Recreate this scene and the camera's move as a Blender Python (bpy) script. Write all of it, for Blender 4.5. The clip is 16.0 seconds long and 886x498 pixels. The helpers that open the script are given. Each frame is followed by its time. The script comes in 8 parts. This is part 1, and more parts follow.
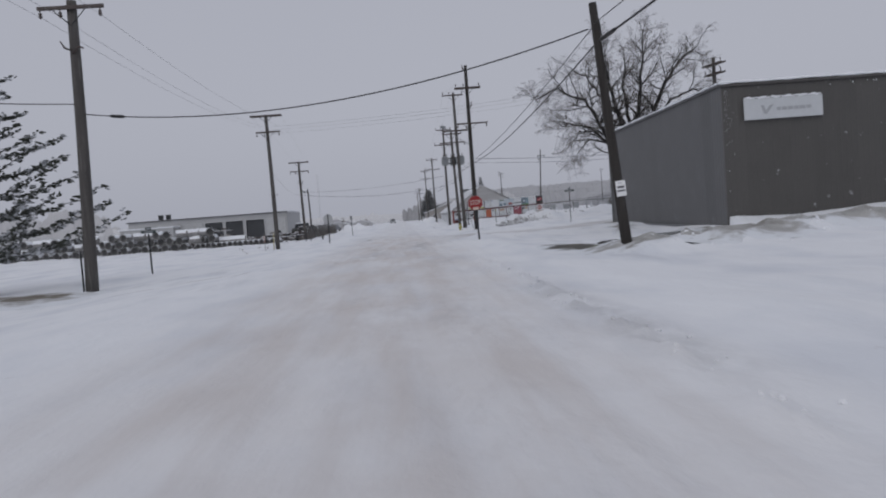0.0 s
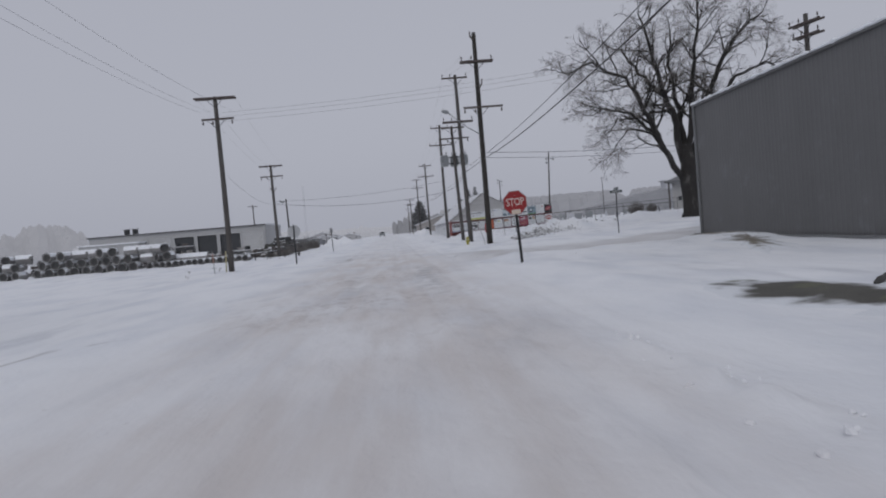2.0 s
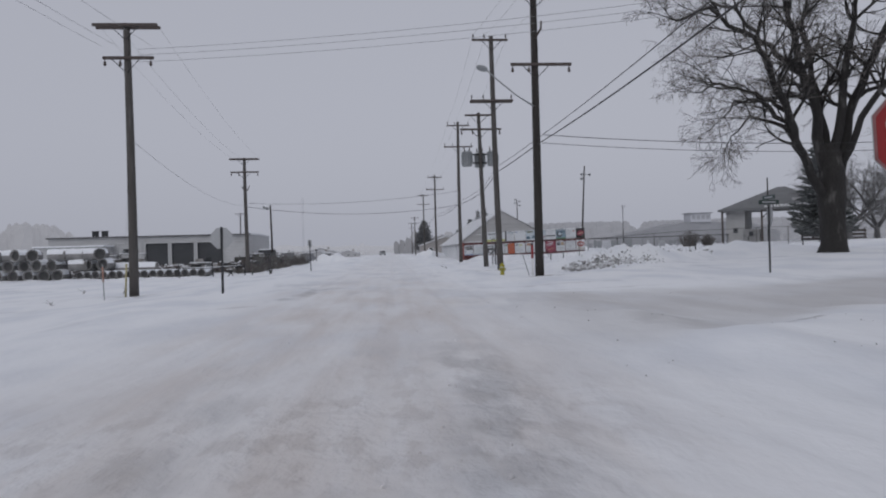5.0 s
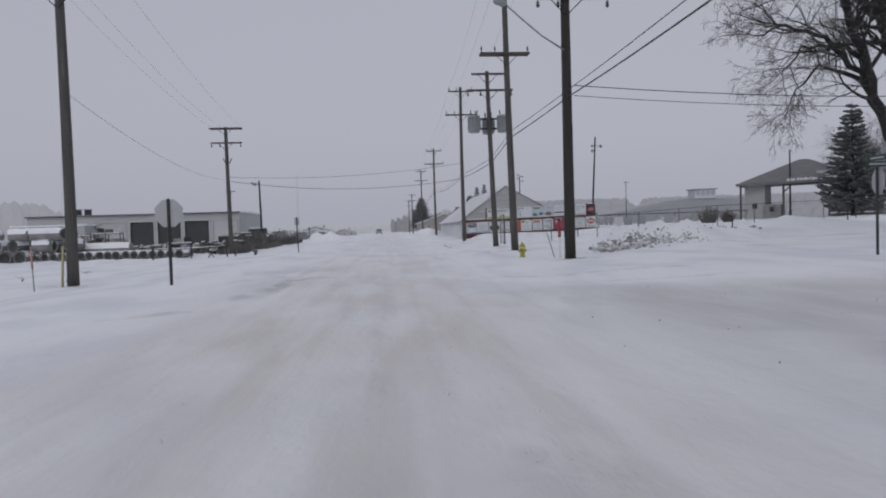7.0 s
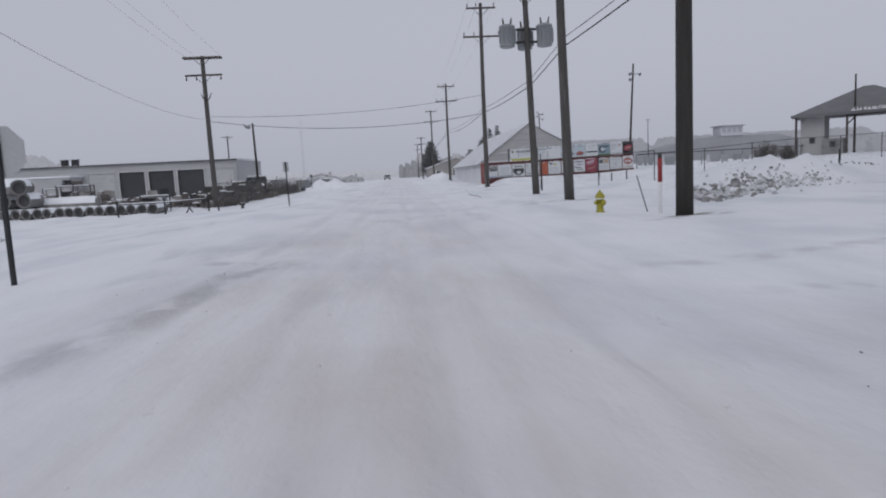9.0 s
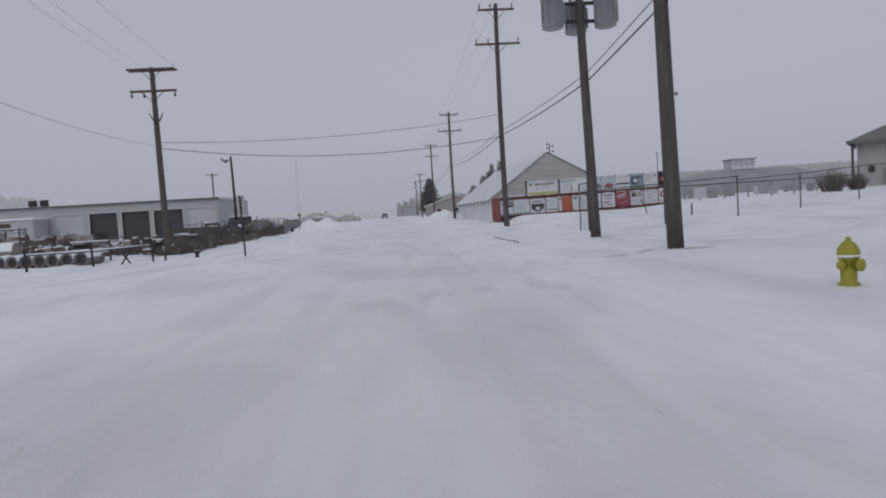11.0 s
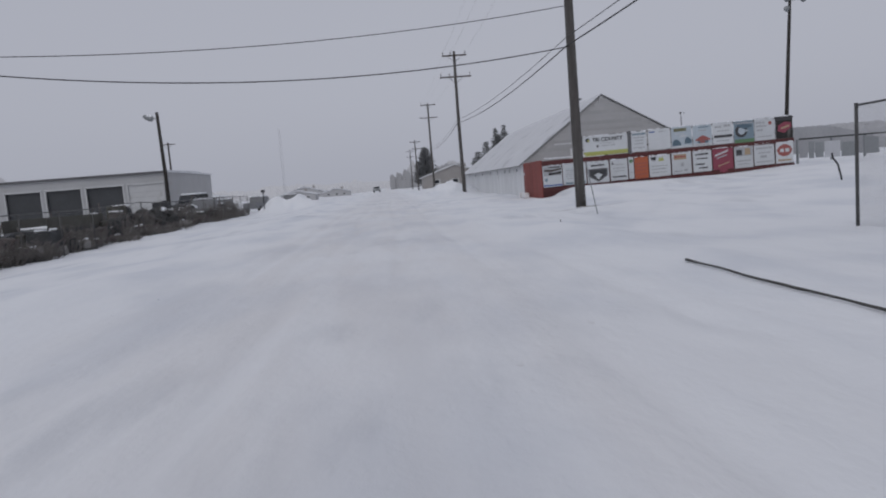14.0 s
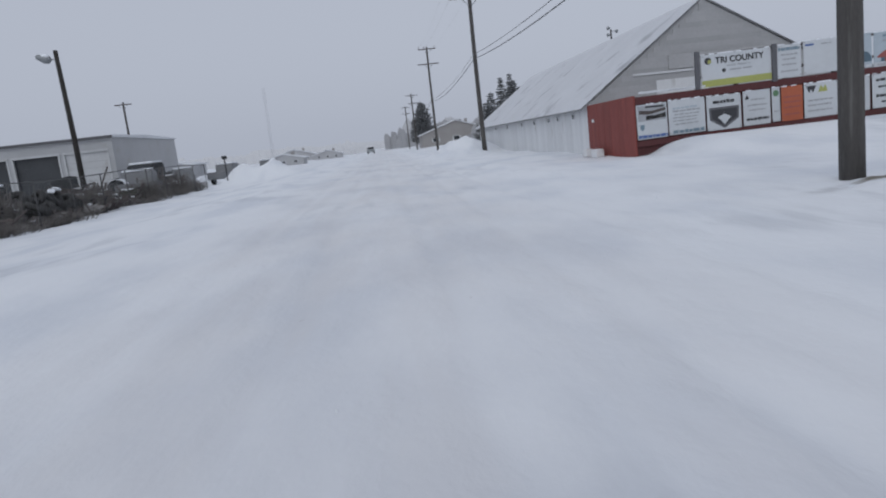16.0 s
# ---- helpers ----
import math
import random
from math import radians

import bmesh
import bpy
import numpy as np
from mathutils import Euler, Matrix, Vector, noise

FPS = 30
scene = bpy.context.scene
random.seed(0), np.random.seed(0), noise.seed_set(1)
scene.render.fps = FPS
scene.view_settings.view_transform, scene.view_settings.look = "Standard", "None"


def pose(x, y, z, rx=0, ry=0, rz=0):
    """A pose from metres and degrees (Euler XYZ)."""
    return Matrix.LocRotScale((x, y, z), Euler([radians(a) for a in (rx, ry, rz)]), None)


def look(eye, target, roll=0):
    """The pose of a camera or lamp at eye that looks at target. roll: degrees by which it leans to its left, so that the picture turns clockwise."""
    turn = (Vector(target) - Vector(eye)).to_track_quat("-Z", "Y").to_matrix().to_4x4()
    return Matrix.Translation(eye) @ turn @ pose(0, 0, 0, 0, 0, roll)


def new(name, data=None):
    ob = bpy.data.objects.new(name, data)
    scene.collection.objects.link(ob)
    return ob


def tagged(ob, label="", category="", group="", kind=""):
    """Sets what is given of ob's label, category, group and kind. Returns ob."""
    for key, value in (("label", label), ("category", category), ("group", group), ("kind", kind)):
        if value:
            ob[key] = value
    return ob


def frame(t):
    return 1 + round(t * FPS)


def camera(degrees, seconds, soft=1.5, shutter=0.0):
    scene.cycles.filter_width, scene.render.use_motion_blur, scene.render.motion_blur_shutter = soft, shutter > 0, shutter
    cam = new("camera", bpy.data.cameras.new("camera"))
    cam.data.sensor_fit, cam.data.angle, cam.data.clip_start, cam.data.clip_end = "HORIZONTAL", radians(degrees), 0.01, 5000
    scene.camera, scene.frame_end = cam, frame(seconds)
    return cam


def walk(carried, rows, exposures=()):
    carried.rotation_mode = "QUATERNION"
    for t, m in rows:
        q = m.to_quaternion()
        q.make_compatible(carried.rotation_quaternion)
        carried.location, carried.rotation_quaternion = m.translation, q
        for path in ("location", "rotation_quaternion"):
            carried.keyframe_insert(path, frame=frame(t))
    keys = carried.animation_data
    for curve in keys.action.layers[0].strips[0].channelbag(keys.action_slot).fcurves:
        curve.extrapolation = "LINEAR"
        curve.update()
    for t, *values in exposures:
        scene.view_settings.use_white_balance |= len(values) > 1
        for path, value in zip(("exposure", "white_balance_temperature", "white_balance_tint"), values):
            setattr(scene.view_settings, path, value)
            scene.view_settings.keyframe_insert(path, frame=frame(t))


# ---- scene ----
cam = camera(68.1, 16.0, soft=2.0)
PATH = [
    (0, (0.208, 1.959, 1.465), (0.328, 3.953, 1.364), -4.4),
    (0.5, (0.276, 5.584, 1.465), (0.382, 7.58, 1.402), -4.3),
    (1, (0.177, 9.138, 1.428), (0.314, 11.134, 1.42), -4.7),
    (1.5, (0.286, 12.688, 1.5), (0.437, 14.681, 1.43), -4.9),
    (2, (0.116, 15.39, 1.405), (0.27, 17.383, 1.34), -4.8),
    (2.5, (0.135, 18.406, 1.387), (0.324, 20.397, 1.345), -2.8),
    (3, (0.224, 21.421, 1.395), (0.426, 23.41, 1.348), -1.4),
    (3.5, (0.213, 23.75, 1.336), (0.392, 25.74, 1.264), -1.2),
    (4, (0.211, 26.307, 1.332), (0.383, 28.299, 1.307), -2.0),
    (4.2, (0.404, 27.67, 1.278), (0.557, 29.664, 1.285), -1.4),
    (6.3, (0.3, 34.833, 1.292), (0.467, 36.826, 1.247), -2.8),
    (6.5, (0.313, 35.311, 1.335), (0.49, 37.302, 1.274), -3.3),
    (7, (0.314, 36.99, 1.279), (0.476, 38.982, 1.216), -1.7),
    (7.5, (0.29, 39.063, 1.311), (0.429, 41.056, 1.204), 0.1),
    (8, (0.224, 41.036, 1.28), (0.346, 43.029, 1.17), -2.3),
    (8.5, (0.191, 43.117, 1.278), (0.309, 45.103, 1.079), -0.2),
    (9, (0.12, 45.383, 1.295), (0.247, 47.366, 1.066), -2.8),
    (9.2, (0.215, 46.365, 1.206), (0.271, 48.359, 1.067), -2.3),
    (11.3, (0.061, 57.156, 1.241), (0.218, 59.147, 1.14), -3.1),
    (11.5, (0.089, 58.358, 1.168), (0.258, 60.35, 1.102), -2.2),
    (12, (0.105, 61.296, 1.241), (0.264, 63.285, 1.117), -2.7),
    (12.5, (0.129, 64.281, 1.319), (0.289, 66.272, 1.232), -2.3),
    (13, (0.321, 67.429, 1.29), (0.447, 69.42, 1.151), -3.6),
    (13.5, (0.249, 70.46, 1.335), (0.405, 72.448, 1.179), -4.0),
    (14, (0.274, 73.939, 1.33), (0.423, 75.923, 1.129), -4.5),
    (14.5, (0.379, 77.458, 1.243), (0.468, 79.449, 1.075), -5.3),
    (15, (0.157, 80.739, 1.283), (0.264, 82.724, 1.061), -5.1),
    (15.5, (0.202, 84.44, 1.27), (0.301, 86.423, 1.03), -5.2),
    (16, (0.025, 87.963, 1.336), (0.17, 89.931, 1.011), -6.3),
]
walk(cam, [(t, look(eye, target, roll)) for t, eye, target, roll in PATH],
     exposures=((0, -0.04, 6500, 10), (7, 0.0, 6500, 10), (9, 0.12, 6450, 10), (12.5, -0.1, 6500, 10), (14.5, 0.0, 6450, 10), (15.5, 0.08, 6150, 6.5), (16, 0.14, 6220, 7)))

# ---- world, sun, exposure ----
world = bpy.data.worlds.new("overcast")
scene.world = world
world.use_nodes = True
wn, wl = world.node_tree.nodes, world.node_tree.links
wn.clear()
w_out = wn.new("ShaderNodeOutputWorld")
w_bg = wn.new("ShaderNodeBackground")
w_sky = wn.new("ShaderNodeTexSky")
w_sky.sky_type = "NISHITA"
w_sky.sun_disc = False
w_sky.sun_elevation = radians(38)
w_sky.sun_rotation = radians(200)
w_sky.dust_density = 5.0
w_hsv = wn.new("ShaderNodeHueSaturation")
w_hsv.inputs["Saturation"].default_value = 0.12
w_mix = wn.new("ShaderNodeMixRGB")
w_mix.inputs[0].default_value = 0.86
w_mix.inputs[2].default_value = (4.25, 4.42, 5.15, 1)      # thick even cloud
wl.new(w_sky.outputs[0], w_hsv.inputs["Color"])
wl.new(w_hsv.outputs[0], w_mix.inputs[1])
wl.new(w_mix.outputs[0], w_bg.inputs[0])
w_bg.inputs[1].default_value = 0.1
wl.new(w_bg.outputs[0], w_out.inputs[0])

sun_data = bpy.data.lights.new("sun", "SUN")
sun_data.energy = 0.3
sun_data.angle = radians(40)
sun_data.color = (1.0, 0.97, 0.93)
sun = new("sun", sun_data)
sun.matrix_world = look((-20, -45, 50), (0, 0, 0))
scene.view_settings.exposure = 0.0


# ---- materials ----
def material(name, base, rough=0.7, metal=0.0, vary=0.25, scale=1.5, fine=25.0, bump=0.3, stretch=(1, 1, 1),
             stain=None, stain_amount=0.0, stain_scale=0.8, island=0.0, spec=0.4):
    """A procedural surface: broad and fine variation of the base colour, stains, bump."""
    m = bpy.data.materials.new(name)
    m.use_nodes = True
    nt = m.node_tree
    n, l = nt.nodes, nt.links
    b = n["Principled BSDF"]
    b.inputs["Roughness"].default_value = rough
    b.inputs["Metallic"].default_value = metal
    b.inputs["Specular IOR Level"].default_value = spec
    tc = n.new("ShaderNodeTexCoord")
    mp = n.new("ShaderNodeMapping")
    mp.inputs["Scale"].default_value = stretch
    l.new(tc.outputs["Object"], mp.inputs[0])
    if island:
        # no two like pieces wear the same marks
        oi = n.new("ShaderNodeObjectInfo")
        shift = n.new("ShaderNodeMath")
        shift.operation = "MULTIPLY"
        shift.inputs[1].default_value = 40.0
        l.new(oi.outputs["Random"], shift.inputs[0])
        l.new(shift.outputs[0], mp.inputs["Location"])
    big = n.new("ShaderNodeTexNoise")
    big.inputs["Scale"].default_value = scale
    big.inputs["Detail"].default_value = 4
    sm = n.new("ShaderNodeTexNoise")
    sm.inputs["Scale"].default_value = fine
    sm.inputs["Detail"].default_value = 6
    l.new(mp.outputs[0], big.inputs[0])
    l.new(mp.outputs[0], sm.inputs[0])
    add = n.new("ShaderNodeMath")
    add.operation = "ADD"
    l.new(big.outputs["Fac"], add.inputs[0])
    l.new(sm.outputs["Fac"], add.inputs[1])
    mr = n.new("ShaderNodeMapRange")
    mr.inputs[1].default_value, mr.inputs[2].default_value = 0.6, 1.4
    mr.inputs[3].default_value, mr.inputs[4].default_value = 1 - vary, 1 + vary
    l.new(add.outputs[0], mr.inputs[0])
    value = mr.outputs[0]
    if island:
        oi = n.new("ShaderNodeObjectInfo")
        im = n.new("ShaderNodeMapRange")
        im.inputs[3].default_value, im.inputs[4].default_value = 1 - island, 1 + island
        l.new(oi.outputs["Random"], im.inputs[0])
        mul = n.new("ShaderNodeMath")
        mul.operation = "MULTIPLY"
        l.new(value, mul.inputs[0])
        l.new(im.outputs[0], mul.inputs[1])
        value = mul.outputs[0]
    vm = n.new("ShaderNodeVectorMath")
    vm.operation = "SCALE"
    vm.inputs[0].default_value = base[:3]
    l.new(value, vm.inputs["Scale"])
    colour = vm.outputs[0]
    if stain:
        sn = n.new("ShaderNodeTexNoise")
        sn.inputs["Scale"].default_value = stain_scale
        sn.inputs["Detail"].default_value = 7
        l.new(mp.outputs[0], sn.inputs[0])
        sr = n.new("ShaderNodeMapRange")
        sr.inputs[1].default_value, sr.inputs[2].default_value = 0.68 - stain_amount * 0.4, 0.8 - stain_amount * 0.3
        l.new(sn.outputs["Fac"], sr.inputs[0])
        mx = n.new("ShaderNodeMixRGB")
        mx.inputs[2].default_value = (*stain, 1)
        l.new(sr.outputs[0], mx.inputs[0])
        l.new(colour, mx.inputs[1])
        colour = mx.outputs[0]
    l.new(colour, b.inputs["Base Color"])
    if bump:
        bp = n.new("ShaderNodeBump")
        bp.inputs["Strength"].default_value = bump
        bp.inputs["Distance"].default_value = 0.02
        l.new(add.outputs[0], bp.inputs["Height"])
        l.new(bp.outputs[0], b.inputs["Normal"])
    return m


def snow_ground_material():
    """Wind-packed snow with sandy, driven-over streaks along the road."""
    m = bpy.data.materials.new("snow_ground")
    m.use_nodes = True
    nt = m.node_tree
    n, l = nt.nodes, nt.links
    b = n["Principled BSDF"]
    b.inputs["Roughness"].default_value = 0.75
    b.inputs["Specular IOR Level"].default_value = 0.25
    geo = n.new("ShaderNodeNewGeometry")
    sep = n.new("ShaderNodeSeparateXYZ")
    l.new(geo.outputs["Position"], sep.inputs[0])

    def noise_at(scale, detail, stretch=(1, 1, 1)):
        mp = n.new("ShaderNodeMapping")
        mp.inputs["Scale"].default_value = stretch
        t = n.new("ShaderNodeTexNoise")
        t.inputs["Scale"].default_value = scale
        t.inputs["Detail"].default_value = detail
        l.new(geo.outputs["Position"], mp.inputs[0])
        l.new(mp.outputs[0], t.inputs[0])
        return t.outputs["Fac"]

    def ranged(v, a, c, d=0.0, e=1.0):
        r = n.new("ShaderNodeMapRange")
        r.interpolation_type = "SMOOTHSTEP"
        r.inputs[1].default_value, r.inputs[2].default_value, r.inputs[3].default_value, r.inputs[4].default_value = a, c, d, e
        l.new(v, r.inputs[0])
        return r.outputs[0]

    def maths(op, p, q):
        t = n.new("ShaderNodeMath")
        t.operation = op
        for i, v in enumerate((p, q)):
            if isinstance(v, (int, float)):
                t.inputs[i].default_value = v
            else:
                l.new(v, t.inputs[i])
        return t.outputs[0]

    ax = maths("ABSOLUTE", maths("ADD", maths("ADD", sep.outputs[0], -0.1), maths("MULTIPLY", noise_at(0.25, 2), 0.8)), 0)
    band = maths("MULTIPLY", ranged(ax, 1.0, 4.3, 1.0, 0.0), ranged(sep.outputs[1], 44, 70, 1.0, 0.35))
    streak = ranged(noise_at(1.6, 5, (1.0, 0.12, 1.0)), 0.38, 0.66)
    blot = ranged(noise_at(0.35, 4), 0.35, 0.62)
    dirt = maths("MULTIPLY", band, maths("ADD", maths("MULTIPLY", streak, 0.6), maths("MULTIPLY", blot, 0.4)))
    wind = ranged(noise_at(0.5, 6, (1.0, 0.45, 1.0)), 0.42, 0.7)
    c1 = n.new("ShaderNodeMixRGB")
    c1.inputs[1].default_value = (0.85, 0.865, 0.89, 1)
    c1.inputs[2].default_value = (0.73, 0.755, 0.8, 1)
    l.new(wind, c1.inputs[0])
    c2 = n.new("ShaderNodeMixRGB")
    c2.inputs[2].default_value = (0.6, 0.555, 0.53, 1)
    l.new(maths("MULTIPLY", maths("ADD", maths("MULTIPLY", dirt, 0.7), maths("MULTIPLY", band, 0.34)), 0.76), c2.inputs[0])
    l.new(c1.outputs[0], c2.inputs[1])
    # wind-scoured grey streaks, churned slush in patches along the track
    scour = maths("MULTIPLY", ranged(noise_at(0.2, 3, (1.0, 0.6, 1.0)), 0.5, 0.64), ranged(noise_at(1.1, 5, (1.3, 0.35, 1.0)), 0.46, 0.66))
    c4 = n.new("ShaderNodeMixRGB")
    c4.inputs[2].default_value = (0.5, 0.52, 0.56, 1)
    l.new(maths("MULTIPLY", scour, 0.36), c4.inputs[0])
    l.new(c2.outputs[0], c4.inputs[1])
    churn = maths("MULTIPLY", ranged(noise_at(0.13, 2), 0.42, 0.6), maths("MULTIPLY", ranged(sep.outputs[1], 20, 30, 0.3, 1.0), ranged(sep.outputs[1], 40, 45, 1.0, 0.12)))
    crumb = maths("MULTIPLY", ranged(noise_at(3.4, 9, (1, 0.5, 1)), 0.5, 0.62), maths("MULTIPLY", churn, band))
    crumb = maths("MAXIMUM", crumb, maths("MULTIPLY", ranged(noise_at(6.0, 3, (1, 0.5, 1)), 0.72, 0.77), 0.5))
    c3 = n.new("ShaderNodeMixRGB")
    c3.inputs[2].default_value = (0.36, 0.32, 0.3, 1)
    l.new(maths("MULTIPLY", crumb, 0.28), c3.inputs[0])
    l.new(c4.outputs[0], c3.inputs[1])
    # long wind-bared streaks, and shadow lines painted beside poles: (x, y) to (x, y), half width, strength
    colour = c3.outputs[0]
    bare = None
    for x0, y0, x1, y1, wide, much in ((-2.9, 49.6, -1.8, 56.6, 0.3, 0.75), (-3.1, 56.3, -1.5, 55.5, 0.22, 0.6), (-4.2, 47.3, -3.0, 48.5, 0.22, 0.6), (-7.8, 25.8, -6.2, 26.3, 0.2, 0.6), (-5.9, 25.0, -5.5, 26.6, 0.14, 1.0), (-5.0, 26.5, -4.4, 26.7, 0.1, 0.9), (-9.4, 23.6, -7.2, 25.2, 0.18, 0.7),
                                       (4.6, 70.1, 7.2, 71.7, 0.16, 0.9), (3.8, 41.2, 5.6, 42.5, 0.5, 0.4), (2.7, 14.5, 2.85, 7.0, 0.35, 0.5), (1.0, 30.0, 1.2, 41.0, 0.4, 0.6), (-0.9, 31.0, -1.3, 39.0, 0.35, 0.4),
                                       (3.0, 53.6, 9.5, 54.6, 0.25, 0.5), (3.4, 51.6, 9.5, 52.2, 0.2, 0.4), (5.6, 59.9, 8.2, 60.4, 0.14, 0.8), (6.0, 97.0, 9.2, 97.8, 0.18, 0.7), (-9.2, 78.5, -5.6, 80.0, 0.12, 0.5), (5.9, 40.6, 7.6, 42.1, 0.07, 1.0), (9.4, 41.0, 11.6, 41.5, 0.09, 1.0), (-13.5, 62.0, -9.4, 62.6, 0.3, 0.5), (-9.0, 72.5, -5.2, 74.0, 0.16, 0.6)):
        ln = math.hypot(x1 - x0, y1 - y0)
        c, s = (x1 - x0) / ln, (y1 - y0) / ln
        u = maths("ADD", maths("MULTIPLY", sep.outputs[0], c), maths("MULTIPLY", sep.outputs[1], s))
        v = maths("ADD", maths("MULTIPLY", sep.outputs[0], -s), maths("MULTIPLY", sep.outputs[1], c))
        along = ranged(maths("ABSOLUTE", maths("ADD", u, -(c * (x0 + x1) + s * (y0 + y1)) / 2), 0), ln * 0.3, ln * 0.62, 1.0, 0.0)
        across = ranged(maths("ABSOLUTE", maths("ADD", v, s * x0 - c * y0), 0), wide * 0.2, wide * 1.7, much, 0.0)
        one = maths("MULTIPLY", along, across)
        bare = one if bare is None else maths("MAXIMUM", bare, one)
    # the street that crosses: dull, driven snow with marks along its own way
    near_edge = maths("SUBTRACT", ranged(sep.outputs[0], 3.0, 10.0, 39.3, 43.8), ranged(sep.outputs[0], 9.0, 12.0, 0.0, 2.0))
    cross = maths("MULTIPLY", ranged(maths("SUBTRACT", sep.outputs[1], maths("ADD", near_edge, maths("MULTIPLY", noise_at(0.7, 4), 1.0))), -1.6, 0.6), ranged(maths("ADD", sep.outputs[1], maths("MULTIPLY", noise_at(0.35, 4), 3.0)), 50.6, 53.4, 1.0, 0.0))
    cross = maths("MULTIPLY", cross, ranged(sep.outputs[0], 1.5, 5.0))
    marks = ranged(noise_at(0.9, 5, (0.75, 0.3, 1.0)), 0.34, 0.66)
    c6 = n.new("ShaderNodeMixRGB")
    c6.inputs[2].default_value = (0.53, 0.52, 0.52, 1)
    l.new(maths("MULTIPLY", cross, maths("ADD", 0.5, maths("MULTIPLY", marks, 0.3))), c6.inputs[0])
    l.new(colour, c6.inputs[1])
    colour = c6.outputs[0]
    bare = maths("MULTIPLY", bare, ranged(noise_at(1.9, 6, (1, 0.6, 1)), 0.36, 0.62))
    c5 = n.new("ShaderNodeMixRGB")
    c5.inputs[2].default_value = (0.36, 0.36, 0.37, 1)
    l.new(maths("MULTIPLY", bare, 0.7), c5.inputs[0])
    l.new(colour, c5.inputs[1])
    l.new(c5.outputs[0], b.inputs["Base Color"])
    h = maths("ADD", maths("MULTIPLY", noise_at(2.2, 6, (1, 0.5, 1)), 1.0), maths("MULTIPLY", noise_at(11, 4, (1, 0.7, 1)), 0.13))
    h = maths("ADD", h, maths("MULTIPLY", maths("MULTIPLY", churn, noise_at(3.5, 4, (1, 0.7, 1))), maths("MULTIPLY", band, 1.6)))
    h = maths("ADD", h, maths("MULTIPLY", maths("MULTIPLY", band, noise_at(3.2, 3, (1.0, 0.16, 1.0))), 0.5))
    h = maths("ADD", h, maths("MULTIPLY", bare, noise_at(5.0, 4, (1, 0.8, 1))))
    bp = n.new("ShaderNodeBump")
    bp.inputs["Strength"].default_value = 0.7
    bp.inputs["Distance"].default_value = 0.09
    l.new(h, bp.inputs["Height"])
    l.new(bp.outputs[0], b.inputs["Normal"])
    return m


SNOW_GROUND = snow_ground_material()
SNOW = material("snow", (0.84, 0.86, 0.89), 0.75, vary=0.05, scale=1.2, fine=9, bump=0.5, spec=0.25)
SNOW_LUMP = material("snow_lump", (0.62, 0.63, 0.65), 0.85, vary=0.3, scale=2, fine=12, bump=0.6, stain=(0.16, 0.16, 0.16), stain_amount=0.55, stain_scale=2.5)
DARK_LUMP = material("grit_and_shade_snow", (0.27, 0.265, 0.262), 0.9, vary=0.35, scale=3, fine=14, bump=0.6, stain=(0.4, 0.4, 0.41), stain_amount=0.3, stain_scale=3)
WOOD_DARK = material("creosoted_wood", (0.038, 0.034, 0.031), 0.85, vary=0.4, scale=2, fine=30, bump=0.5, stretch=(4, 4, 0.3), stain=(0.055, 0.052, 0.05), stain_amount=0.12, stain_scale=3)
WOOD_GREY = material("weathered_pole_wood", (0.084, 0.078, 0.074), 0.85, vary=0.35, scale=2, fine=30, bump=0.5, stretch=(4, 4, 0.3), stain=(0.14, 0.135, 0.13), stain_amount=0.25, stain_scale=3)
WOOD_BEAM = material("grey_beam_wood", (0.09, 0.075, 0.07), 0.85, vary=0.3, scale=3, fine=30, bump=0.4)
STEEL = material("galvanised_steel", (0.28, 0.29, 0.3), 0.5, 0.6, vary=0.15, scale=4, fine=30, bump=0.1)
OLD_STEEL = material("dull_fence_steel", (0.1, 0.1, 0.1), 0.7, 0.2, vary=0.25, scale=4, fine=30, bump=0.1)
DARK_STEEL = material("dark_steel", (0.045, 0.047, 0.05), 0.55, 0.5, vary=0.2, scale=4, fine=30, bump=0.1)
PORCELAIN = material("brown_porcelain", (0.06, 0.045, 0.04), 0.3, vary=0.1, bump=0)
CAN_GREY = material("grey_enamel", (0.27, 0.285, 0.295), 0.45, vary=0.12, scale=3, fine=20, bump=0.05, stain=(0.2, 0.2, 0.2), stain_amount=0.2)
CABLE = material("black_cable", (0.025, 0.025, 0.027), 0.6, vary=0.2, bump=0)
WIRE = material("oxidised_wire", (0.16, 0.165, 0.175), 0.6, vary=0.15, bump=0)
BARK = material("maple_bark", (0.032, 0.03, 0.029), 0.9, vary=0.4, scale=2, fine=18, bump=0.9, stretch=(1, 1, 0.35), stain=(0.12, 0.115, 0.11), stain_amount=0.2, stain_scale=2)
TWIG = material("bare_twig", (0.135, 0.125, 0.118), 0.9, vary=0.3, bump=0.2)
# bark and twig again, paler: haze put into the colour of distant trees
HAZE_BARK = material("haze_paled_bark", (0.17, 0.168, 0.17), 0.95, vary=0.2, bump=0.2)
HAZE_TWIG = material("haze_paled_twig", (0.24, 0.238, 0.24), 0.95, vary=0.2, bump=0)
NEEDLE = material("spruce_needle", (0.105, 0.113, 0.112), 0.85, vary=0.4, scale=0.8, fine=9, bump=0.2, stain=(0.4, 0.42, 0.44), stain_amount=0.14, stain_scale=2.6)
# paler copy of the needle colour, standing in for haze
HAZE_NEEDLE = material("haze_paled_needle", (0.15, 0.155, 0.158), 0.9, vary=0.25, scale=0.5, fine=5, bump=0, stain=(0.4, 0.42, 0.44), stain_amount=0.15, stain_scale=1.5)
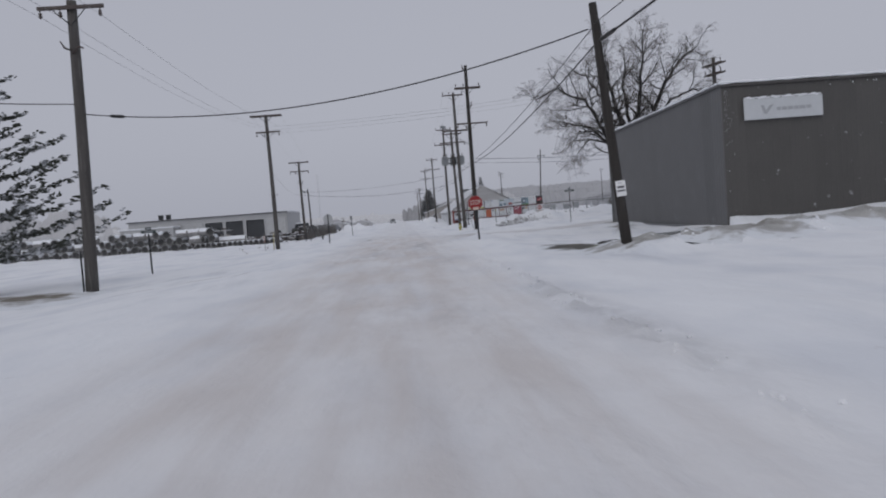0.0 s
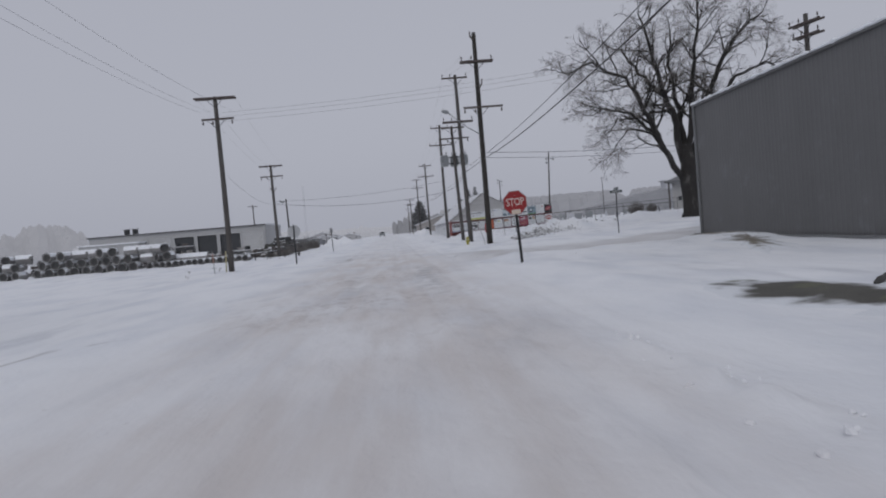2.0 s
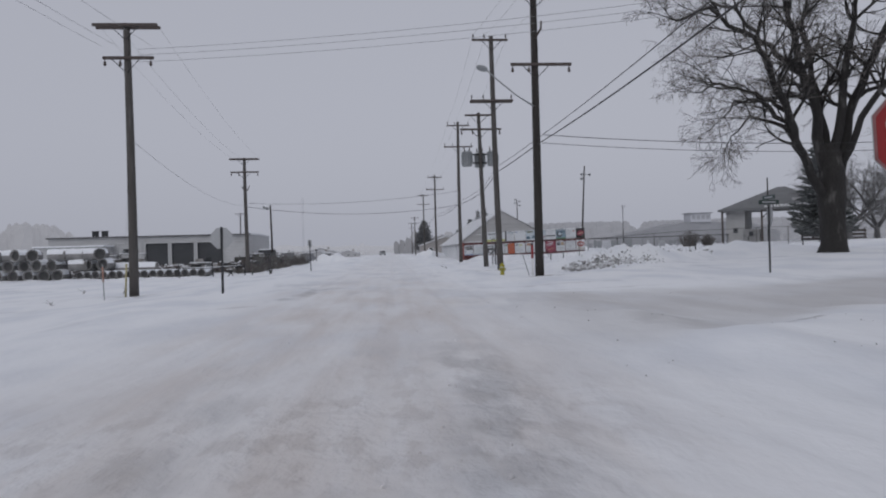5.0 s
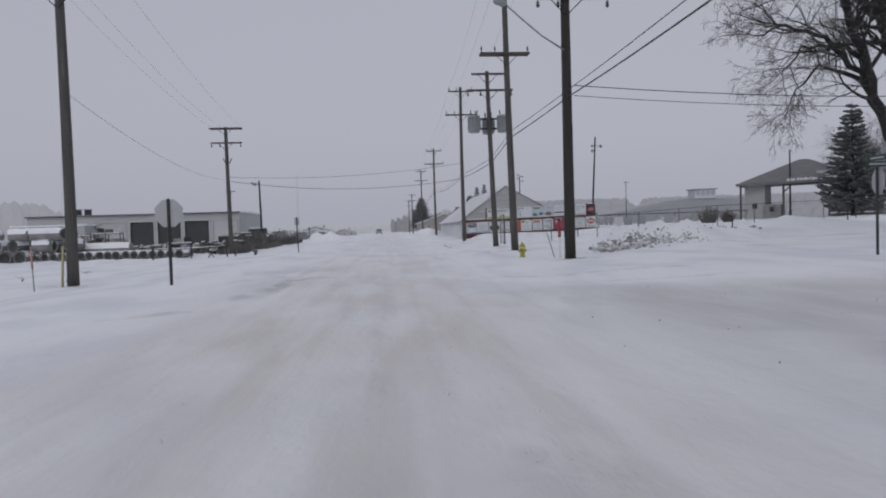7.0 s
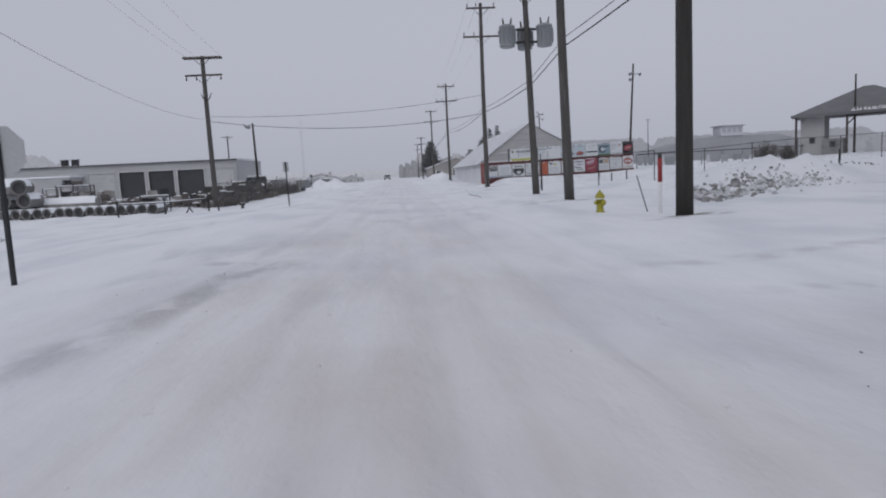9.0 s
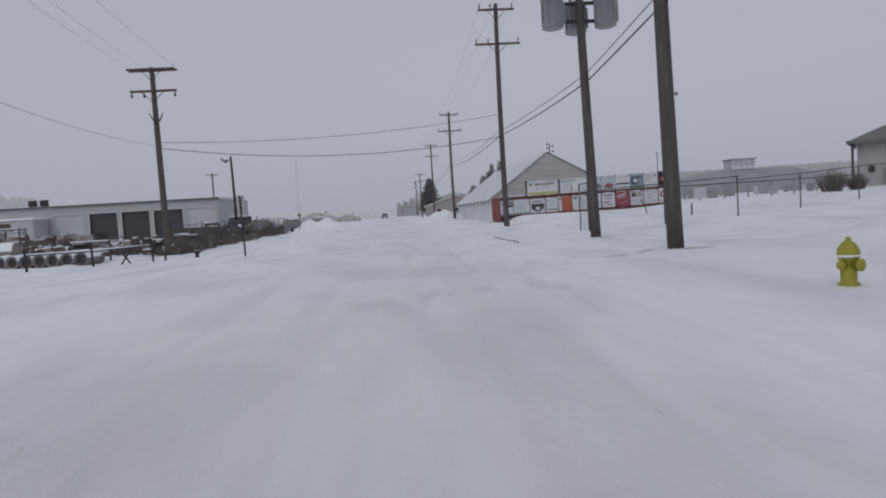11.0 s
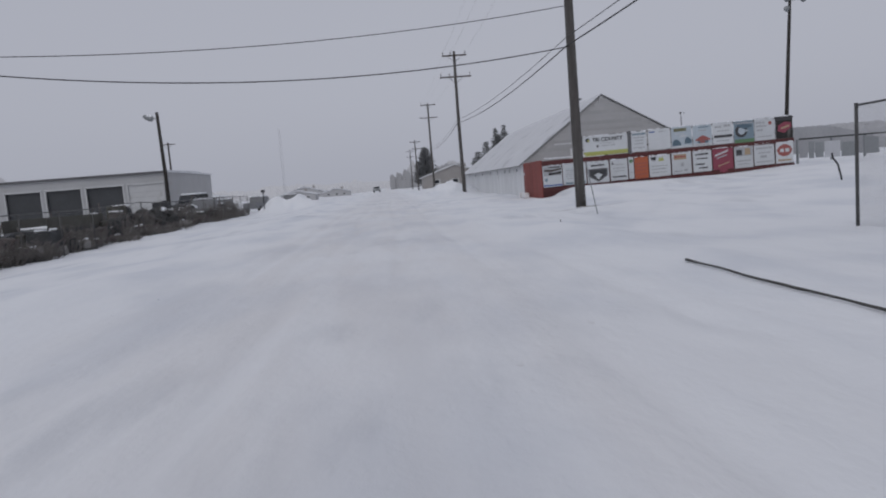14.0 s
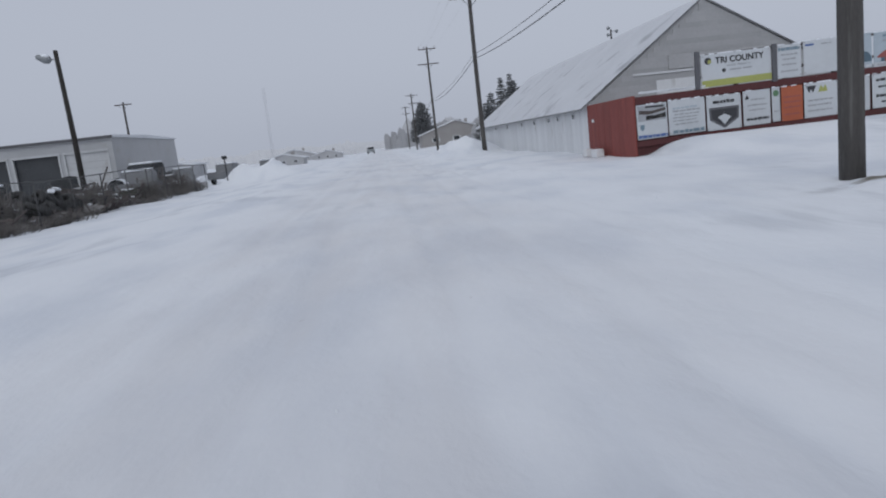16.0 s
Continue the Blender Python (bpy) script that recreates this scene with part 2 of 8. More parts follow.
PINE_NEEDLE = material("pine_needle", (0.045, 0.05, 0.04), 0.8, vary=0.4, scale=0.8, fine=9, bump=0.2, stain=(0.62, 0.64, 0.68), stain_amount=0.48, stain_scale=2.2)
BRUSH = material("dry_brush", (0.17, 0.157, 0.147), 0.9, vary=0.4, scale=2, fine=15, bump=0.2)
GREY_SHEET = material("dark_grey_sheet", (0.126, 0.126, 0.127), 0.5, 0.0, vary=0.1, scale=0.6, fine=14, bump=0.05, island=0.05, stain=(0.16, 0.165, 0.17), stain_amount=0.15, stain_scale=1.2)
OLIVE_SHEET = material("dark_taupe_sheet", (0.088, 0.084, 0.08), 0.5, 0.0, vary=0.1, scale=0.6, fine=14, bump=0.05, island=0.04, stain=(0.5, 0.51, 0.53), stain_amount=0.0, stain_scale=2.6)
TRIM_GREY = material("grey_trim", (0.16, 0.165, 0.17), 0.5, vary=0.1, bump=0.05)
WHITE_PAINT = material("white_paint", (0.74, 0.75, 0.76), 0.6, vary=0.08, scale=1.5, fine=10, bump=0.1, stain=(0.45, 0.43, 0.4), stain_amount=0.12, stain_scale=1.5)
OLD_WHITE = material("weathered_white_boards", (0.72, 0.73, 0.74), 0.75, vary=0.08, scale=0.7, fine=12, bump=0.2, stretch=(1, 1, 0.4), stain=(0.5, 0.49, 0.47), stain_amount=0.12, stain_scale=1.3, island=0.05)
GABLE_GREY = material("grey_lap_siding", (0.44, 0.44, 0.445), 0.75, vary=0.1, scale=0.8, fine=12, bump=0.2, stain=(0.5, 0.5, 0.5), stain_amount=0.2, stain_scale=0.7, island=0.05)
BARN_RED = material("barn_red_paint", (0.24, 0.06, 0.05), 0.7, vary=0.2, scale=1.2, fine=14, bump=0.25, stretch=(1, 1, 0.3), stain=(0.14, 0.04, 0.035), stain_amount=0.25, island=0.08)
DULL_RED = material("dull_red_beam", (0.1, 0.034, 0.034), 0.75, vary=0.25, scale=1.2, fine=14, bump=0.2)
ROOF_SNOW = material("snowy_roof_sheet", (0.68, 0.69, 0.715), 0.7, vary=0.08, scale=0.5, fine=8, bump=0.3, stain=(0.42, 0.43, 0.45), stain_amount=0.25, stain_scale=0.6)
ROOF_EDGE = material("dark_roof_edge", (0.24, 0.243, 0.25), 0.6, vary=0.2, bump=0.1)
SHED_WALL = material("pale_shed_sheet", (0.41, 0.413, 0.42), 0.6, vary=0.08, scale=0.5, fine=8, bump=0.08, stain=(0.38, 0.37, 0.36), stain_amount=0.2)
SHED_PALE = material("pale_shed_trim", (0.5, 0.505, 0.51), 0.6, vary=0.1, scale=0.7, fine=7, bump=0.08, stain=(0.4, 0.39, 0.38), stain_amount=0.2)
SHED_EDGE = material("dark_shed_gutter", (0.1, 0.1, 0.105), 0.6, vary=0.3, scale=0.6, bump=0.1)
SHED_DOOR = material("dull_dark_door", (0.055, 0.058, 0.063), 0.6, vary=0.2, scale=0.7, fine=6, bump=0.1)
CONCRETE = material("old_concrete", (0.3, 0.29, 0.28), 0.85, vary=0.2, scale=1.2, fine=14, bump=0.4, stain=(0.17, 0.16, 0.15), stain_amount=0.25, island=0.12)
PIPE_CON = material("stained_pipe_concrete", (0.225, 0.222, 0.22), 0.9, vary=0.3, scale=1.2, fine=14, bump=0.4, stain=(0.16, 0.157, 0.153), stain_amount=0.3, island=0.25)
BORE_SHADE = material("pipe_bore_shade", (0.085, 0.085, 0.086), 0.9, vary=0.3, bump=0.2)
KERB = material("dark_wet_kerb", (0.07, 0.068, 0.066), 0.8, vary=0.35, scale=3, fine=25, bump=0.5)
SIGN_RED = material("stop_sign_red", (0.27, 0.02, 0.022), 0.4, vary=0.1, scale=2, fine=15, bump=0.02)
SIGN_WHITE = material("reflective_white", (0.8, 0.8, 0.8), 0.45, vary=0.06, bump=0.02)
SIGN_BACK = material("bare_aluminium", (0.42, 0.43, 0.44), 0.5, 0.5, vary=0.1, scale=3, fine=20, bump=0.05)
SIGN_DARK = material("sign_lettering_grey", (0.12, 0.12, 0.13), 0.6, vary=0.1, bump=0)
SIGN_CREAM = material("aged_sign_lettering", (0.6, 0.52, 0.47), 0.5, vary=0.1, bump=0.02)
SIGN_BORDER = material("grimy_sign_border", (0.26, 0.12, 0.12), 0.5, vary=0.25, scale=4, fine=25, bump=0.02)
STICKER = material("buff_sticker", (0.6, 0.5, 0.42), 0.6, vary=0.1, bump=0)
GREEN_BLADE = material("street_blade_green", (0.035, 0.055, 0.05), 0.5, vary=0.1, bump=0)
HYDRANT = material("hydrant_yellow", (0.33, 0.3, 0.035), 0.5, vary=0.2, scale=5, fine=20, bump=0.15, stain=(0.25, 0.2, 0.05), stain_amount=0.2, stain_scale=4)
HYDRANT_DARK = material("hydrant_black", (0.04, 0.04, 0.04), 0.6, vary=0.2, scale=5, bump=0.15)
OLIVE_PAINT = material("faded_olive_paint", (0.07, 0.068, 0.055), 0.7, vary=0.3, scale=1.5, fine=12, bump=0.15, stain=(0.05, 0.045, 0.04), stain_amount=0.4)
MARKER_RED = material("marker_red", (0.3, 0.035, 0.035), 0.5, vary=0.1, bump=0)
MARKER_ORANGE = material("marker_orange", (0.4, 0.23, 0.18), 0.5, vary=0.1, bump=0)
GUY_YELLOW = material("guy_guard_yellow", (0.42, 0.38, 0.22), 0.5, vary=0.1, bump=0)
PAV_ROOF = material("grey_shingle", (0.17, 0.175, 0.18), 0.85, vary=0.15, scale=1, fine=9, bump=0.3)
PAV_WALL = material("gatehouse_boards", (0.42, 0.42, 0.42), 0.75, vary=0.12, scale=0.8, fine=9, bump=0.2, stain=(0.25, 0.25, 0.25), stain_amount=0.25)
PAV_DARK = material("grey_booth_boards", (0.27, 0.27, 0.27), 0.8, vary=0.15, scale=0.8, fine=9, bump=0.2, stain=(0.18, 0.18, 0.18), stain_amount=0.3)
GLASS_DARK = material("dark_window_glass", (0.03, 0.033, 0.038), 0.12, vary=0.05, bump=0, spec=0.6)
# far houses and mast, paled so the base colour carries the haze
HAZE_HOUSE = material("haze_paled_house", (0.46, 0.46, 0.47), 0.85, vary=0.1, scale=0.4, fine=3, bump=0)
MAST = material("haze_paled_mast", (0.55, 0.56, 0.58), 0.6, vary=0.05, bump=0)
# stand and press box tones, lightened to paint in the haze over them
STAND_GREY = material("grandstand_grey", (0.33, 0.335, 0.35), 0.9, vary=0.12, scale=0.2, fine=1.5, bump=0)
STAND_PALE = material("press_box_pale", (0.52, 0.53, 0.56), 0.8, vary=0.1, bump=0)
HOUSE_WALL = material("tan_house_wall", (0.33, 0.315, 0.305), 0.85, vary=0.12, scale=0.5, fine=4, bump=0.1)
CAR_PAINT = material("dull_car_paint", (0.2, 0.205, 0.215), 0.4, vary=0.1, bump=0)
TYRE = material("tyre_rubber", (0.045, 0.044, 0.043), 0.85, vary=0.1, bump=0)
LAMP_GLASS = material("lamp_lens", (0.5, 0.5, 0.5), 0.25, vary=0.05, bump=0)
MESH_WIRE = material("chain_link_wire", (0.26, 0.265, 0.27), 0.55, 0.4, vary=0.1, bump=0)
MACHINE = material("rusty_machinery", (0.12, 0.105, 0.1), 0.8, 0.2, vary=0.35, scale=1, fine=8, bump=0.2, stain=(0.13, 0.1, 0.085), stain_amount=0.25)


def haze_glow_material(name, base, glow):
    """Far-off woods: a plain pale backdrop tone whose glow stands in for haze of falling snow."""
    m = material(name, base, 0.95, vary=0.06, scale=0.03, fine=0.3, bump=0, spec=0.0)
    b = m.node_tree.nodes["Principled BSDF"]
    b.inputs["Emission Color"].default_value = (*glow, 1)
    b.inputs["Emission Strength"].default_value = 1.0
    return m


# the farther the band, the stronger the glow that imitates haze
FAR_TREES = haze_glow_material("woods_haze_dark", (0.16, 0.16, 0.165), (0.115, 0.118, 0.132))
FAR_HILL = haze_glow_material("hill_haze", (0.16, 0.16, 0.17), (0.16, 0.165, 0.185))
FAR_MID = haze_glow_material("woods_haze_mid", (0.16, 0.16, 0.165), (0.205, 0.21, 0.235))
FAR_SOFT = haze_glow_material("woods_haze_soft", (0.16, 0.16, 0.165), (0.27, 0.275, 0.307))
FAR_SMOKE = haze_glow_material("woods_haze_smoky", (0.16, 0.16, 0.165), (0.218, 0.222, 0.248))
FAR_VEIL = haze_glow_material("woods_haze_palest", (0.16, 0.16, 0.165), (0.29, 0.296, 0.33))


def bare_material(name, base, dark, fine):
    """Bare ground that gives way to snow towards the rim of its patch."""
    m = material(name, base, 0.9, vary=0.35, scale=1.5, fine=fine, bump=0.8, stain=dark, stain_amount=0.35, stain_scale=1.2)
    n, l = m.node_tree.nodes, m.node_tree.links
    b = n["Principled BSDF"]
    soil = b.inputs["Base Color"].links[0].from_socket
    at = n.new("ShaderNodeAttribute")
    at.attribute_name = "edge"
    tc = n.new("ShaderNodeTexCoord")
    ns = n.new("ShaderNodeTexNoise")
    ns.inputs["Scale"].default_value = 1.7
    ns.inputs["Detail"].default_value = 7
    l.new(tc.outputs["Object"], ns.inputs[0])
    ad = n.new("ShaderNodeMath")
    ad.operation = "MULTIPLY_ADD"
    ad.inputs[1].default_value = 1.3
    l.new(ns.outputs["Fac"], ad.inputs[0])
    l.new(at.outputs["Fac"], ad.inputs[2])
    mr = n.new("ShaderNodeMapRange")
    mr.interpolation_type = "SMOOTHSTEP"
    mr.inputs[1].default_value, mr.inputs[2].default_value = (1.1, 1.5) if fine > 32 else (0.85, 1.5)
    l.new(ad.outputs[0], mr.inputs[0])
    mx = n.new("ShaderNodeMixRGB")
    mx.inputs[2].default_value = (0.76, 0.785, 0.82, 1)
    l.new(mr.outputs[0], mx.inputs[0])
    l.new(soil, mx.inputs[1])
    l.new(mx.outputs[0], b.inputs["Base Color"])
    return m


GRAVEL = bare_material("wet_gravel", (0.1, 0.096, 0.085), (0.16, 0.165, 0.1), 35)
CRUST = bare_material("gritty_snow_crust", (0.4, 0.395, 0.385), (0.25, 0.24, 0.22), 33)
GRASS_DEAD = bare_material("dead_grass", (0.19, 0.17, 0.14), (0.3, 0.29, 0.28), 30)


def paint(r, g, b, name):
    return material(name, (r, g, b), 0.5, vary=0.08, scale=1.2, fine=9, bump=0.02)


AD_WHITE = material("banner_white", (0.57, 0.59, 0.61), 0.5, vary=0.05, scale=1.0, fine=6, bump=0.05, island=0.06)
AD_GREY = paint(0.38, 0.39, 0.41, "banner_grey")
AD_BLACK = paint(0.05, 0.05, 0.055, "banner_black")
AD_BLUE = paint(0.1, 0.16, 0.36, "banner_blue")
AD_SKY = paint(0.44, 0.5, 0.55, "banner_sky_blue")
AD_SLATE = paint(0.1, 0.15, 0.19, "banner_dark_slate")
AD_OLIVE = paint(0.16, 0.16, 0.09, "banner_olive")
AD_STEEL = paint(0.2, 0.27, 0.32, "banner_steel_blue")
AD_LIME = paint(0.4, 0.42, 0.13, "banner_lime")
AD_ORANGE = paint(0.43, 0.12, 0.06, "banner_orange")
AD_MAROON = paint(0.26, 0.06, 0.09, "banner_maroon")
AD_RED = paint(0.32, 0.1, 0.09, "banner_red")
AD_GREEN = paint(0.12, 0.22, 0.12, "banner_green")
AD_TAN = paint(0.4, 0.3, 0.2, "banner_tan")


# ---- building helpers ----
def mesh_of(name, bm, mat):
    me = bpy.data.meshes.new(name)
    bm.to_mesh(me)
    bm.free()
    if mat:
        me.materials.append(mat)
    return me


def part(name, bm, mat, parent, label="", smooth=False):
    """One mesh object under a thing or a part."""
    me = bm if isinstance(bm, bpy.types.Mesh) else mesh_of(name, bm, mat)
    if smooth:
        me.polygons.foreach_set("use_smooth", [True] * len(me.polygons))
    ob = new(name, me)
    ob.parent = parent
    if label:
        tagged(ob, label=label)
    return ob


def thing(name, label, category, group="", kind="", at=None):
    """An Empty at the base of a thing, under which its parts hang."""
    ob = new(name)
    ob.empty_display_size = 0.1
    if at:
        ob.matrix_basis = at
    return tagged(ob, label, category, group, kind)


def solo(name, bm, mat, label, category, group="", kind="", at=None, smooth=False):
    me = bm if isinstance(bm, bpy.types.Mesh) else mesh_of(name, bm, mat)
    if smooth:
        me.polygons.foreach_set("use_smooth", [True] * len(me.polygons))
    ob = new(name, me)
    if at:
        ob.matrix_basis = at
    return tagged(ob, label, category, group, kind)


def box(c, s, bm=None, rot=None, bevel=0.0):
    """A box of size s about c, added to bm."""
    own = bmesh.new()
    m = Matrix.Translation(c) @ (rot.to_4x4() if rot else Matrix()) @ Matrix.Diagonal((*s, 1))
    bmesh.ops.create_cube(own, size=1, matrix=m)
    if bevel:
        bmesh.ops.bevel(own, geom=own.edges[:], offset=bevel, segments=1, affect="EDGES")
    if bm is None:
        return own
    tmp = bpy.data.meshes.new("tmp")
    own.to_mesh(tmp)
    own.free()
    bm.from_mesh(tmp)
    bpy.data.meshes.remove(tmp)
    return bm


def tubes(runs, caps=True):
    """One mesh of tubes: runs of (points, radii, sides)."""
    verts, faces = [], []
    for pts, radii, sides in runs:
        start = len(verts)
        pts = [Vector(p) for p in pts]
        ref = None
        for i, p in enumerate(pts):
            d = (pts[min(i + 1, len(pts) - 1)] - pts[max(i - 1, 0)]).normalized()
            if ref is None:
                ref = Vector((1, 0, 0)) if abs(d.x) < 0.8 else Vector((0, 1, 0))
            u = (ref - d * ref.dot(d)).normalized()
            v = d.cross(u)
            ref = u
            r = radii[i] if isinstance(radii, (list, tuple)) else radii
            for k in range(sides):
                a = 2 * math.pi * k / sides
                verts.append(p + (u * math.cos(a) + v * math.sin(a)) * r)
        for i in range(len(pts) - 1):
            for k in range(sides):
                a, b = start + i * sides + k, start + i * sides + (k + 1) % sides
                faces.append((a, b, b + sides, a + sides))
        if caps:
            faces.append(tuple(start + k for k in reversed(range(sides))))
            faces.append(tuple(start + (len(pts) - 1) * sides + k for k in range(sides)))
    me = bpy.data.meshes.new("tube")
    me.from_pydata([tuple(v) for v in verts], [], faces)
    me.update()
    return me


def tube(pts, radii, sides, mat, smooth=True):
    me = tubes([(pts, radii, sides)])
    me.materials.append(mat)
    if smooth:
        me.polygons.foreach_set("use_smooth", [True] * len(me.polygons))
    return me


def lathe(profile, sides=16):
    """A solid of revolution about z from (radius, height) rows."""
    verts, faces = [], []
    for r, z in profile:
        for k in range(sides):
            a = 2 * math.pi * k / sides
            verts.append((r * math.cos(a), r * math.sin(a), z))
    for i in range(len(profile) - 1):
        for k in range(sides):
            a, b = i * sides + k, i * sides + (k + 1) % sides
            faces.append((a, b, b + sides, a + sides))
    faces.append(tuple(reversed(range(sides))))
    faces.append(tuple((len(profile) - 1) * sides + k for k in range(sides)))
    me = bpy.data.meshes.new("lathe")
    me.from_pydata(verts, [], faces)
    me.update()
    return me


def with_mat(me, mat, smooth=True):
    me.materials.append(mat)
    if smooth:
        me.polygons.foreach_set("use_smooth", [True] * len(me.polygons))
    return me


def prism(outline, depth, axis="y"):
    """A slab: a closed outline of (u, z) pushed along y (or x) by depth."""
    bm = bmesh.new()
    put = (lambda u, z, d: (u, d, z)) if axis == "y" else (lambda u, z, d: (d, u, z))
    a = [bm.verts.new(put(u, z, 0)) for u, z in outline]
    b = [bm.verts.new(put(u, z, depth)) for u, z in outline]
    bm.faces.new(a)
    bm.faces.new(b[::-1])
    for i in range(len(a)):
        j = (i + 1) % len(a)
        bm.faces.new((a[i], b[i], b[j], a[j]))
    bmesh.ops.recalc_face_normals(bm, faces=bm.faces[:])
    return bm


def step(a, b, v):
    t = min(1.0, max(0.0, (v - a) / (b - a)))
    return t * t * (3 - 2 * t)


# ---- ground ----
def ground_height(x, y):
    """The snow's surface: a flat road, a verge that falls to one side and climbs to the other, ruts, banks, drifts and ploughed piles."""
    z = 0.9 * step(7, 30, x) + 0.45 * step(30, 50, x) - 0.46 * step(-4.5, -12.5, x)
    # the yard before the metal building lies level
    z -= 0.26 * step(12.5, 17.5, x) * (1 - step(30, 42, y))
    n1 = noise.noise((x * 0.22, y * 0.16, 1.3))
    n2 = noise.noise((x * 0.75, y * 0.45, 5.1))
    n3 = noise.noise((x * 2.1, y * 1.1, 9.7))
    off = step(2.6, 5.5, abs(x))
    z += (0.02 + 0.1 * off) * n1 + (0.01 + 0.045 * off) * n2 + 0.009 * n3
    crossing = step(42.5, 46, y) * (1 - step(54, 57, y))
    # low banks at the road's edges, none where the other street crosses
    for cx in (4.5, -4.9):
        w = 0.55 + 0.2 * n1
        z += (1 - crossing) * (0.05 + 0.07 * n1 + 0.05 * n2) * math.exp(-((x - cx - 0.35 * n1) / w) ** 2)
    if abs(x) < 4.5:
        for k, cx in enumerate((-2.2, -0.95, 0.45, 1.75, 2.9)):
            wob = 0.22 * noise.noise((y * 0.09, k * 7.7, 0.0)) + 0.06 * noise.noise((y * 0.5, k * 3.1, 4.0))
            deep = 0.048 * (0.6 + 0.8 * noise.noise((y * 0.13, k * 5.0, 2.0)))
            z -= deep * math.exp(-((x - cx - wob) / 0.15) ** 2)
            z += 0.4 * deep * math.exp(-((abs(x - cx - wob) - 0.26) / 0.1) ** 2)
        # broken crust thrown up beside the wheel tracks
        for k, (cx, ya, yb, amp) in enumerate(((2.7, 3, 24, 0.13), (2.95, 22, 40, 0.05), (-1.05, 5, 30, 0.035), (1.05, 29, 41, 0.05), (-2.4, 49, 60, 0.06), (2.8, 60, 100, 0.04), (-2.6, 66, 110, 0.035))):
            if ya < y < yb:
                fade = step(ya, ya + 3, y) * (1 - step(yb - 3, yb, y))
                rough = max(0.0, 0.35 + noise.noise((x * 2.6, y * 1.7, 20 + k)) + 0.6 * noise.noise((x * 5.0, y * 3.4, 30 + k)))
                z += amp * fade * rough * math.exp(-((x - cx - 0.15 * n1) / 0.26) ** 2)
    # rounded bank along the near side of the street that crosses, the street itself scraped lower
    if 3.0 < x < 24 and 33 < y < 54:
        lip = 39.2 + 4.5 * step(3, 10, x) - 2.0 * step(9, 12, x)
        z += 0.09 * step(3.0, 5.2, x) * (1 - step(15, 23, x)) * step(34, lip - 0.5, y) * (1 - step(lip - 0.9, lip + 0.9 + 0.5 * n2, y))
        z -= 0.07 * step(4, 7, x) * step(lip, lip + 1.2, y) * (1 - step(50.4, 52.2, y))
    # drift against the advertising fence
    if 98 < y < 118 and x > 9:
        z += max(0.0, 0.56 - z) * step(9.5, 10.9, x + 0.4 * n2) * (1 - step(25, 34, x)) * math.exp(-((y - 109.4) / 3.4) ** 2)
    # rough ploughed bank before the metal building
    if 16 < y < 27 and 5 < x < 26:
        rough = 1 + 0.5 * n2 + 0.9 * n3 + 0.35 * noise.noise((x * 3.3, y * 3.0, 41.0))
        z += 0.3 * step(5.7, 7.3, x) * (1 - step(16, 24, x)) * math.exp(-((y - 21.3 - 0.12 * (x - 7)) / 1.35) ** 2) * rough
    # ploughed piles
    for px, py, ph, rx, ry in ((-11.2, 141.6, 1.6, 1.25, 2.6), (-8.9, 142.2, 1.35, 1.1, 2.2), (-7.2, 141.5, 0.4, 2.0, 2.4), (6.0, 138.8, 1.25, 2.0, 2.6), (7.6, 143, 1.0, 2.2, 3.0),
                               (12.6, 68.6, 0.78, 2.7, 1.5), (15.4, 69.0, 0.6, 2.9, 1.6), (21.5, 70.5, 0.6, 3.4, 2.4),
                               (-13.2, 34.0, 0.1, 4.0, 3.5), (5.5, 38.5, 0.12, 3, 4)):
        q = ((x - px) / rx) ** 2 + ((y - py) / ry) ** 2
        if q < 6:
            z += ph * math.exp(-q) * ((1 + 0.12 * n2 + 0.2 * n3) if y > 120 else (1 + 0.25 * n2 + 0.3 * n3))
    # the verge rises towards the far end of the yard fence
    z += 0.13 * step(103, 113, y) * step(-8, -12.5, x) * (1 - step(139, 146, y)) * (1 - step(-17, -24, x))
    far = step(250, 900, math.hypot(x, y - 60))
    return z * (1 - far)


def spaced(fine_from, fine_to, pitch, far_from, far_to, grow):
    line = list(np.arange(fine_from, fine_to + 1e-6, pitch))
    s, v = pitch, line[-1]
    while v < far_to:
        s *= grow
        v += s
        line.append(min(v, far_to))
    s, v = pitch, line[0]
    while v > far_from:
        s *= grow
        v -= s
        line.insert(0, max(v, far_from))
    return line


def build_ground():
    xs = spaced(-6.5, 8.5, 0.11, -2600, 2600, 1.07)
    ys = spaced(1.0, 147, 0.24, -300, 3000, 1.07)
    verts = [(x, y, ground_height(x, y)) for y in ys for x in xs]
    w = len(xs)
    faces = [(j * w + i, j * w + i + 1, (j + 1) * w + i + 1, (j + 1) * w + i) for j in range(len(ys) - 1) for i in range(w - 1)]
    me = bpy.data.meshes.new("ground")
    me.from_pydata(verts, [], faces)
    me.materials.append(SNOW_GROUND)
    me.polygons.foreach_set("use_smooth", [True] * len(me.polygons))
    return tagged(new("ground", me), "snow-covered street and verges with driven ruts", "ground", kind="structure")


build_ground()


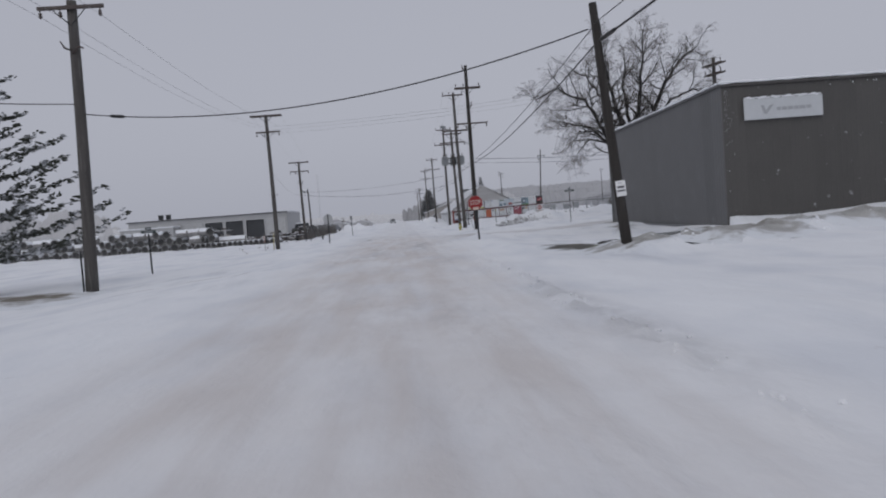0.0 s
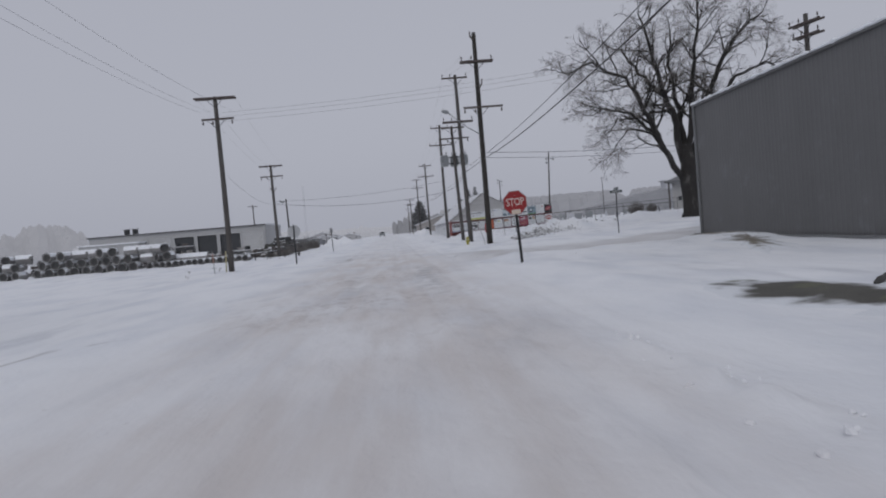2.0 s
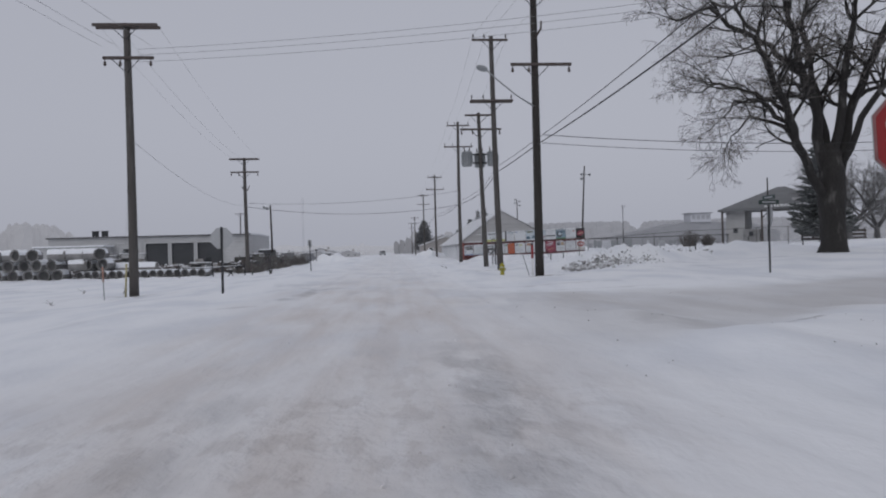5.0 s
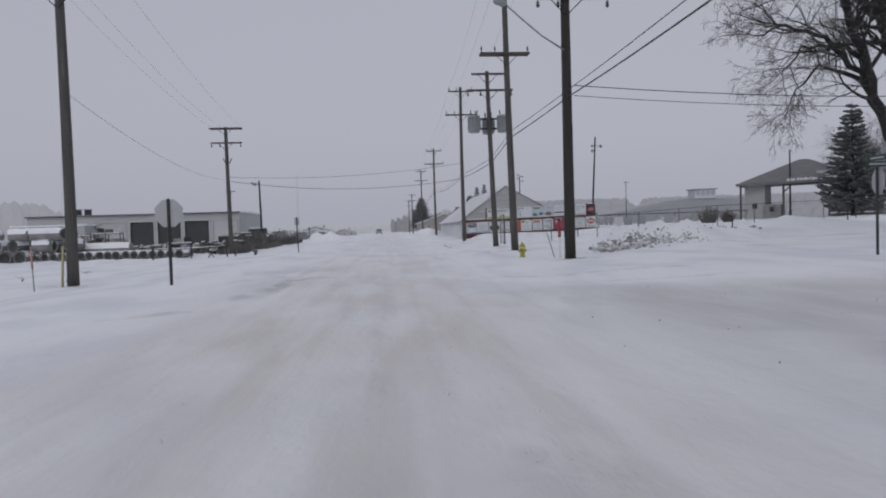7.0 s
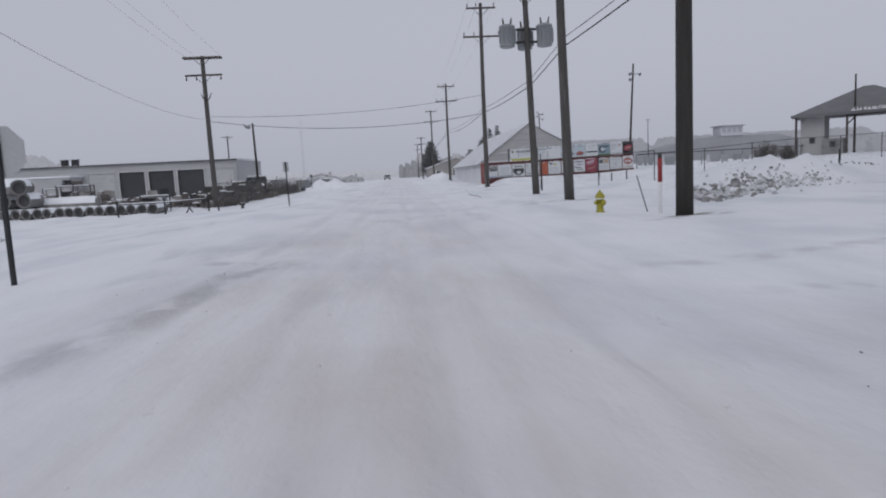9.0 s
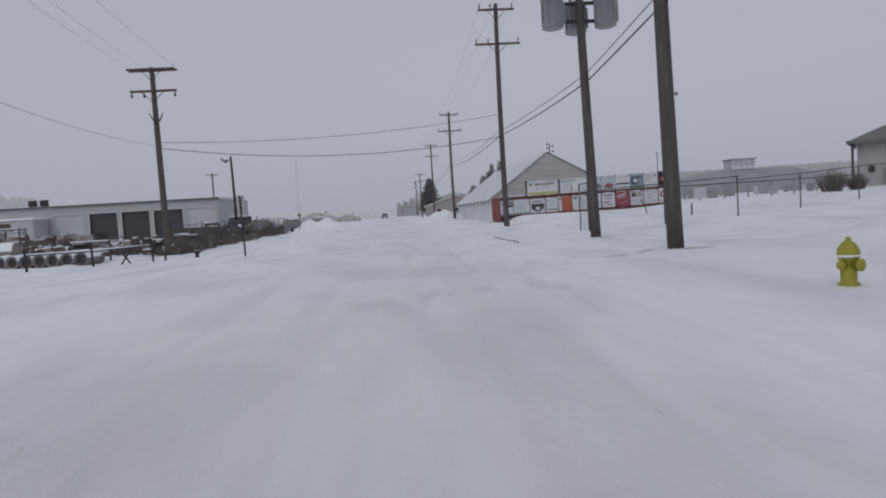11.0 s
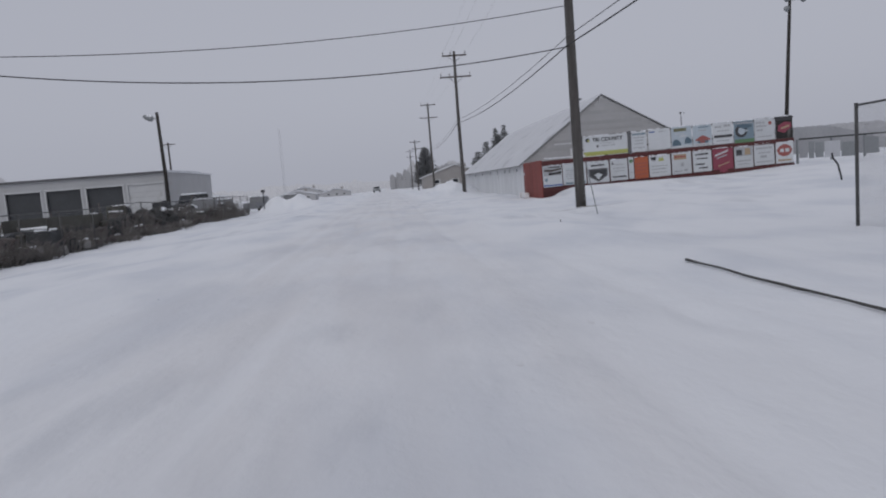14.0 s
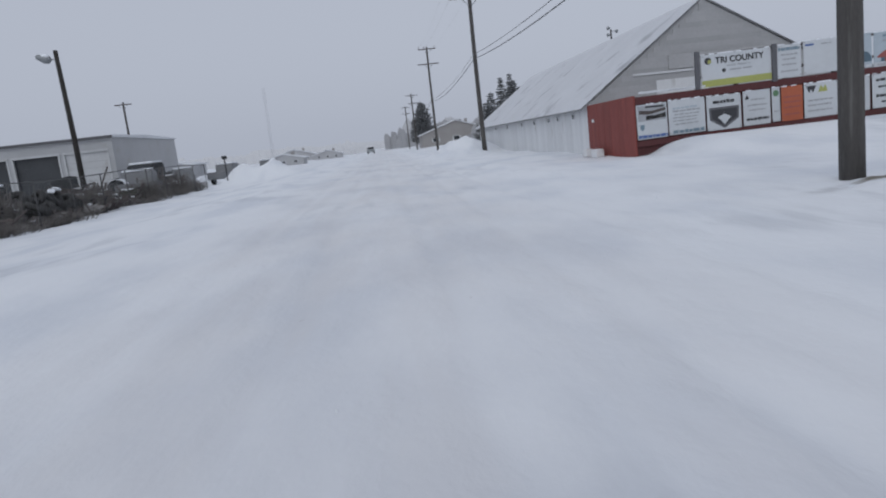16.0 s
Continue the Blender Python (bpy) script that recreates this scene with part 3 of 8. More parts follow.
def patch(name, cx, cy, rx, ry, turn, mat, label, seed, lift=0.012, ragged=0.45):
    """A thin, ragged-edged bare spot that follows the snow."""
    rng = random.Random(seed)
    rings, spokes = 7, 40
    edge = [1 + ragged * noise.noise((math.cos(a) * 1.7, math.sin(a) * 1.7, seed * 3.3)) + 0.35 * ragged * rng.uniform(-1, 1)
            for a in (2 * math.pi * k / spokes for k in range(spokes))]
    bm = bmesh.new()
    rim = bm.verts.layers.float.new("edge")
    rx, ry = rx * 1.3, ry * 1.3
    lift *= 1 + min(4.0, 0.6 * max(0.0, cx - 8.0, -6.0 - cx))
    ca, sa = math.cos(turn), math.sin(turn)

    def at(r, k):
        a = 2 * math.pi * k / spokes
        u, v = rx * r * edge[k] * math.cos(a), ry * r * edge[k] * math.sin(a)
        x, y = cx + u * ca - v * sa, cy + u * sa + v * ca
        v = bm.verts.new((x, y, ground_height(x, y) + lift * (1.6 - r ** 4 * 1.7)))
        v[rim] = r
        return v

    mid = bm.verts.new((cx, cy, ground_height(cx, cy) + lift * 1.4))
    rows = [[at((i + 1) / rings, k) for k in range(spokes)] for i in range(rings)]
    for k in range(spokes):
        j = (k + 1) % spokes
        bm.faces.new((mid, rows[0][k], rows[0][j]))
        for i in range(rings - 1):
            bm.faces.new((rows[i][k], rows[i + 1][k], rows[i + 1][j], rows[i][j]))
    return solo(name, bm, mat, label, "bare ground", kind="structure", smooth=True)


# ---- bare spots in the snow ----
patch("bare_gravel", 6.08, 24.4, 0.82, 1.8, 0.2, GRAVEL, "wet bare gravel showing through the snow", 3, ragged=0.25)
patch("bare_grass", -13.2, 26.3, 2.9, 1.9, -0.5, GRASS_DEAD, "dead grass blown bare round a pole", 5)
patch("gritty_crust", 7.9, 21.4, 1.9, 1.1, 0.1, CRUST, "gritty grey snow crust on a ploughed bank", 6, ragged=0.7, lift=0.02)
patch("gritty_crust", 11.2, 22.0, 2.6, 1.4, 0.12, CRUST, "gritty grey snow crust on a ploughed bank", 7, ragged=0.6, lift=0.02)
patch("gritty_crust", 16.0, 22.5, 3.4, 1.3, 0.05, CRUST, "gritty grey snow crust on a ploughed bank", 17, ragged=0.6, lift=0.02)
patch("bare_grass", 11.9, 36.2, 0.6, 2.6, -0.3, GRASS_DEAD, "streak of dead grass beside a metal wall", 8, ragged=0.9)
patch("bare_grass", 12.75, 40.6, 0.5, 2.2, 0.1, GRASS_DEAD, "streak of dead grass beside a metal wall", 9, ragged=0.9)
# rings at pole feet: bare earth, with the snow hollow's shade painted in
for sx, sy, sr, seed in ((7.1, 60.5, 0.55, 21), (7.2, 70.8, 0.6, 22), (7.2, 77.5, 0.4, 23), (7.5, 97.4, 0.5, 24), (-11.0, 61.0, 0.5, 25), (-13.35, 94.8, 0.5, 26)):
    patch("bare_grass", sx, sy, sr, sr * 0.42, 0.15, GRASS_DEAD, "dark ring of bare earth and painted hollow shade at a pole's foot", seed, ragged=0.7)


def kerb_strip(pts, half, label, lift=0.0, even=0.55):
    """A dark line where the wind has bared a kerb: a low rounded ridge."""
    path = []
    for (x0, y0), (x1, y1) in zip(pts, pts[1:]):
        n = max(2, int(math.hypot(x1 - x0, y1 - y0) / 0.3))
        path += [(x0 + (x1 - x0) * i / n, y0 + (y1 - y0) * i / n) for i in range(n)]
    run = [(x + 0.06 * noise.noise((x, y, 3)), y + 0.1 * noise.noise((x, y, 7)), ground_height(x, y) - half * 0.35 + lift) for x, y in path]
    rad = [half * (even + 0.9 * abs(noise.noise((x * 0.8, y * 0.8, 11)))) for x, y in path]
    rad[0] = rad[-1] = 0.02
    me = tubes([(run, rad, 6)])
    return solo("kerb", with_mat(me, KERB), None, label, "kerb", kind="structure")


kerb_strip([(4.07, 82.2), (4.02, 80.4), (4.04, 78.8), (4.09, 77.2), (4.08, 76.5)], 0.019, "dark bared concrete kerb edge in snow", 0.035)
kerb_strip([(6.9, 24.2), (8.2, 25.4), (10.3, 26.1), (12.5, 25.6), (15.0, 24.9), (17.5, 24.6), (21.5, 24.4)], 0.065, "dark bared kerb line before a metal building", 0.06, 0.7)

# lumps of dirty snow thrown up on the ploughed bank; every fourth is dark, for grit and painted shading between lumps
rng = random.Random(11)
lump_bm, dark_lump_bm, grit_bm = bmesh.new(), bmesh.new(), bmesh.new()
for i in range(700):
    u = rng.random() ** 1.3
    x = 9.9 + 5.0 * u + rng.gauss(0, 0.25)
    y = 66.4 + 0.16 * (x - 9.9) + rng.gauss(0, 0.5)
    r = rng.uniform(0.03, 0.12) * (1.15 - 0.6 * u)
    m = Matrix.Translation((x, y, ground_height(x, y) - r * 0.05)) @ Euler([rng.uniform(0, 6) for _ in range(3)]).to_matrix().to_4x4() @ Matrix.Diagonal((r * rng.uniform(0.7, 1.6), r, r * rng.uniform(0.5, 0.9), 1))
    made = bmesh.ops.create_icosphere(dark_lump_bm if i % 4 == 0 else lump_bm, subdivisions=1, radius=1, matrix=m)["verts"]
    for v in made:
        v.co += Vector((rng.uniform(-1, 1), rng.uniform(-1, 1), rng.uniform(-1, 1))) * r * 0.22
# dark grit dropped where the streets cross and in the bank's lee
for i in range(150):
    x, y = (rng.uniform(2.5, 15), rng.uniform(37, 50)) if i < 110 else (rng.uniform(14.5, 19), 69.0 + rng.gauss(0, 0.5))
    r = rng.uniform(0.004, 0.013) if i < 110 else rng.uniform(0.02, 0.06)
    m = Matrix.Translation((x, y, ground_height(x, y))) @ Euler([rng.uniform(0, 6) for _ in range(3)]).to_matrix().to_4x4() @ Matrix.Diagonal((r * rng.uniform(0.8, 2.4), r * 1.3, r * 0.6, 1))
    for v in bmesh.ops.create_icosphere(grit_bm, subdivisions=1, radius=1, matrix=m)["verts"]:
        v.co += Vector((rng.uniform(-1, 1), rng.uniform(-1, 1), rng.uniform(-1, 1))) * r * 0.3
# small clods scattered on the driven snow
clods = bmesh.new()
for i in range(520):
    if rng.random() < 0.45:
        continue
    if i < 190:
        x, y = 2.72 + rng.gauss(0, 0.17), rng.uniform(4, 23)
    elif i < 330:
        x, y = rng.uniform(-3.5, 6.5), rng.uniform(40, 60)
    elif i < 430:
        x, y = rng.gauss(1.05, 0.35), rng.uniform(28, 42)
    elif i < 470:
        x, y = -2.2 + rng.gauss(0, 0.4), rng.uniform(50, 57)
    else:
        x, y = rng.uniform(-7, 6), rng.uniform(60, 105)
    r = rng.uniform(0.008, 0.022) * (1.7 if i < 190 else 1.0)
    m = Matrix.Translation((x, y, ground_height(x, y) + r * 0.1)) @ Euler([rng.uniform(0, 6) for _ in range(3)]).to_matrix().to_4x4() @ Matrix.Diagonal((r * rng.uniform(0.8, 1.8), r, r * rng.uniform(0.6, 1.0), 1))
    for v in bmesh.ops.create_icosphere(clods, subdivisions=1, radius=1, matrix=m)["verts"]:
        v.co += Vector((rng.uniform(-1, 1), rng.uniform(-1, 1), rng.uniform(-1, 1))) * r * 0.25
for i in range(420):
    x = 6.2 + 9.5 * rng.random() ** 1.3
    y = 21.0 + 0.12 * (x - 7) + rng.gauss(0, 0.75)
    r = rng.uniform(0.01, 0.04)
    m = Matrix.Translation((x, y, ground_height(x, y) - r * 0.1)) @ Euler([rng.uniform(0, 6) for _ in range(3)]).to_matrix().to_4x4() @ Matrix.Diagonal((r * rng.uniform(0.8, 2.0), r * 1.2, r * rng.uniform(0.5, 0.9), 1))
    for v in bmesh.ops.create_icosphere(clods, subdivisions=1, radius=1, matrix=m)["verts"]:
        v.co += Vector((rng.uniform(-1, 1), rng.uniform(-1, 1), rng.uniform(-1, 1))) * r * 0.22
solo("snow_clods", clods, SNOW_GROUND, "small hard clods of snow scattered on a street", "snow", kind="stuff")
solo("dark_lumps", dark_lump_bm, DARK_LUMP, "dark lumps for grit and shading between snow lumps on a ploughed bank", "snow", kind="stuff")
solo("grit_crumbs", grit_bm, DARK_LUMP, "dark crumbs of grit and ice on driven snow", "snow", kind="stuff")
solo("snow_lumps", lump_bm, SNOW_LUMP, "rough dirty snow lumps on a ploughed bank", "snow", kind="stuff")


# ---- dark metal building ----
def rib_panel(name, width, height, mat):
    """A ribbed wall sheet, width along x, outer face towards -y."""
    prof, x = [], 0.0
    n = 4
    p = width / n
    for i in range(n):
        prof += [(x, 0.0), (x + p * 0.62, 0.0), (x + p * 0.72, -0.007), (x + p * 0.9, -0.007)]
        x += p
    prof.append((width, 0.0))
    verts = [(u, v, 0) for u, v in prof] + [(u, v, height) for u, v in prof]
    k = len(prof)
    me = bpy.data.meshes.new(name)
    me.from_pydata(verts, [], [(i, i + 1, k + i + 1, k + i) for i in range(k - 1)])
    me.materials.append(mat)
    return me


def metal_building():
    x0, y0, y1, x1, h = 13.55, 27.7, 43.4, 33.0, 5.75
    b = thing("metal_building", "dark grey ribbed steel building with snow on its flat eaves", "building", at=pose(13.32, 27.7, 0, 0, 0, -1.9) @ pose(-13.55, -27.7, 0))
    part("wall", box(((x0 + x1) / 2 + 0.06, (y0 + y1) / 2 + 0.0, h / 2 - 0.2), (x1 - x0 - 0.14, y1 - y0 - 0.14, h + 0.4)), GREY_SHEET, b)
    side = rib_panel("siding_panel", 0.9235, h - 0.1, GREY_SHEET)
    for i in range(17):
        o = part("siding_panel", side, None, b)
        o.matrix_basis = pose(x0, y1 - 0.9235 * i, 0.12, 0, 0, -90)
    front = rib_panel("siding_panel", 0.926, h - 0.1, OLIVE_SHEET)
    for i in range(21):
        o = part("siding_panel", front, None, b, "taupe front sheet")
        o.matrix_basis = pose(x0 + 0.02 + 0.926 * i, y0, 0.12)
    part("corner_trim", box((x0 + 0.01, y0 + 0.01, h / 2), (0.06, 0.06, h)), GREY_SHEET, b)
    part("corner_trim", box((x0 - 0.0, y1 + 0.02, h / 2), (0.14, 0.14, h)), TRIM_GREY, b)
    part("gutter", box((x0 - 0.05, (y0 + y1) / 2, h + 0.05), (0.12, y1 - y0 + 0.2, 0.1), bevel=0.02), GREY_SHEET, b, "grey eave gutter")
    part("fascia", box(((x0 + x1) / 2, y0 - 0.07, h + 0.03), (x1 - x0 + 0.1, 0.12, 0.12), bevel=0.03), OLIVE_SHEET, b)
    part("plinth", box((x0 - 0.1, (y0 + y1) / 2 + 2, 0.1), (0.2, y1 - y0 - 3, 0.2), bevel=0.03), TRIM_GREY, b, "low grey footing edge")
    # snow lying on the roof, thicker and ragged at the edge
    bm = bmesh.new()
    nx, ny = 60, 50
    grid = [[None] * (ny + 1) for _ in range(nx + 1)]
    for i in range(nx + 1):
        for j in range(ny + 1):
            x = x0 - 0.15 + (x1 - x0 + 0.2) * i / nx
            y = y0 - 0.16 + (y1 - y0 + 0.3) * j / ny
            edge = min(i, j, nx - i, ny - j)
            top = h + 0.11 + (0 if edge == 0 else 0.1 + 0.05 * noise.noise((x, y, 2)) + 0.02 * min(edge, 8))
            grid[i][j] = bm.verts.new((x + 0.04 * noise.noise((y, x, 4)), y + 0.04 * noise.noise((x, y, 8)), top))
    for i in range(nx):
        for j in range(ny):
            bm.faces.new((grid[i][j], grid[i + 1][j], grid[i + 1][j + 1], grid[i][j + 1]))
    part("roof_snow", bm, SNOW, b, "snow lying along the roof edge", smooth=True)
    # ragged lips of snow over the eaves
    lip = random.Random(6)
    for ends in (((x0 - 0.07, y0 - 0.12), (x0 - 0.07, y1 + 0.1)), ((x0 - 0.1, y0 - 0.09), (x1, y0 - 0.09))):
        (ax, ay), (bx, by) = ends
        m = 70
        run = [(ax + (bx - ax) * k / m + lip.gauss(0, 0.012), ay + (by - ay) * k / m + lip.gauss(0, 0.012), h + 0.13 + lip.gauss(0, 0.01)) for k in range(m + 1)]
        part("eave_snow", tube(run, [lip.uniform(0.02, 0.085) for _ in run], 7, SNOW), None, b, "ragged lip of snow along the eave")
    # drifted snow against the front wall
    bm = bmesh.new()
    rows = []
    for i in range(61):
        x = x0 + 0.1 + 0.32 * i
        hgt = 0.38 + 0.06 * noise.noise((x * 0.7, 0, 3)) + 0.03 * noise.noise((x * 3.1, 0, 8))
        if i == 0:
            rows.append([bm.verts.new((x - 0.05, y0 - d, ground_height(x, y0 - d) - 0.35)) for d in (0.03, 0.35, 0.8, 1.5, 2.0)])
        rows.append([bm.verts.new((x, y0 - d, ground_height(x, y0 - d) + hgt * f - 0.04)) for d, f in ((0.03, 1), (0.35, 0.9), (0.8, 0.5), (1.5, 0.12), (2.0, 0.0))])
    for a, c in zip(rows, rows[1:]):
        for k in range(4):
            bm.faces.new((a[k], a[k + 1], c[k + 1], c[k]))
    part("snow_drift", bm, SNOW, b, "snow drifted against the wall", smooth=True)
    # the company board, its lettering past reading
    sg = thing("wall_sign", "white signboard with faded dark lettering on a metal wall", "sign", at=pose(14.18, 27.58, 4.33, 0, 0, -1.9))
    part("panel", box((1.6, -0.03, 0.42), (3.2, 0.06, 0.84), bevel=0.01), AD_WHITE, sg)
    emblem = prism([(0.68, 0.55), (0.8, 0.2), (0.92, 0.2), (1.2, 0.58), (1.02, 0.52), (0.88, 0.34), (0.8, 0.55)], -0.012)
    bmesh.ops.translate(emblem, verts=emblem.verts[:], vec=(0, -0.06, 0))
    part("emblem", emblem, AD_GREY, sg, "grey swoosh shape")
    for u, n in ((1.32, 0.16), (1.52, 0.2), (1.76, 0.22), (2.02, 0.18), (2.24, 0.24), (2.52, 0.2)):
        part("lettering", box((u + n / 2, -0.066, 0.38), (n, 0.012, 0.13)), AD_GREY, sg, "unreadable grey lettering bar")
    bm = bmesh.new()
    for i in range(28):
        box((0.1 + i * 0.11, -0.035, 0.87 + 0.02 * math.sin(i * 2.1)), (0.13, 0.08, 0.05 + 0.03 * math.sin(i * 1.3)), bm)
    tagged(part("snow_cap", bm, SNOW, sg, "ragged snow along the top edge"), kind="stuff")
    # clots of blown snow stuck to the front
    bm = bmesh.new()
    r = random.Random(4)
    spots = [(x0 + 0.1 + abs(r.gauss(0, 0.14)), 5.6 - abs(r.gauss(0, 1.6)), r.uniform(0.005, 0.013)) for _ in range(46)]
    spots += [(r.uniform(16, 22), 5.62 - abs(r.gauss(0, 0.08)), r.uniform(0.01, 0.03)) for _ in range(22)]
    for x, z, s in spots:
        bmesh.ops.create_icosphere(bm, subdivisions=1, radius=1, matrix=Matrix.Translation((x, y0 - 0.03, z)) @ Matrix.Diagonal((s * 0.8, 0.03, s * r.uniform(0.8, 1.8), 1)))
    tagged(part("stuck_snow", bm, SNOW, b, "clots of snow stuck on the front", smooth=True), kind="stuff")


metal_building()


# ---- utility poles ----
def utility_pole(x, y, top, lean=(0, 0), arms=(), r0=0.18, r1=0.12, wood=None, label="weathered wooden utility pole with crossarms", base=None, name="utility_pole", z_sink=0.4, group="utility poles"):
    """arms: rows of (height, length, offset, double, insulators above (+1) or below (-1))."""
    wood = wood or WOOD_GREY
    z0 = ground_height(x, y) if base is None else base
    h = top - z0
    p = thing(name, label, "utility pole", group, at=pose(x, y, z0))
    n = 10
    rr = random.Random(int(x * 31 + y * 17))
    bend = rr.uniform(-0.05, 0.05)
    pts = [(lean[0] * i / n + bend * math.sin(math.pi * i / n), lean[1] * i / n, -z_sink + (h + z_sink) * i / n) for i in range(n + 1)]
    part("pole", tube(pts, [r0 + (r1 - r0) * i / n for i in range(n + 1)], 14, wood), None, p)

    def axis(z):
        s = (z - z0 + z_sink) / (h + z_sink)
        return lean[0] * s + bend * math.sin(math.pi * s), lean[1] * s

    for az, length, off, double, ins in arms:
        ax, ay = axis(az)
        rel = az - z0
        for k in ((-1, 1) if double else (-1,)):
            part("crossarm", box((ax + off, ay + k * (r1 + 0.05), rel), (length, 0.1, 0.13), bevel=0.012), WOOD_BEAM, p)
        for s in (-1, 1):
            a = Vector((ax + s * 0.62, ay - r1 - 0.1, rel - 0.04))
            c = Vector((ax + s * 0.03, ay - r1 - 0.02, rel - 0.62))
            part("brace", tube([a, c], 0.018, 6, DARK_STEEL), None, p)
        if ins:
            for u in (-0.46, -0.16, 0.44) if length < 2.6 else (-0.47, -0.2, 0.46):
                body = with_mat(lathe([(0.02, 0), (0.02, 0.1), (0.06, 0.11), (0.03, 0.15), (0.055, 0.17), (0.03, 0.21), (0.045, 0.23), (0.02, 0.3)] if ins > 0 else
                                      [(0.02, 0), (0.02, -0.08), (0.06, -0.1), (0.06, -0.14), (0.03, -0.16), (0.07, -0.2), (0.07, -0.24), (0.02, -0.3)], 10), PORCELAIN)
                o = part("insulator", body, None, p)
                o.matrix_basis = pose(ax + off + u * length, ay - r1 - 0.05, rel + (0.065 if ins > 0 else -0.065))
    return p, z0


R1, _ = utility_pole(6.93, 60.64, 14.6, (0.02, 0), ((12.63, 2.3, 0.05, True, 1), (9.47, 2.75, 0.25, False, -1)), r0=0.205, r1=0.14, wood=WOOD_DARK,
                                 label="tall dark wooden pole with two crossarms and street light")
# hardware at its head
part("bracket", tube([(0, -0.16, 14.0), (-0.28, -0.3, 14.25), (-0.3, -0.3, 14.6)], [0.04, 0.05, 0.035], 8, PORCELAIN), None, R1, "fused switch at the pole head")
part("bracket", tube([(0.02, -0.16, 10.6), (0.26, -0.3, 11.0), (0.3, -0.3, 11.35)], [0.04, 0.05, 0.035], 8, PORCELAIN), None, R1, "fused switch on the pole")
arm = part("lamp_arm", tube([(0, -0.1, 7.55), (-0.9, -0.15, 8.1), (-1.7, -0.2, 8.75), (-2.25, -0.2, 9.25)], [0.035, 0.03, 0.03, 0.03], 8, STEEL), None, R1, "long slanted steel lamp arm")
head = with_mat(lathe([(0.03, 0), (0.1, 0.05), (0.14, 0.2), (0.12, 0.42), (0.05, 0.52)], 12), CAN_GREY)
lamp = part("lamp_head", head, None, arm, "grey cobra-head lamp")
lamp.matrix_basis = pose(-2.15, -0.2, 9.22, 0, -75, 0)

utility_pole(6.9, 71.05, 14.2, (-0.25, 0), ((13.92, 2.2, -0.1, False, 1), (10.25, 2.6, -0.1, True, 1)), r0=0.2, r1=0.13)

R3, R3_z = utility_pole(6.98, 77.7, 10.95, (-0.3, 0), ((10.75, 2.2, 0.1, False, 0), (9.75, 2.9, 0.1, False, -1)), r0=0.18, r1=0.12, wood=WOOD_GREY,
                                 label="wooden pole carrying a bank of three transformers")


def transformer(parent, x, y, z):
    can = part("transformer", with_mat(lathe([(0.3, 0), (0.36, 0.03), (0.37, 0.1), (0.37, 0.92), (0.39, 0.93), (0.39, 0.98), (0.3, 1.06), (0.08, 1.1)], 20), CAN_GREY), None, parent, "grey enamelled transformer can")
    can.matrix_basis = pose(x, y, z)
    for k in range(5):
        a = math.radians(200 + k * 35)
        part("cooling_fin", box((0.4 * math.cos(a), 0.4 * math.sin(a), 0.5), (0.07, 0.02, 0.7), rot=Euler((0, 0, a)).to_matrix()), CAN_GREY, can)
    for u in (-0.16, 0.16):
        bush = part("bushing", with_mat(lathe([(0.03, 0), (0.06, 0.04), (0.035, 0.08), (0.055, 0.12), (0.03, 0.17), (0.045, 0.2), (0.015, 0.34)], 8), PORCELAIN), None, can)
        bush.matrix_basis = pose(u, -0.05, 1.05, 12, u * 60, 0)
    return can


for tx, ty in ((-1.0, -0.12), (0.0, 0.62), (0.82, -0.12)):
    transformer(R3, -0.21 + tx, ty, 7.15 - R3_z)
part("hanger_beam", box((-0.28, -0.02, 8.0 - R3_z), (1.7, 0.12, 0.1), bevel=0.01), DARK_STEEL, R3, "steel beam holding the transformers")
part("hanger_beam", box((-0.28, -0.02, 7.4 - R3_z), (1.7, 0.12, 0.1), bevel=0.01), DARK_STEEL, R3)

utility_pole(7.29, 97.7, 14.25, (0, 0), ((13.85, 2.3, 0, False, 1), (11.7, 2.9, 0, False, 1)), r0=0.19, r1=0.13)
utility_pole(7.43, 136.06, 13.35, (-0.05, 0), ((12.95, 2.3, 0, False, 1), (11.0, 2.9, 0, False, 1)), r0=0.18, r1=0.12)
utility_pole(7.77, 181.3, 14.2, (-0.1, 0), ((13.9, 2.4, 0, False, 1), (11.9, 2.9, 0, False, 0)), r0=0.18, r1=0.12)
utility_pole(7.3, 228.0, 11.6, (-0.1, 0), ((11.2, 2.6, 0, False, 0), (9.6, 2.2, 0.3, False, 0)), r0=0.18, r1=0.12)
utility_pole(8.0, 285.0, 12.4, (0, 0), ((12.0, 2.6, 0, False, 0), (10.2, 2.4, 0, False, 0)), r0=0.18, r1=0.12)

# leaning pole beside the metal building, with a notice
R0, _ = utility_pole(6.92, 21.2, 7.35, (-0.62, 0), (), r0=0.165, r1=0.115, wood=WOOD_DARK, label="dark leaning wooden pole with a white notice", base=0.2)
notice = thing("notice_board", "white parking notice with unreadable text on a leaning pole", "sign", at=pose(6.77, 21.04, 1.62, 0, -4.5, 0))
part("panel", box((0, -0.01, 0.25), (0.3, 0.012, 0.46), bevel=0.004), SIGN_WHITE, notice)
part("lettering", box((0, -0.018, 0.29), (0.2, 0.005, 0.07)), SIGN_DARK, notice, "unreadable dark text bar")
part("lettering", box((0, -0.018, 0.18), (0.25, 0.005, 0.05)), SIGN_DARK, notice, "unreadable dark text bar")
part("lettering", box((-0.02, -0.018, 0.41), (0.12, 0.005, 0.02)), AD_GREY, notice, "unreadable pale text bar")
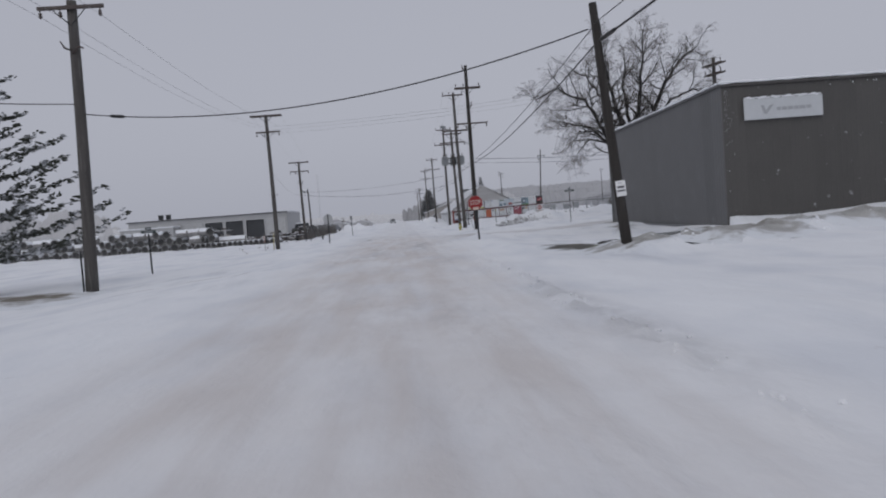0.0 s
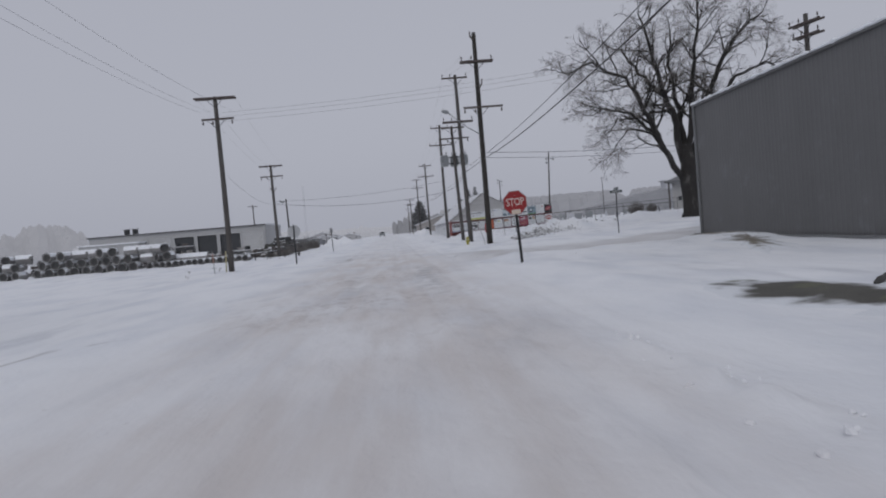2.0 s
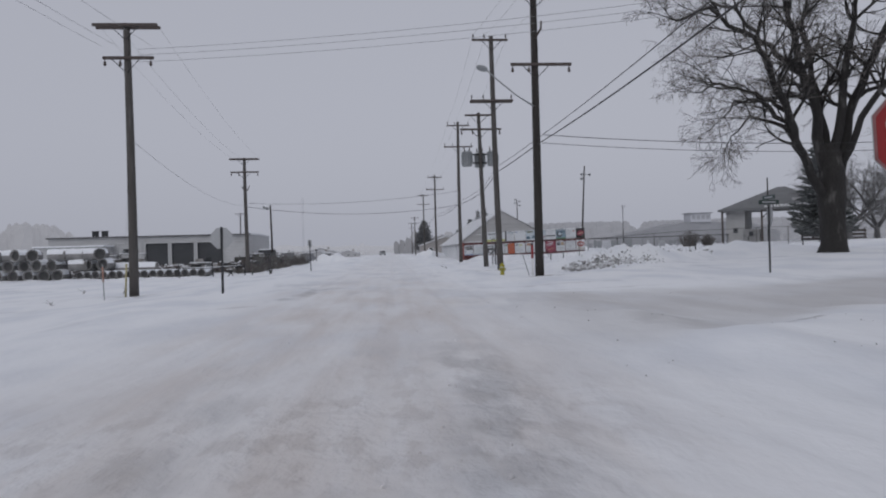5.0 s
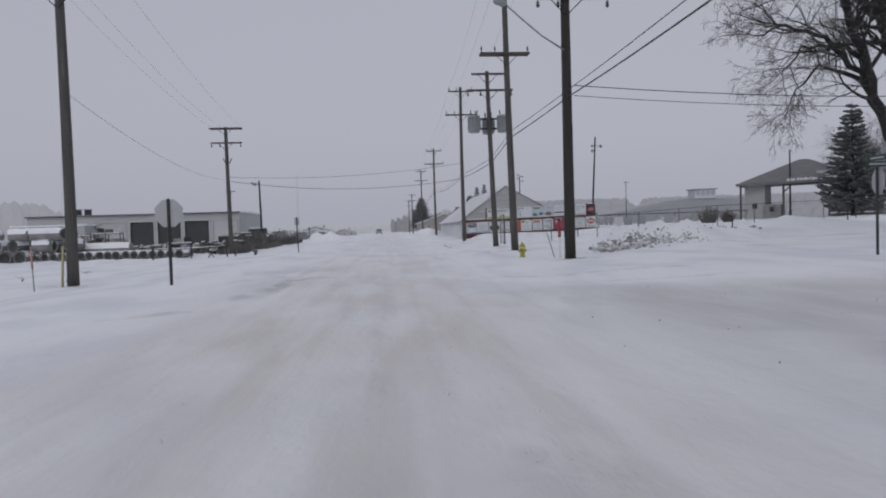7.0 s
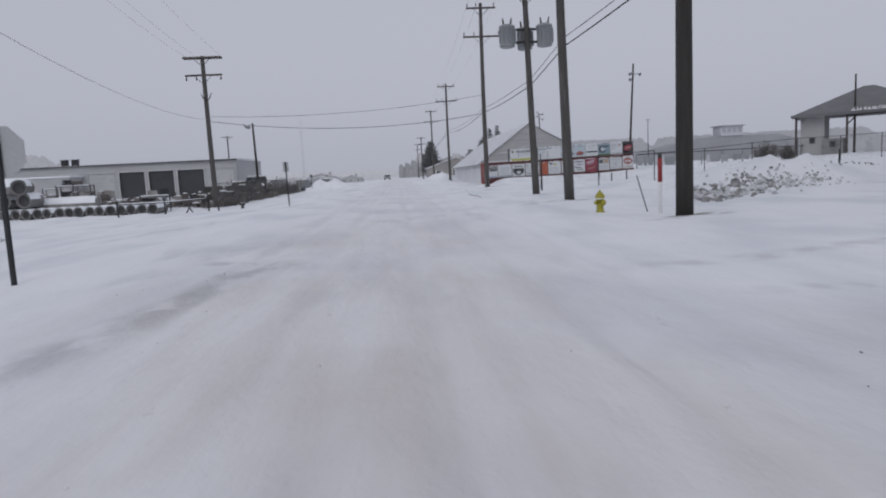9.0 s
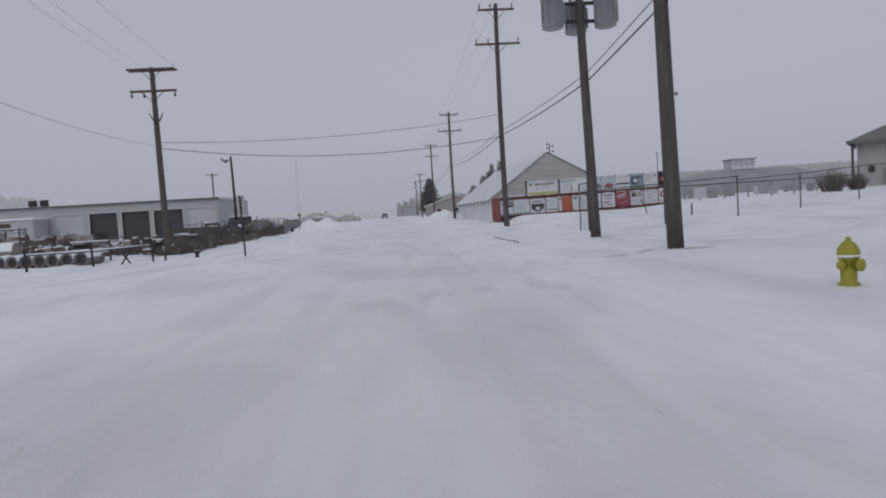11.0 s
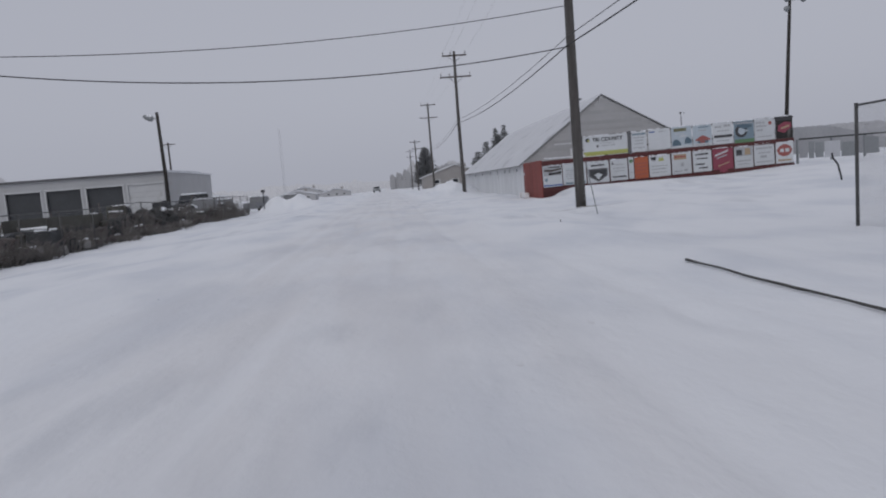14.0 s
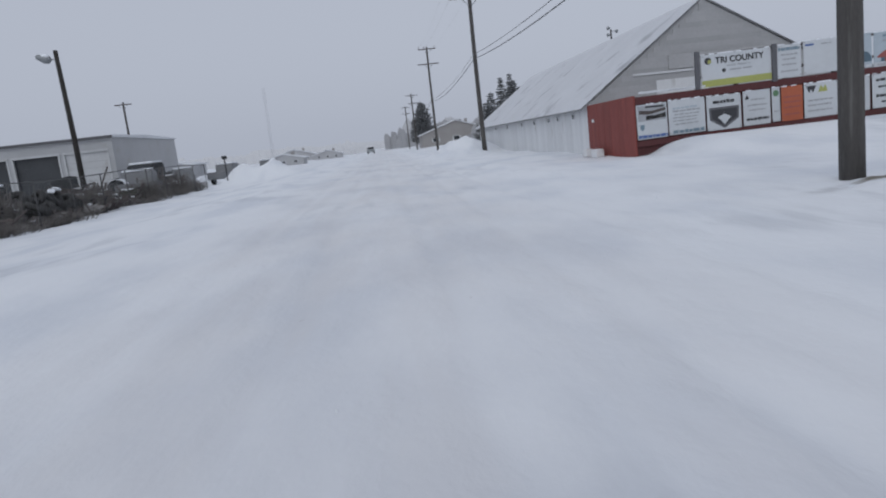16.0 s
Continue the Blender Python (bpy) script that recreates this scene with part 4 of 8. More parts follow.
part("conduit", tube([(-0.35, -0.14, 5.0), (-0.4, -0.16, 5.8), (-0.5, -0.15, 6.6)], 0.015, 6, CABLE), None, R0, "thin cable running up the pole")

# poles of the other side
L0, _ = utility_pole(-11.52, 27.2, 10.35, (0.33, 0), ((10.05, 2.35, 0.05, False, -1),), r0=0.23, r1=0.165, base=-0.35)
part("bracket", tube([(0.28, -0.2, 8.75), (0.56, -0.27, 8.97), (0.72, -0.27, 8.9)], [0.035, 0.05, 0.03], 8, PORCELAIN), None, L0, "switch gear on the pole")
part("bracket", tube([(0.26, -0.2, 8.85), (0.04, -0.25, 8.95), (-0.1, -0.25, 9.2)], [0.03, 0.04, 0.02], 8, PORCELAIN), None, L0, "switch gear on the pole")
part("conduit", tube([(-0.24, -0.1, 0.0), (-0.23, -0.1, 1.5)], 0.035, 8, DARK_STEEL), None, L0, "steel ground guard")
L1, _ = utility_pole(-10.93, 61.27, 11.55, (-0.05, 0), ((11.44, 2.75, 0, True, 0), (10.0, 2.15, 0.1, False, -1)), r0=0.2, r1=0.14, base=-0.25)
guard = part("guy_guard", tube([(-0.34, -0.12, -0.4), (-0.26, -0.1, 1.3)], 0.045, 8, GUY_YELLOW), None, L1, "yellow plastic guy-wire guard")
part("guy_wire", tube([(-0.34, -0.12, 0), (-0.02, 0, 8.6)], 0.003, 4, WIRE), None, L1)
L2, _ = utility_pole(-13.3, 95.0, 10.52, (-0.12, 0), ((10.4, 2.72, 0, True, 0), (9.15, 2.62, 0.05, False, -1)), r0=0.2, r1=0.14, base=-0.42)
for u in (-0.38, 0.38):
    part("bracket", tube([(0, -0.16, 7.7), (u * 0.6, -0.22, 7.95), (u, -0.22, 8.3)], [0.03, 0.045, 0.025], 8, PORCELAIN), None, L2, "switch gear on the pole")
utility_pole(-32.8, 178.8, 10.7, (0, 0), ((10.4, 2.2, 0, False, 0),), r0=0.17, r1=0.12)
utility_pole(36.0, 61.5, 8.6, (0, 0), (), r0=0.17, r1=0.12, label="plain wooden utility pole in the side street")
utility_pole(-34.0, 33.0, 11.0, (0, 0), ((10.6, 2.2, 0, False, 0),), r0=0.18, r1=0.12)
utility_pole(6.75, -18.0, 8.0, (0, 0), (), r0=0.17, r1=0.12, label="plain wooden utility pole beside the street")
utility_pole(-10.5, -20.0, 11.2, (0, 0), ((9.4, 2.3, 0.1, False, 0),), r0=0.19, r1=0.13)
side_pole, _ = utility_pole(25.8, 53.0, 12.3, (0, 0), ((11.75, 2.2, 0, True, 1), (11.0, 1.9, 0.1, True, 1), (9.5, 1.2, -0.3, False, 0)), r0=0.19, r1=0.13)
side_pole.matrix_basis = side_pole.matrix_basis @ pose(0, 0, 0, 0, 0, -76)


# ---- overhead cables ----
def cable(a, b, sag, r, mat, label, splice=None):
    a, b = Vector(a), Vector(b)
    n = 28
    pts = [a.lerp(b, i / n) - Vector((0, 0, 4 * sag * (i / n) * (1 - i / n))) for i in range(n + 1)]
    c = thing("overhead_cable", label, "cable", "overhead cables", at=pose(*a))
    part("strand", tube([p - a for p in pts], r, 6, mat), None, c)
    if splice is not None:
        p, q = pts[splice] - a, pts[splice + 1] - a
        part("splice_case", tube([p, p.lerp(q, 0.15), p.lerp(q, 0.85), q], [r, 0.06, 0.06, r], 10, CABLE), None, c, "thick black splice case")
    return c


BLACK, THIN = "sagging black overhead cable between wooden poles", "thin grey overhead wire strung between poles"
# across the street, near end
cable((6.12, 21.2, 6.6), (-11.3, 27.2, 6.24), 0.95, 0.022, CABLE, BLACK, splice=25)
cable((-11.35, 27.2, 6.6), (-34, 33, 10.6), 0.4, 0.02, CABLE, BLACK)
# along the right-hand poles
R_ATT = ((6.35, 21.1, 6.2, 0.55), (6.95, 60.5, 5.92, 0.25), (6.8, 71.0, 5.92, 0.33), (6.85, 77.6, 5.35, 0.28), (7.1, 97.6, 5.88, 0.3), (7.25, 136, 6.8, 0.3), (7.6, 181.2, 6.8, 0.3), (7.2, 227.9, 6.4, 0.3))
for a, b in zip(R_ATT, R_ATT[1:]):
    lo_a, lo_b = Vector(a[:3]), Vector(b[:3])
    span = (lo_b - lo_a).length
    cable(lo_a, lo_b, 0.0003 * span ** 2, 0.022, CABLE, BLACK)
    cable(lo_a + Vector((0, 0, a[3])), lo_b + Vector((0, 0, b[3])), 0.00026 * span ** 2, 0.013, CABLE, BLACK)
cable((6.4, 21.0, 6.22), (6.6, -18, 6.6), 0.6, 0.03, CABLE, BLACK, splice=0)
cable((6.25, 21.0, 6.7), (6.9, -18, 7.1), 0.6, 0.013, CABLE, BLACK)
# side line by the crossing
cable((7.2, 60.6, 6.35), (36, 61.5, 6.6), 0.6, 0.016, CABLE, BLACK)
cable((7.2, 60.6, 5.98), (36, 61.5, 6.2), 0.6, 0.012, CABLE, BLACK)
# across the street, far end
cable((-13.15, 94.9, 5.85), (7.1, 97.6, 5.82), 0.78, 0.02, CABLE, BLACK)
cable((-13.15, 94.9, 6.2), (7.1, 97.6, 7.25), 0.5, 0.014, CABLE, BLACK)
cable((-10.8, 61.2, 6.4), (-13.15, 94.9, 6.0), 0.8, 0.008, WIRE, THIN)
# conductors
for u in (-1.0, -0.35, 1.1):
    cable((-11.15 + u * 1.0, 27.05, 9.7), (-10.95 + u, 61.1, 10.5), 0.5, 0.006, WIRE, THIN)
    cable((-11.15 + u * 1.0, 27.05, 9.7), (-10.5 + u, -20, 10.2), 0.5, 0.006, WIRE, THIN)
    cable((-10.95 + u * 1.2, 61.1, 11.5), (-13.35 + u * 1.2, 94.9, 10.48), 0.5, 0.005, WIRE, THIN)
for u in (-1.05, -0.3, 1.05):
    cable((6.95 + u, 60.5, 12.98), (6.6 + u, 70.8, 14.25), 0.1, 0.005, WIRE, THIN)
    cable((6.6 + u, 70.8, 14.25), (7.29 + u, 97.6, 14.2), 0.4, 0.005, WIRE, THIN)
    cable((7.29 + u, 97.6, 14.2), (7.4 + u, 135.9, 13.3), 0.6, 0.005, WIRE, THIN)
    cable((7.4 + u, 135.9, 13.3), (7.7 + u, 181.2, 14.2), 0.6, 0.005, WIRE, THIN)
# the high line that crosses over to the far side of the side street
for k, dz in enumerate((0.0, 0.35, 0.65)):
    cable((-10.6, 61.2 + 0.15 * k, 9.85 + dz), (25.8, 53.0, 11.3 + dz), 0.6, 0.007, WIRE, THIN)


# ---- signs and posts near the crossing ----
def octagon(r, depth, y=0.0):
    pts = [(r / math.cos(math.pi / 8) * math.cos(math.pi / 8 + k * math.pi / 4), r / math.cos(math.pi / 8) * math.sin(math.pi / 8 + k * math.pi / 4)) for k in range(8)]
    bm = prism(pts, depth)
    bmesh.ops.translate(bm, verts=bm.verts[:], vec=(0, y, 0))
    return bm


def channel_post(h, mat, parent):
    """A U-shaped steel sign post."""
    prof = [(-0.045, 0.0), (-0.03, -0.012), (-0.018, 0.03), (0.018, 0.03), (0.03, -0.012), (0.045, 0.0), (0.024, 0.042), (-0.024, 0.042)]
    bm = bmesh.new()
    a = [bm.verts.new((x, y, -0.4)) for x, y in prof]
    b = [bm.verts.new((x, y, h)) for x, y in prof]
    for i in range(8):
        bm.faces.new((a[i], a[(i + 1) % 8], b[(i + 1) % 8], b[i]))
    bm.faces.new(b)
    bmesh.ops.recalc_face_normals(bm, faces=bm.faces[:])
    return part("post", bm, mat, parent, "dark steel channel post")


def letters(text, size, mat, parent, at, thick=0.003, bold=0.0):
    cu = bpy.data.curves.new("lettering", "FONT")
    cu.body, cu.size, cu.extrude, cu.align_x, cu.align_y, cu.offset = text, size, thick, "CENTER", "CENTER", bold
    tmp = bpy.data.objects.new("tmp", cu)
    scene.collection.objects.link(tmp)
    bpy.context.view_layer.update()
    me = bpy.data.meshes.new_from_object(tmp.evaluated_get(bpy.context.evaluated_depsgraph_get()))
    bpy.data.objects.remove(tmp)
    me.materials.clear()
    me.materials.append(mat)
    ob = part("lettering", me, None, parent, "white raised letters")
    ob.matrix_basis = at
    return ob


def stop_sign(x, y, base, top, turn, width, label, lean=0.0, post_to_top=False):
    s = thing("stop_sign", label, "stop sign", "stop signs", at=pose(x, y, base, 0, lean, turn))
    r = width / 2
    c = top - base - r
    channel_post((top - base + 0.02) if post_to_top else (top - base - 0.06), DARK_STEEL, s)
    plate = part("plate", octagon(r, 0.006, -0.02), SIGN_BACK, s, "bare aluminium octagonal plate")
    plate.location = (0, 0, c)
    rim = part("border", octagon(r - 0.004, 0.002, -0.023), SIGN_BORDER, s, "grimy worn sign border")
    rim.location = (0, 0, c)
    face = part("face", octagon(r - 0.026, 0.002, -0.0255), SIGN_RED, s, "red octagonal sign face")
    face.location = (0, 0, c)
    t = letters("STOP", 0.345 * width / 0.75, SIGN_CREAM, s, pose(0, -0.028, c + 0.015, 90, 0, 0), 0.0015, 0.003)
    t.scale = (0.7, 0.98, 1)
    for dz in (-0.22, 0.22):
        b = part("bolt", with_mat(lathe([(0.012, 0), (0.012, 0.01), (0.006, 0.014)], 8), STEEL), None, s)
        b.matrix_basis = pose(0, -0.027, c + dz * width / 0.75, 90, 0, 0)
    return s, c


S1, S1c = stop_sign(4.2, 36.0, 0.1, 2.38, 0, 0.75, "red stop sign with cream letters on a slightly leaning post", lean=-2.5)
part("sticker", box((0, -0.03, S1c - 0.29), (0.29, 0.004, 0.14), bevel=0.0015), STICKER, S1, "faded buff sticker under the letters")
stop_sign(-5.68, 55.5, -0.08, 2.29, 180, 0.75, "stop sign seen from its bare metal back", post_to_top=True)
stop_sign(13.88, 54.2, 0.28, 2.6, 75, 0.75, "stop sign on a dark post with street blades above", post_to_top=True)


def blades(x, y, z, label, base=None):
    b = thing("street_name_sign", label, "street sign", "street name signs", at=pose(x, y, z if base is None else base))
    zz = 0 if base is None else z - base
    if base is not None:
        channel_post(zz - 0.02, DARK_STEEL, b)
    for turn, dz in ((0, 0.0), (90, 0.17)):
        o = part("blade", box((0, 0, zz + 0.09 + dz), (0.76, 0.012, 0.15), bevel=0.004), GREEN_BLADE, b, "dark street-name blade")
        o.matrix_basis = pose(0, 0, 0, 0, 0, turn)
        part("lettering", box((0, -0.008, zz + 0.09 + dz), (0.5, 0.004, 0.05)), AD_GREY, o, "unreadable pale lettering bar")
        part("lettering", box((0, 0.008, zz + 0.09 + dz), (0.5, 0.004, 0.05)), AD_GREY, o, "unreadable pale lettering bar")
    return b


blades(13.88, 54.2, 2.62, "two dark crossed street-name blades over a sign")
blades(-13.2, 37.7, 1.72, "two dark crossed street-name blades on a thin post", base=-0.42)

# marker posts along the street
def marker_post(x, y, h, mat, label, name="marker_post", plate=None, lean=(0, 0), r=0.03, base=None):
    z = ground_height(x, y) if base is None else base
    m = thing(name, label, "post", "marker posts", at=pose(x, y, z, lean[0], lean[1], 0))
    part("post", tube([(0, 0, -0.3), (0, 0, h)], r, 10, mat), None, m)
    if plate:
        sx, sz, col, txt = plate
        part("plate", box((0, -0.035, h - sz / 2 + 0.03), (sx, 0.008, sz), bevel=0.003), col, m, txt)
    return m


back_mark = marker_post(-5.66, 80.7, 2.3, DARK_STEEL, "dark steel sign post with its plate seen from behind", lean=(0, -1.5), r=0.035)
part("plate", box((0.0, 0.045, 2.05), (0.3, 0.01, 0.5), bevel=0.003), SIGN_BACK, back_mark, "grey plate seen from behind")
marker_post(6.93, 62.1, 1.4, SIGN_WHITE, "white pipeline marker post with a red top", r=0.05)
top_mark = thing("marker_sleeve", "red sleeve with a black cap on a white marker post", "marker", at=pose(6.93, 62.1, 0.0))
part("sleeve", tube([(0, 0, 0.8), (0, 0, 1.42)], 0.058, 12, MARKER_RED), None, top_mark)
part("cap", tube([(0, 0, 1.42), (0, 0, 1.52)], [0.06, 0.045], 12, HYDRANT_DARK), None, top_mark, "black cap")
marker_post(6.95, 63.05, 1.05, STEEL, "thin leaning steel stake in the snow", lean=(0, -16), r=0.02)
stake = marker_post(-11.85, 60.45, 1.55, CAN_GREY, "thin marker stake with a faded orange top in the snow", lean=(0, -2), r=0.022)
part("sleeve", tube([(0, 0, 0.78), (0, 0, 1.41)], 0.034, 10, MARKER_ORANGE), None, stake, "faded orange sleeve")
marker_post(6.8, 94.3, 1.6, STEEL, "thin leaning steel stake in the snow", lean=(0, -10), r=0.016)
marker_post(4.97, 91.9, 0.07, OLD_STEEL, "short dark stub in the snow", r=0.014)
for px, py, ph in ((13.95, 87.2, 0.55), (15.3, 88.2, 0.6), (21.5, 76.0, 0.9), (26.5, 78.0, 0.9), (32.0, 80.0, 0.9)):
    marker_post(px, py, ph, DARK_STEEL, "short dark post standing in the snow", r=0.04)


def hydrant(x, y, paint_mat, label, scale=1.0, turn=0):
    h = thing("fire_hydrant", label, "fire hydrant", "fire hydrants", at=pose(x, y, ground_height(x, y), 0, 0, turn))
    s = scale
    part("barrel", with_mat(lathe([(0.16 * s, -0.1), (0.16 * s, 0.03 * s), (0.12 * s, 0.06 * s), (0.12 * s, 0.4 * s), (0.15 * s, 0.42 * s), (0.15 * s, 0.47 * s)], 18), paint_mat), None, h)
    part("bonnet", with_mat(lathe([(0.16 * s, 0.47 * s), (0.17 * s, 0.5 * s), (0.15 * s, 0.6 * s), (0.1 * s, 0.68 * s), (0.045 * s, 0.72 * s), (0.035 * s, 0.78 * s)], 18), paint_mat), None, h, "domed bonnet")
    for ang, r, ln in ((0, 0.06, 0.2), (180, 0.06, 0.2), (270, 0.085, 0.22)):
        c = part("nozzle", with_mat(lathe([(r * s, 0), (r * s, ln * s - 0.03), (r * 1.2 * s, ln * s - 0.03), (r * 1.2 * s, ln * s), (0.02, ln * s + 0.03)], 12), paint_mat), None, h)
        c.matrix_basis = pose(0, 0, 0.34 * s, 0, 90, 0) if ang == 0 else (pose(0, 0, 0.34 * s, 0, -90, 0) if ang == 180 else pose(0, 0, 0.34 * s, 90, 0, 0))
    part("snow_ring", with_mat(lathe([(0.17 * s, 0.46 * s), (0.185 * s, 0.49 * s), (0.16 * s, 0.505 * s)], 14), SNOW), None, h, "snow on the flange")
    return h


hydrant(5.67, 63.2, HYDRANT, "yellow fire hydrant standing in snow", 0.78, 20)
hydrant(-10.45, 90.8, HYDRANT_DARK, "dark fire hydrant half buried in snow", 0.8, 10)

bent = thing("bent_stake", "thin bent dark stake leaning in the snow", "post", "marker posts", at=pose(15.6, 95.3, ground_height(15.6, 95.3)))
part("stake", tube([(0.12, 0, -0.2), (0.1, 0, 0.1), (-0.02, 0, 0.55), (-0.2, 0, 0.8), (-0.22, 0, 0.95)], 0.03, 8, DARK_STEEL), None, bent)

lane = marker_post(-11.95, 139.4, 1.62, DARK_STEEL, "dark post with a small box at a fence's end", r=0.05)
part("box_head", box((0, 0, 1.7), (0.36, 0.2, 0.26), bevel=0.04), DARK_STEEL, lane, "small dark box")


# ---- barn and advertising fence ----
def barn():
    xl, xr, yf, yb, eave, peak = 9.3, 20.4, 117.0, 150.5, 2.2, 6.2
    xm, reave = 14.75, 3.05
    b = thing("barn", "long low barn with white side wall and snowy roof", "barn", at=pose(0, 0, 0))
    core = prism([(xl + 0.08, -0.3), (xr - 0.08, -0.3), (xr - 0.08, reave + 0.03), (xm, peak + 0.03), (xl + 0.08, eave + 0.03)], yb - yf - 0.16)
    bmesh.ops.translate(core, verts=core.verts[:], vec=(0, yf + 0.08, 0))
    part("wall", core, OLD_WHITE, b, "weathered white wall")
    # side boards towards the street
    board = box((0, 0, 0), (0.05, 0.3985, eave + 0.05))
    me = mesh_of("wall_board", board, OLD_WHITE)
    n = int((yb - yf) / 0.4)
    for i in range(n):
        o = part("wall_board", me, None, b)
        o.location = (xl + 0.035 + 0.004 * math.sin(i * 5.3), yf + 0.2 + 0.4 * i, (eave + 0.05) / 2 - 0.03)
    # lap siding of the gable, on a grey backing
    back = prism([(xl + 0.06, -0.2), (xr - 0.06, -0.2), (xr - 0.06, reave + 0.035), (xm, peak + 0.035), (xl + 0.06, eave + 0.035)], 0.03)
    bmesh.ops.translate(back, verts=back.verts[:], vec=(0, yf + 0.048, 0))
    part("gable_backing", back, GABLE_GREY, b)
    z = 0.1
    while z < peak - 0.25:
        lo = xl if z < eave else xm - (xm - xl) * (peak - z - 0.34) / (peak - eave)
        hi = xr if z < reave else xm + (xr - xm) * (peak - z - 0.34) / (peak - reave)
        part("lap_board", box(((lo + hi) / 2, yf + 0.03, z + 0.11), (hi - lo, 0.045, 0.235), rot=Euler((radians(4), 0, 0)).to_matrix()), GABLE_GREY, b)
        z += 0.225
    part("trim_board", box((xm, yf - 0.03, eave + 1.05), (6.7, 0.04, 0.1)), OLD_WHITE, b, "pale trim board across the gable")
    part("patch_board", box((xm - 1.1, yf - 0.035, eave + 0.35), (2.4, 0.03, 0.75), bevel=0.01), OLD_WHITE, b, "pale boarded-over gable panel")
    part("patch_board", box((xm + 0.6, yf - 0.035, eave + 1.45), (4.6, 0.03, 0.62), bevel=0.01), GABLE_GREY, b, "grey boarded-over gable panel")
    # roof slabs with snow
    for s in (-1, 1):
        over = 0.38
        run, low = (xm - xl, eave) if s < 0 else (xr - xm, reave)
        ex, ez = xm + s * (run + over), low - over * (peak - low) / run
        bm = prism([(xm, peak + 0.05), (ex, ez + 0.05), (ex, ez + 0.1), (xm, peak + 0.11)], yb - yf + 0.45)
        bmesh.ops.translate(bm, verts=bm.verts[:], vec=(0, yf - 0.03, 0))
        roof = part("roof", bm, ROOF_EDGE, b, "pitched roof slab with a dark edge")
        bm = bmesh.new()
        nu, nv = 14, 60
        g = []
        for i in range(nu + 1):
            row = []
            for j in range(nv + 1):
                u, v = i / nu, j / nv
                x, zz = xm + (ex - xm) * u, peak + 0.11 + (ez - peak - 0.01) * u
                y = yf - 0.06 + (yb - yf + 0.34) * v
                rim = min(i, nu - i, j, nv - j)
                row.append(bm.verts.new((x, y, zz + 0.015 + (0.035 + 0.02 * noise.noise((x * 0.6, y * 0.3, 1)) if rim else 0))))
            g.append(row)
        for i in range(nu):
            for j in range(nv):
                bm.faces.new((g[i][j], g[i + 1][j], g[i + 1][j + 1], g[i][j + 1]))
        bmesh.ops.recalc_face_normals(bm, faces=bm.faces[:])
        part("snow_layer", bm, ROOF_SNOW, roof, "thin even snow over roof sheets", smooth=True)
    for i, y in enumerate((119.4, 122.2, 124.1, 127.6, 131.2, 136.2, 141.2, 146.2)):
        w = part("window", box((xl - 0.005, y, 1.78), (0.06, 0.34, 0.3), bevel=0.01), OLD_WHITE, b, "small square high window")
        part("pane", box((xl - 0.04, y, 1.78), (0.015, 0.26, 0.22)), GLASS_DARK, w, "dark glass pane")
    return b


barn()


def red_wall():
    """The red boarded return between barn and fence."""
    w = thing("boarded_wall", "red-painted plank wall joining a barn and a fence", "wall", at=pose(9.02, 110.95, 0, 0, 0, 0))
    ln = 6.1
    me = mesh_of("plank", box((0, 0, 1.1), (0.05, 0.301, 2.2)), BARN_RED)
    for i in range(20):
        o = part("plank", me, None, w)
        o.location = (0.25 * i / 20 + 0.01 * math.sin(i * 4.1), 0.15 + 0.305 * i, -0.05)
    part("rail", box((0.36, ln / 2, 0.6), (0.08, ln, 0.12)), WOOD_BEAM, w)
    part("rail", box((0.36, ln / 2, 1.7), (0.08, ln, 0.12)), WOOD_BEAM, w)
    part("hasp", box((-0.04, 4.6, 1.45), (0.03, 0.2, 0.12)), OLD_WHITE, w, "small pale plate")
    for i, (y, s) in enumerate(((4.9, 0.5), (3.6, 0.7))):
        blk = box((-0.25, y, 0.13), (0.35, s, 0.34), bevel=0.05)
        solo("concrete_block", blk, WHITE_PAINT, "white block at the foot of a red wall", "block", "white blocks", at=pose(9.0, 110.9, 0))


red_wall()

FENCE_SLOPE = 0.0


def on_fence(x):
    return 110.9 + (x - 9.1) * FENCE_SLOPE


FENCE_TURN = math.degrees(math.atan(FENCE_SLOPE))


def ad_fence():
    f = thing("billboard_fence", "dark red timber frame carrying rows of advertising boards", "fence", at=pose(9.05, on_fence(9.05), 0, 0, 0, FENCE_TURN))
    ln = 15.05
    for k, (z, h) in enumerate(((0.61, 0.2), (2.09, 0.26), (2.62, 0.1), (3.4, 0.1))):
        start = 0.0 if k < 2 else 2.3
        part("beam", box(((ln + start) / 2, 0.05 if k < 2 else 0.086, z), (ln - start, 0.08, h), rot=Euler((0, -radians((1.3, 1.0, 0.8, 1.35)[k]), 0)).to_matrix(), bevel=0.01), DULL_RED if k < 2 else WOOD_BEAM, f)
    for i in range(9):
        tall = 3.2 if i > 1 else 2.0
        part("post", box((0.1 + i * 1.86, 0.2, tall / 2 - 0.1 + 0.02 * i), (0.14, 0.14, tall + 0.2), bevel=0.01), WOOD_BEAM, f)
    part("backing", box((ln / 2, 0.14, 1.0), (ln, 0.03, 2.2), rot=Euler((0, -radians(1.35), 0)).to_matrix()), DULL_RED, f, "red backing boards")
    bm = bmesh.new()
    for i in range(40):
        x = 0.2 + i * 0.06
        box((x, 0.05, 2.22 + 0.01 * math.sin(i * 2.3)), (0.08, 0.12, 0.06 + 0.02 * math.sin(i * 1.7)), bm)
    part("snow_cap", bm, SNOW, f, "snow lying on the beam")
    return f


ad_fence()


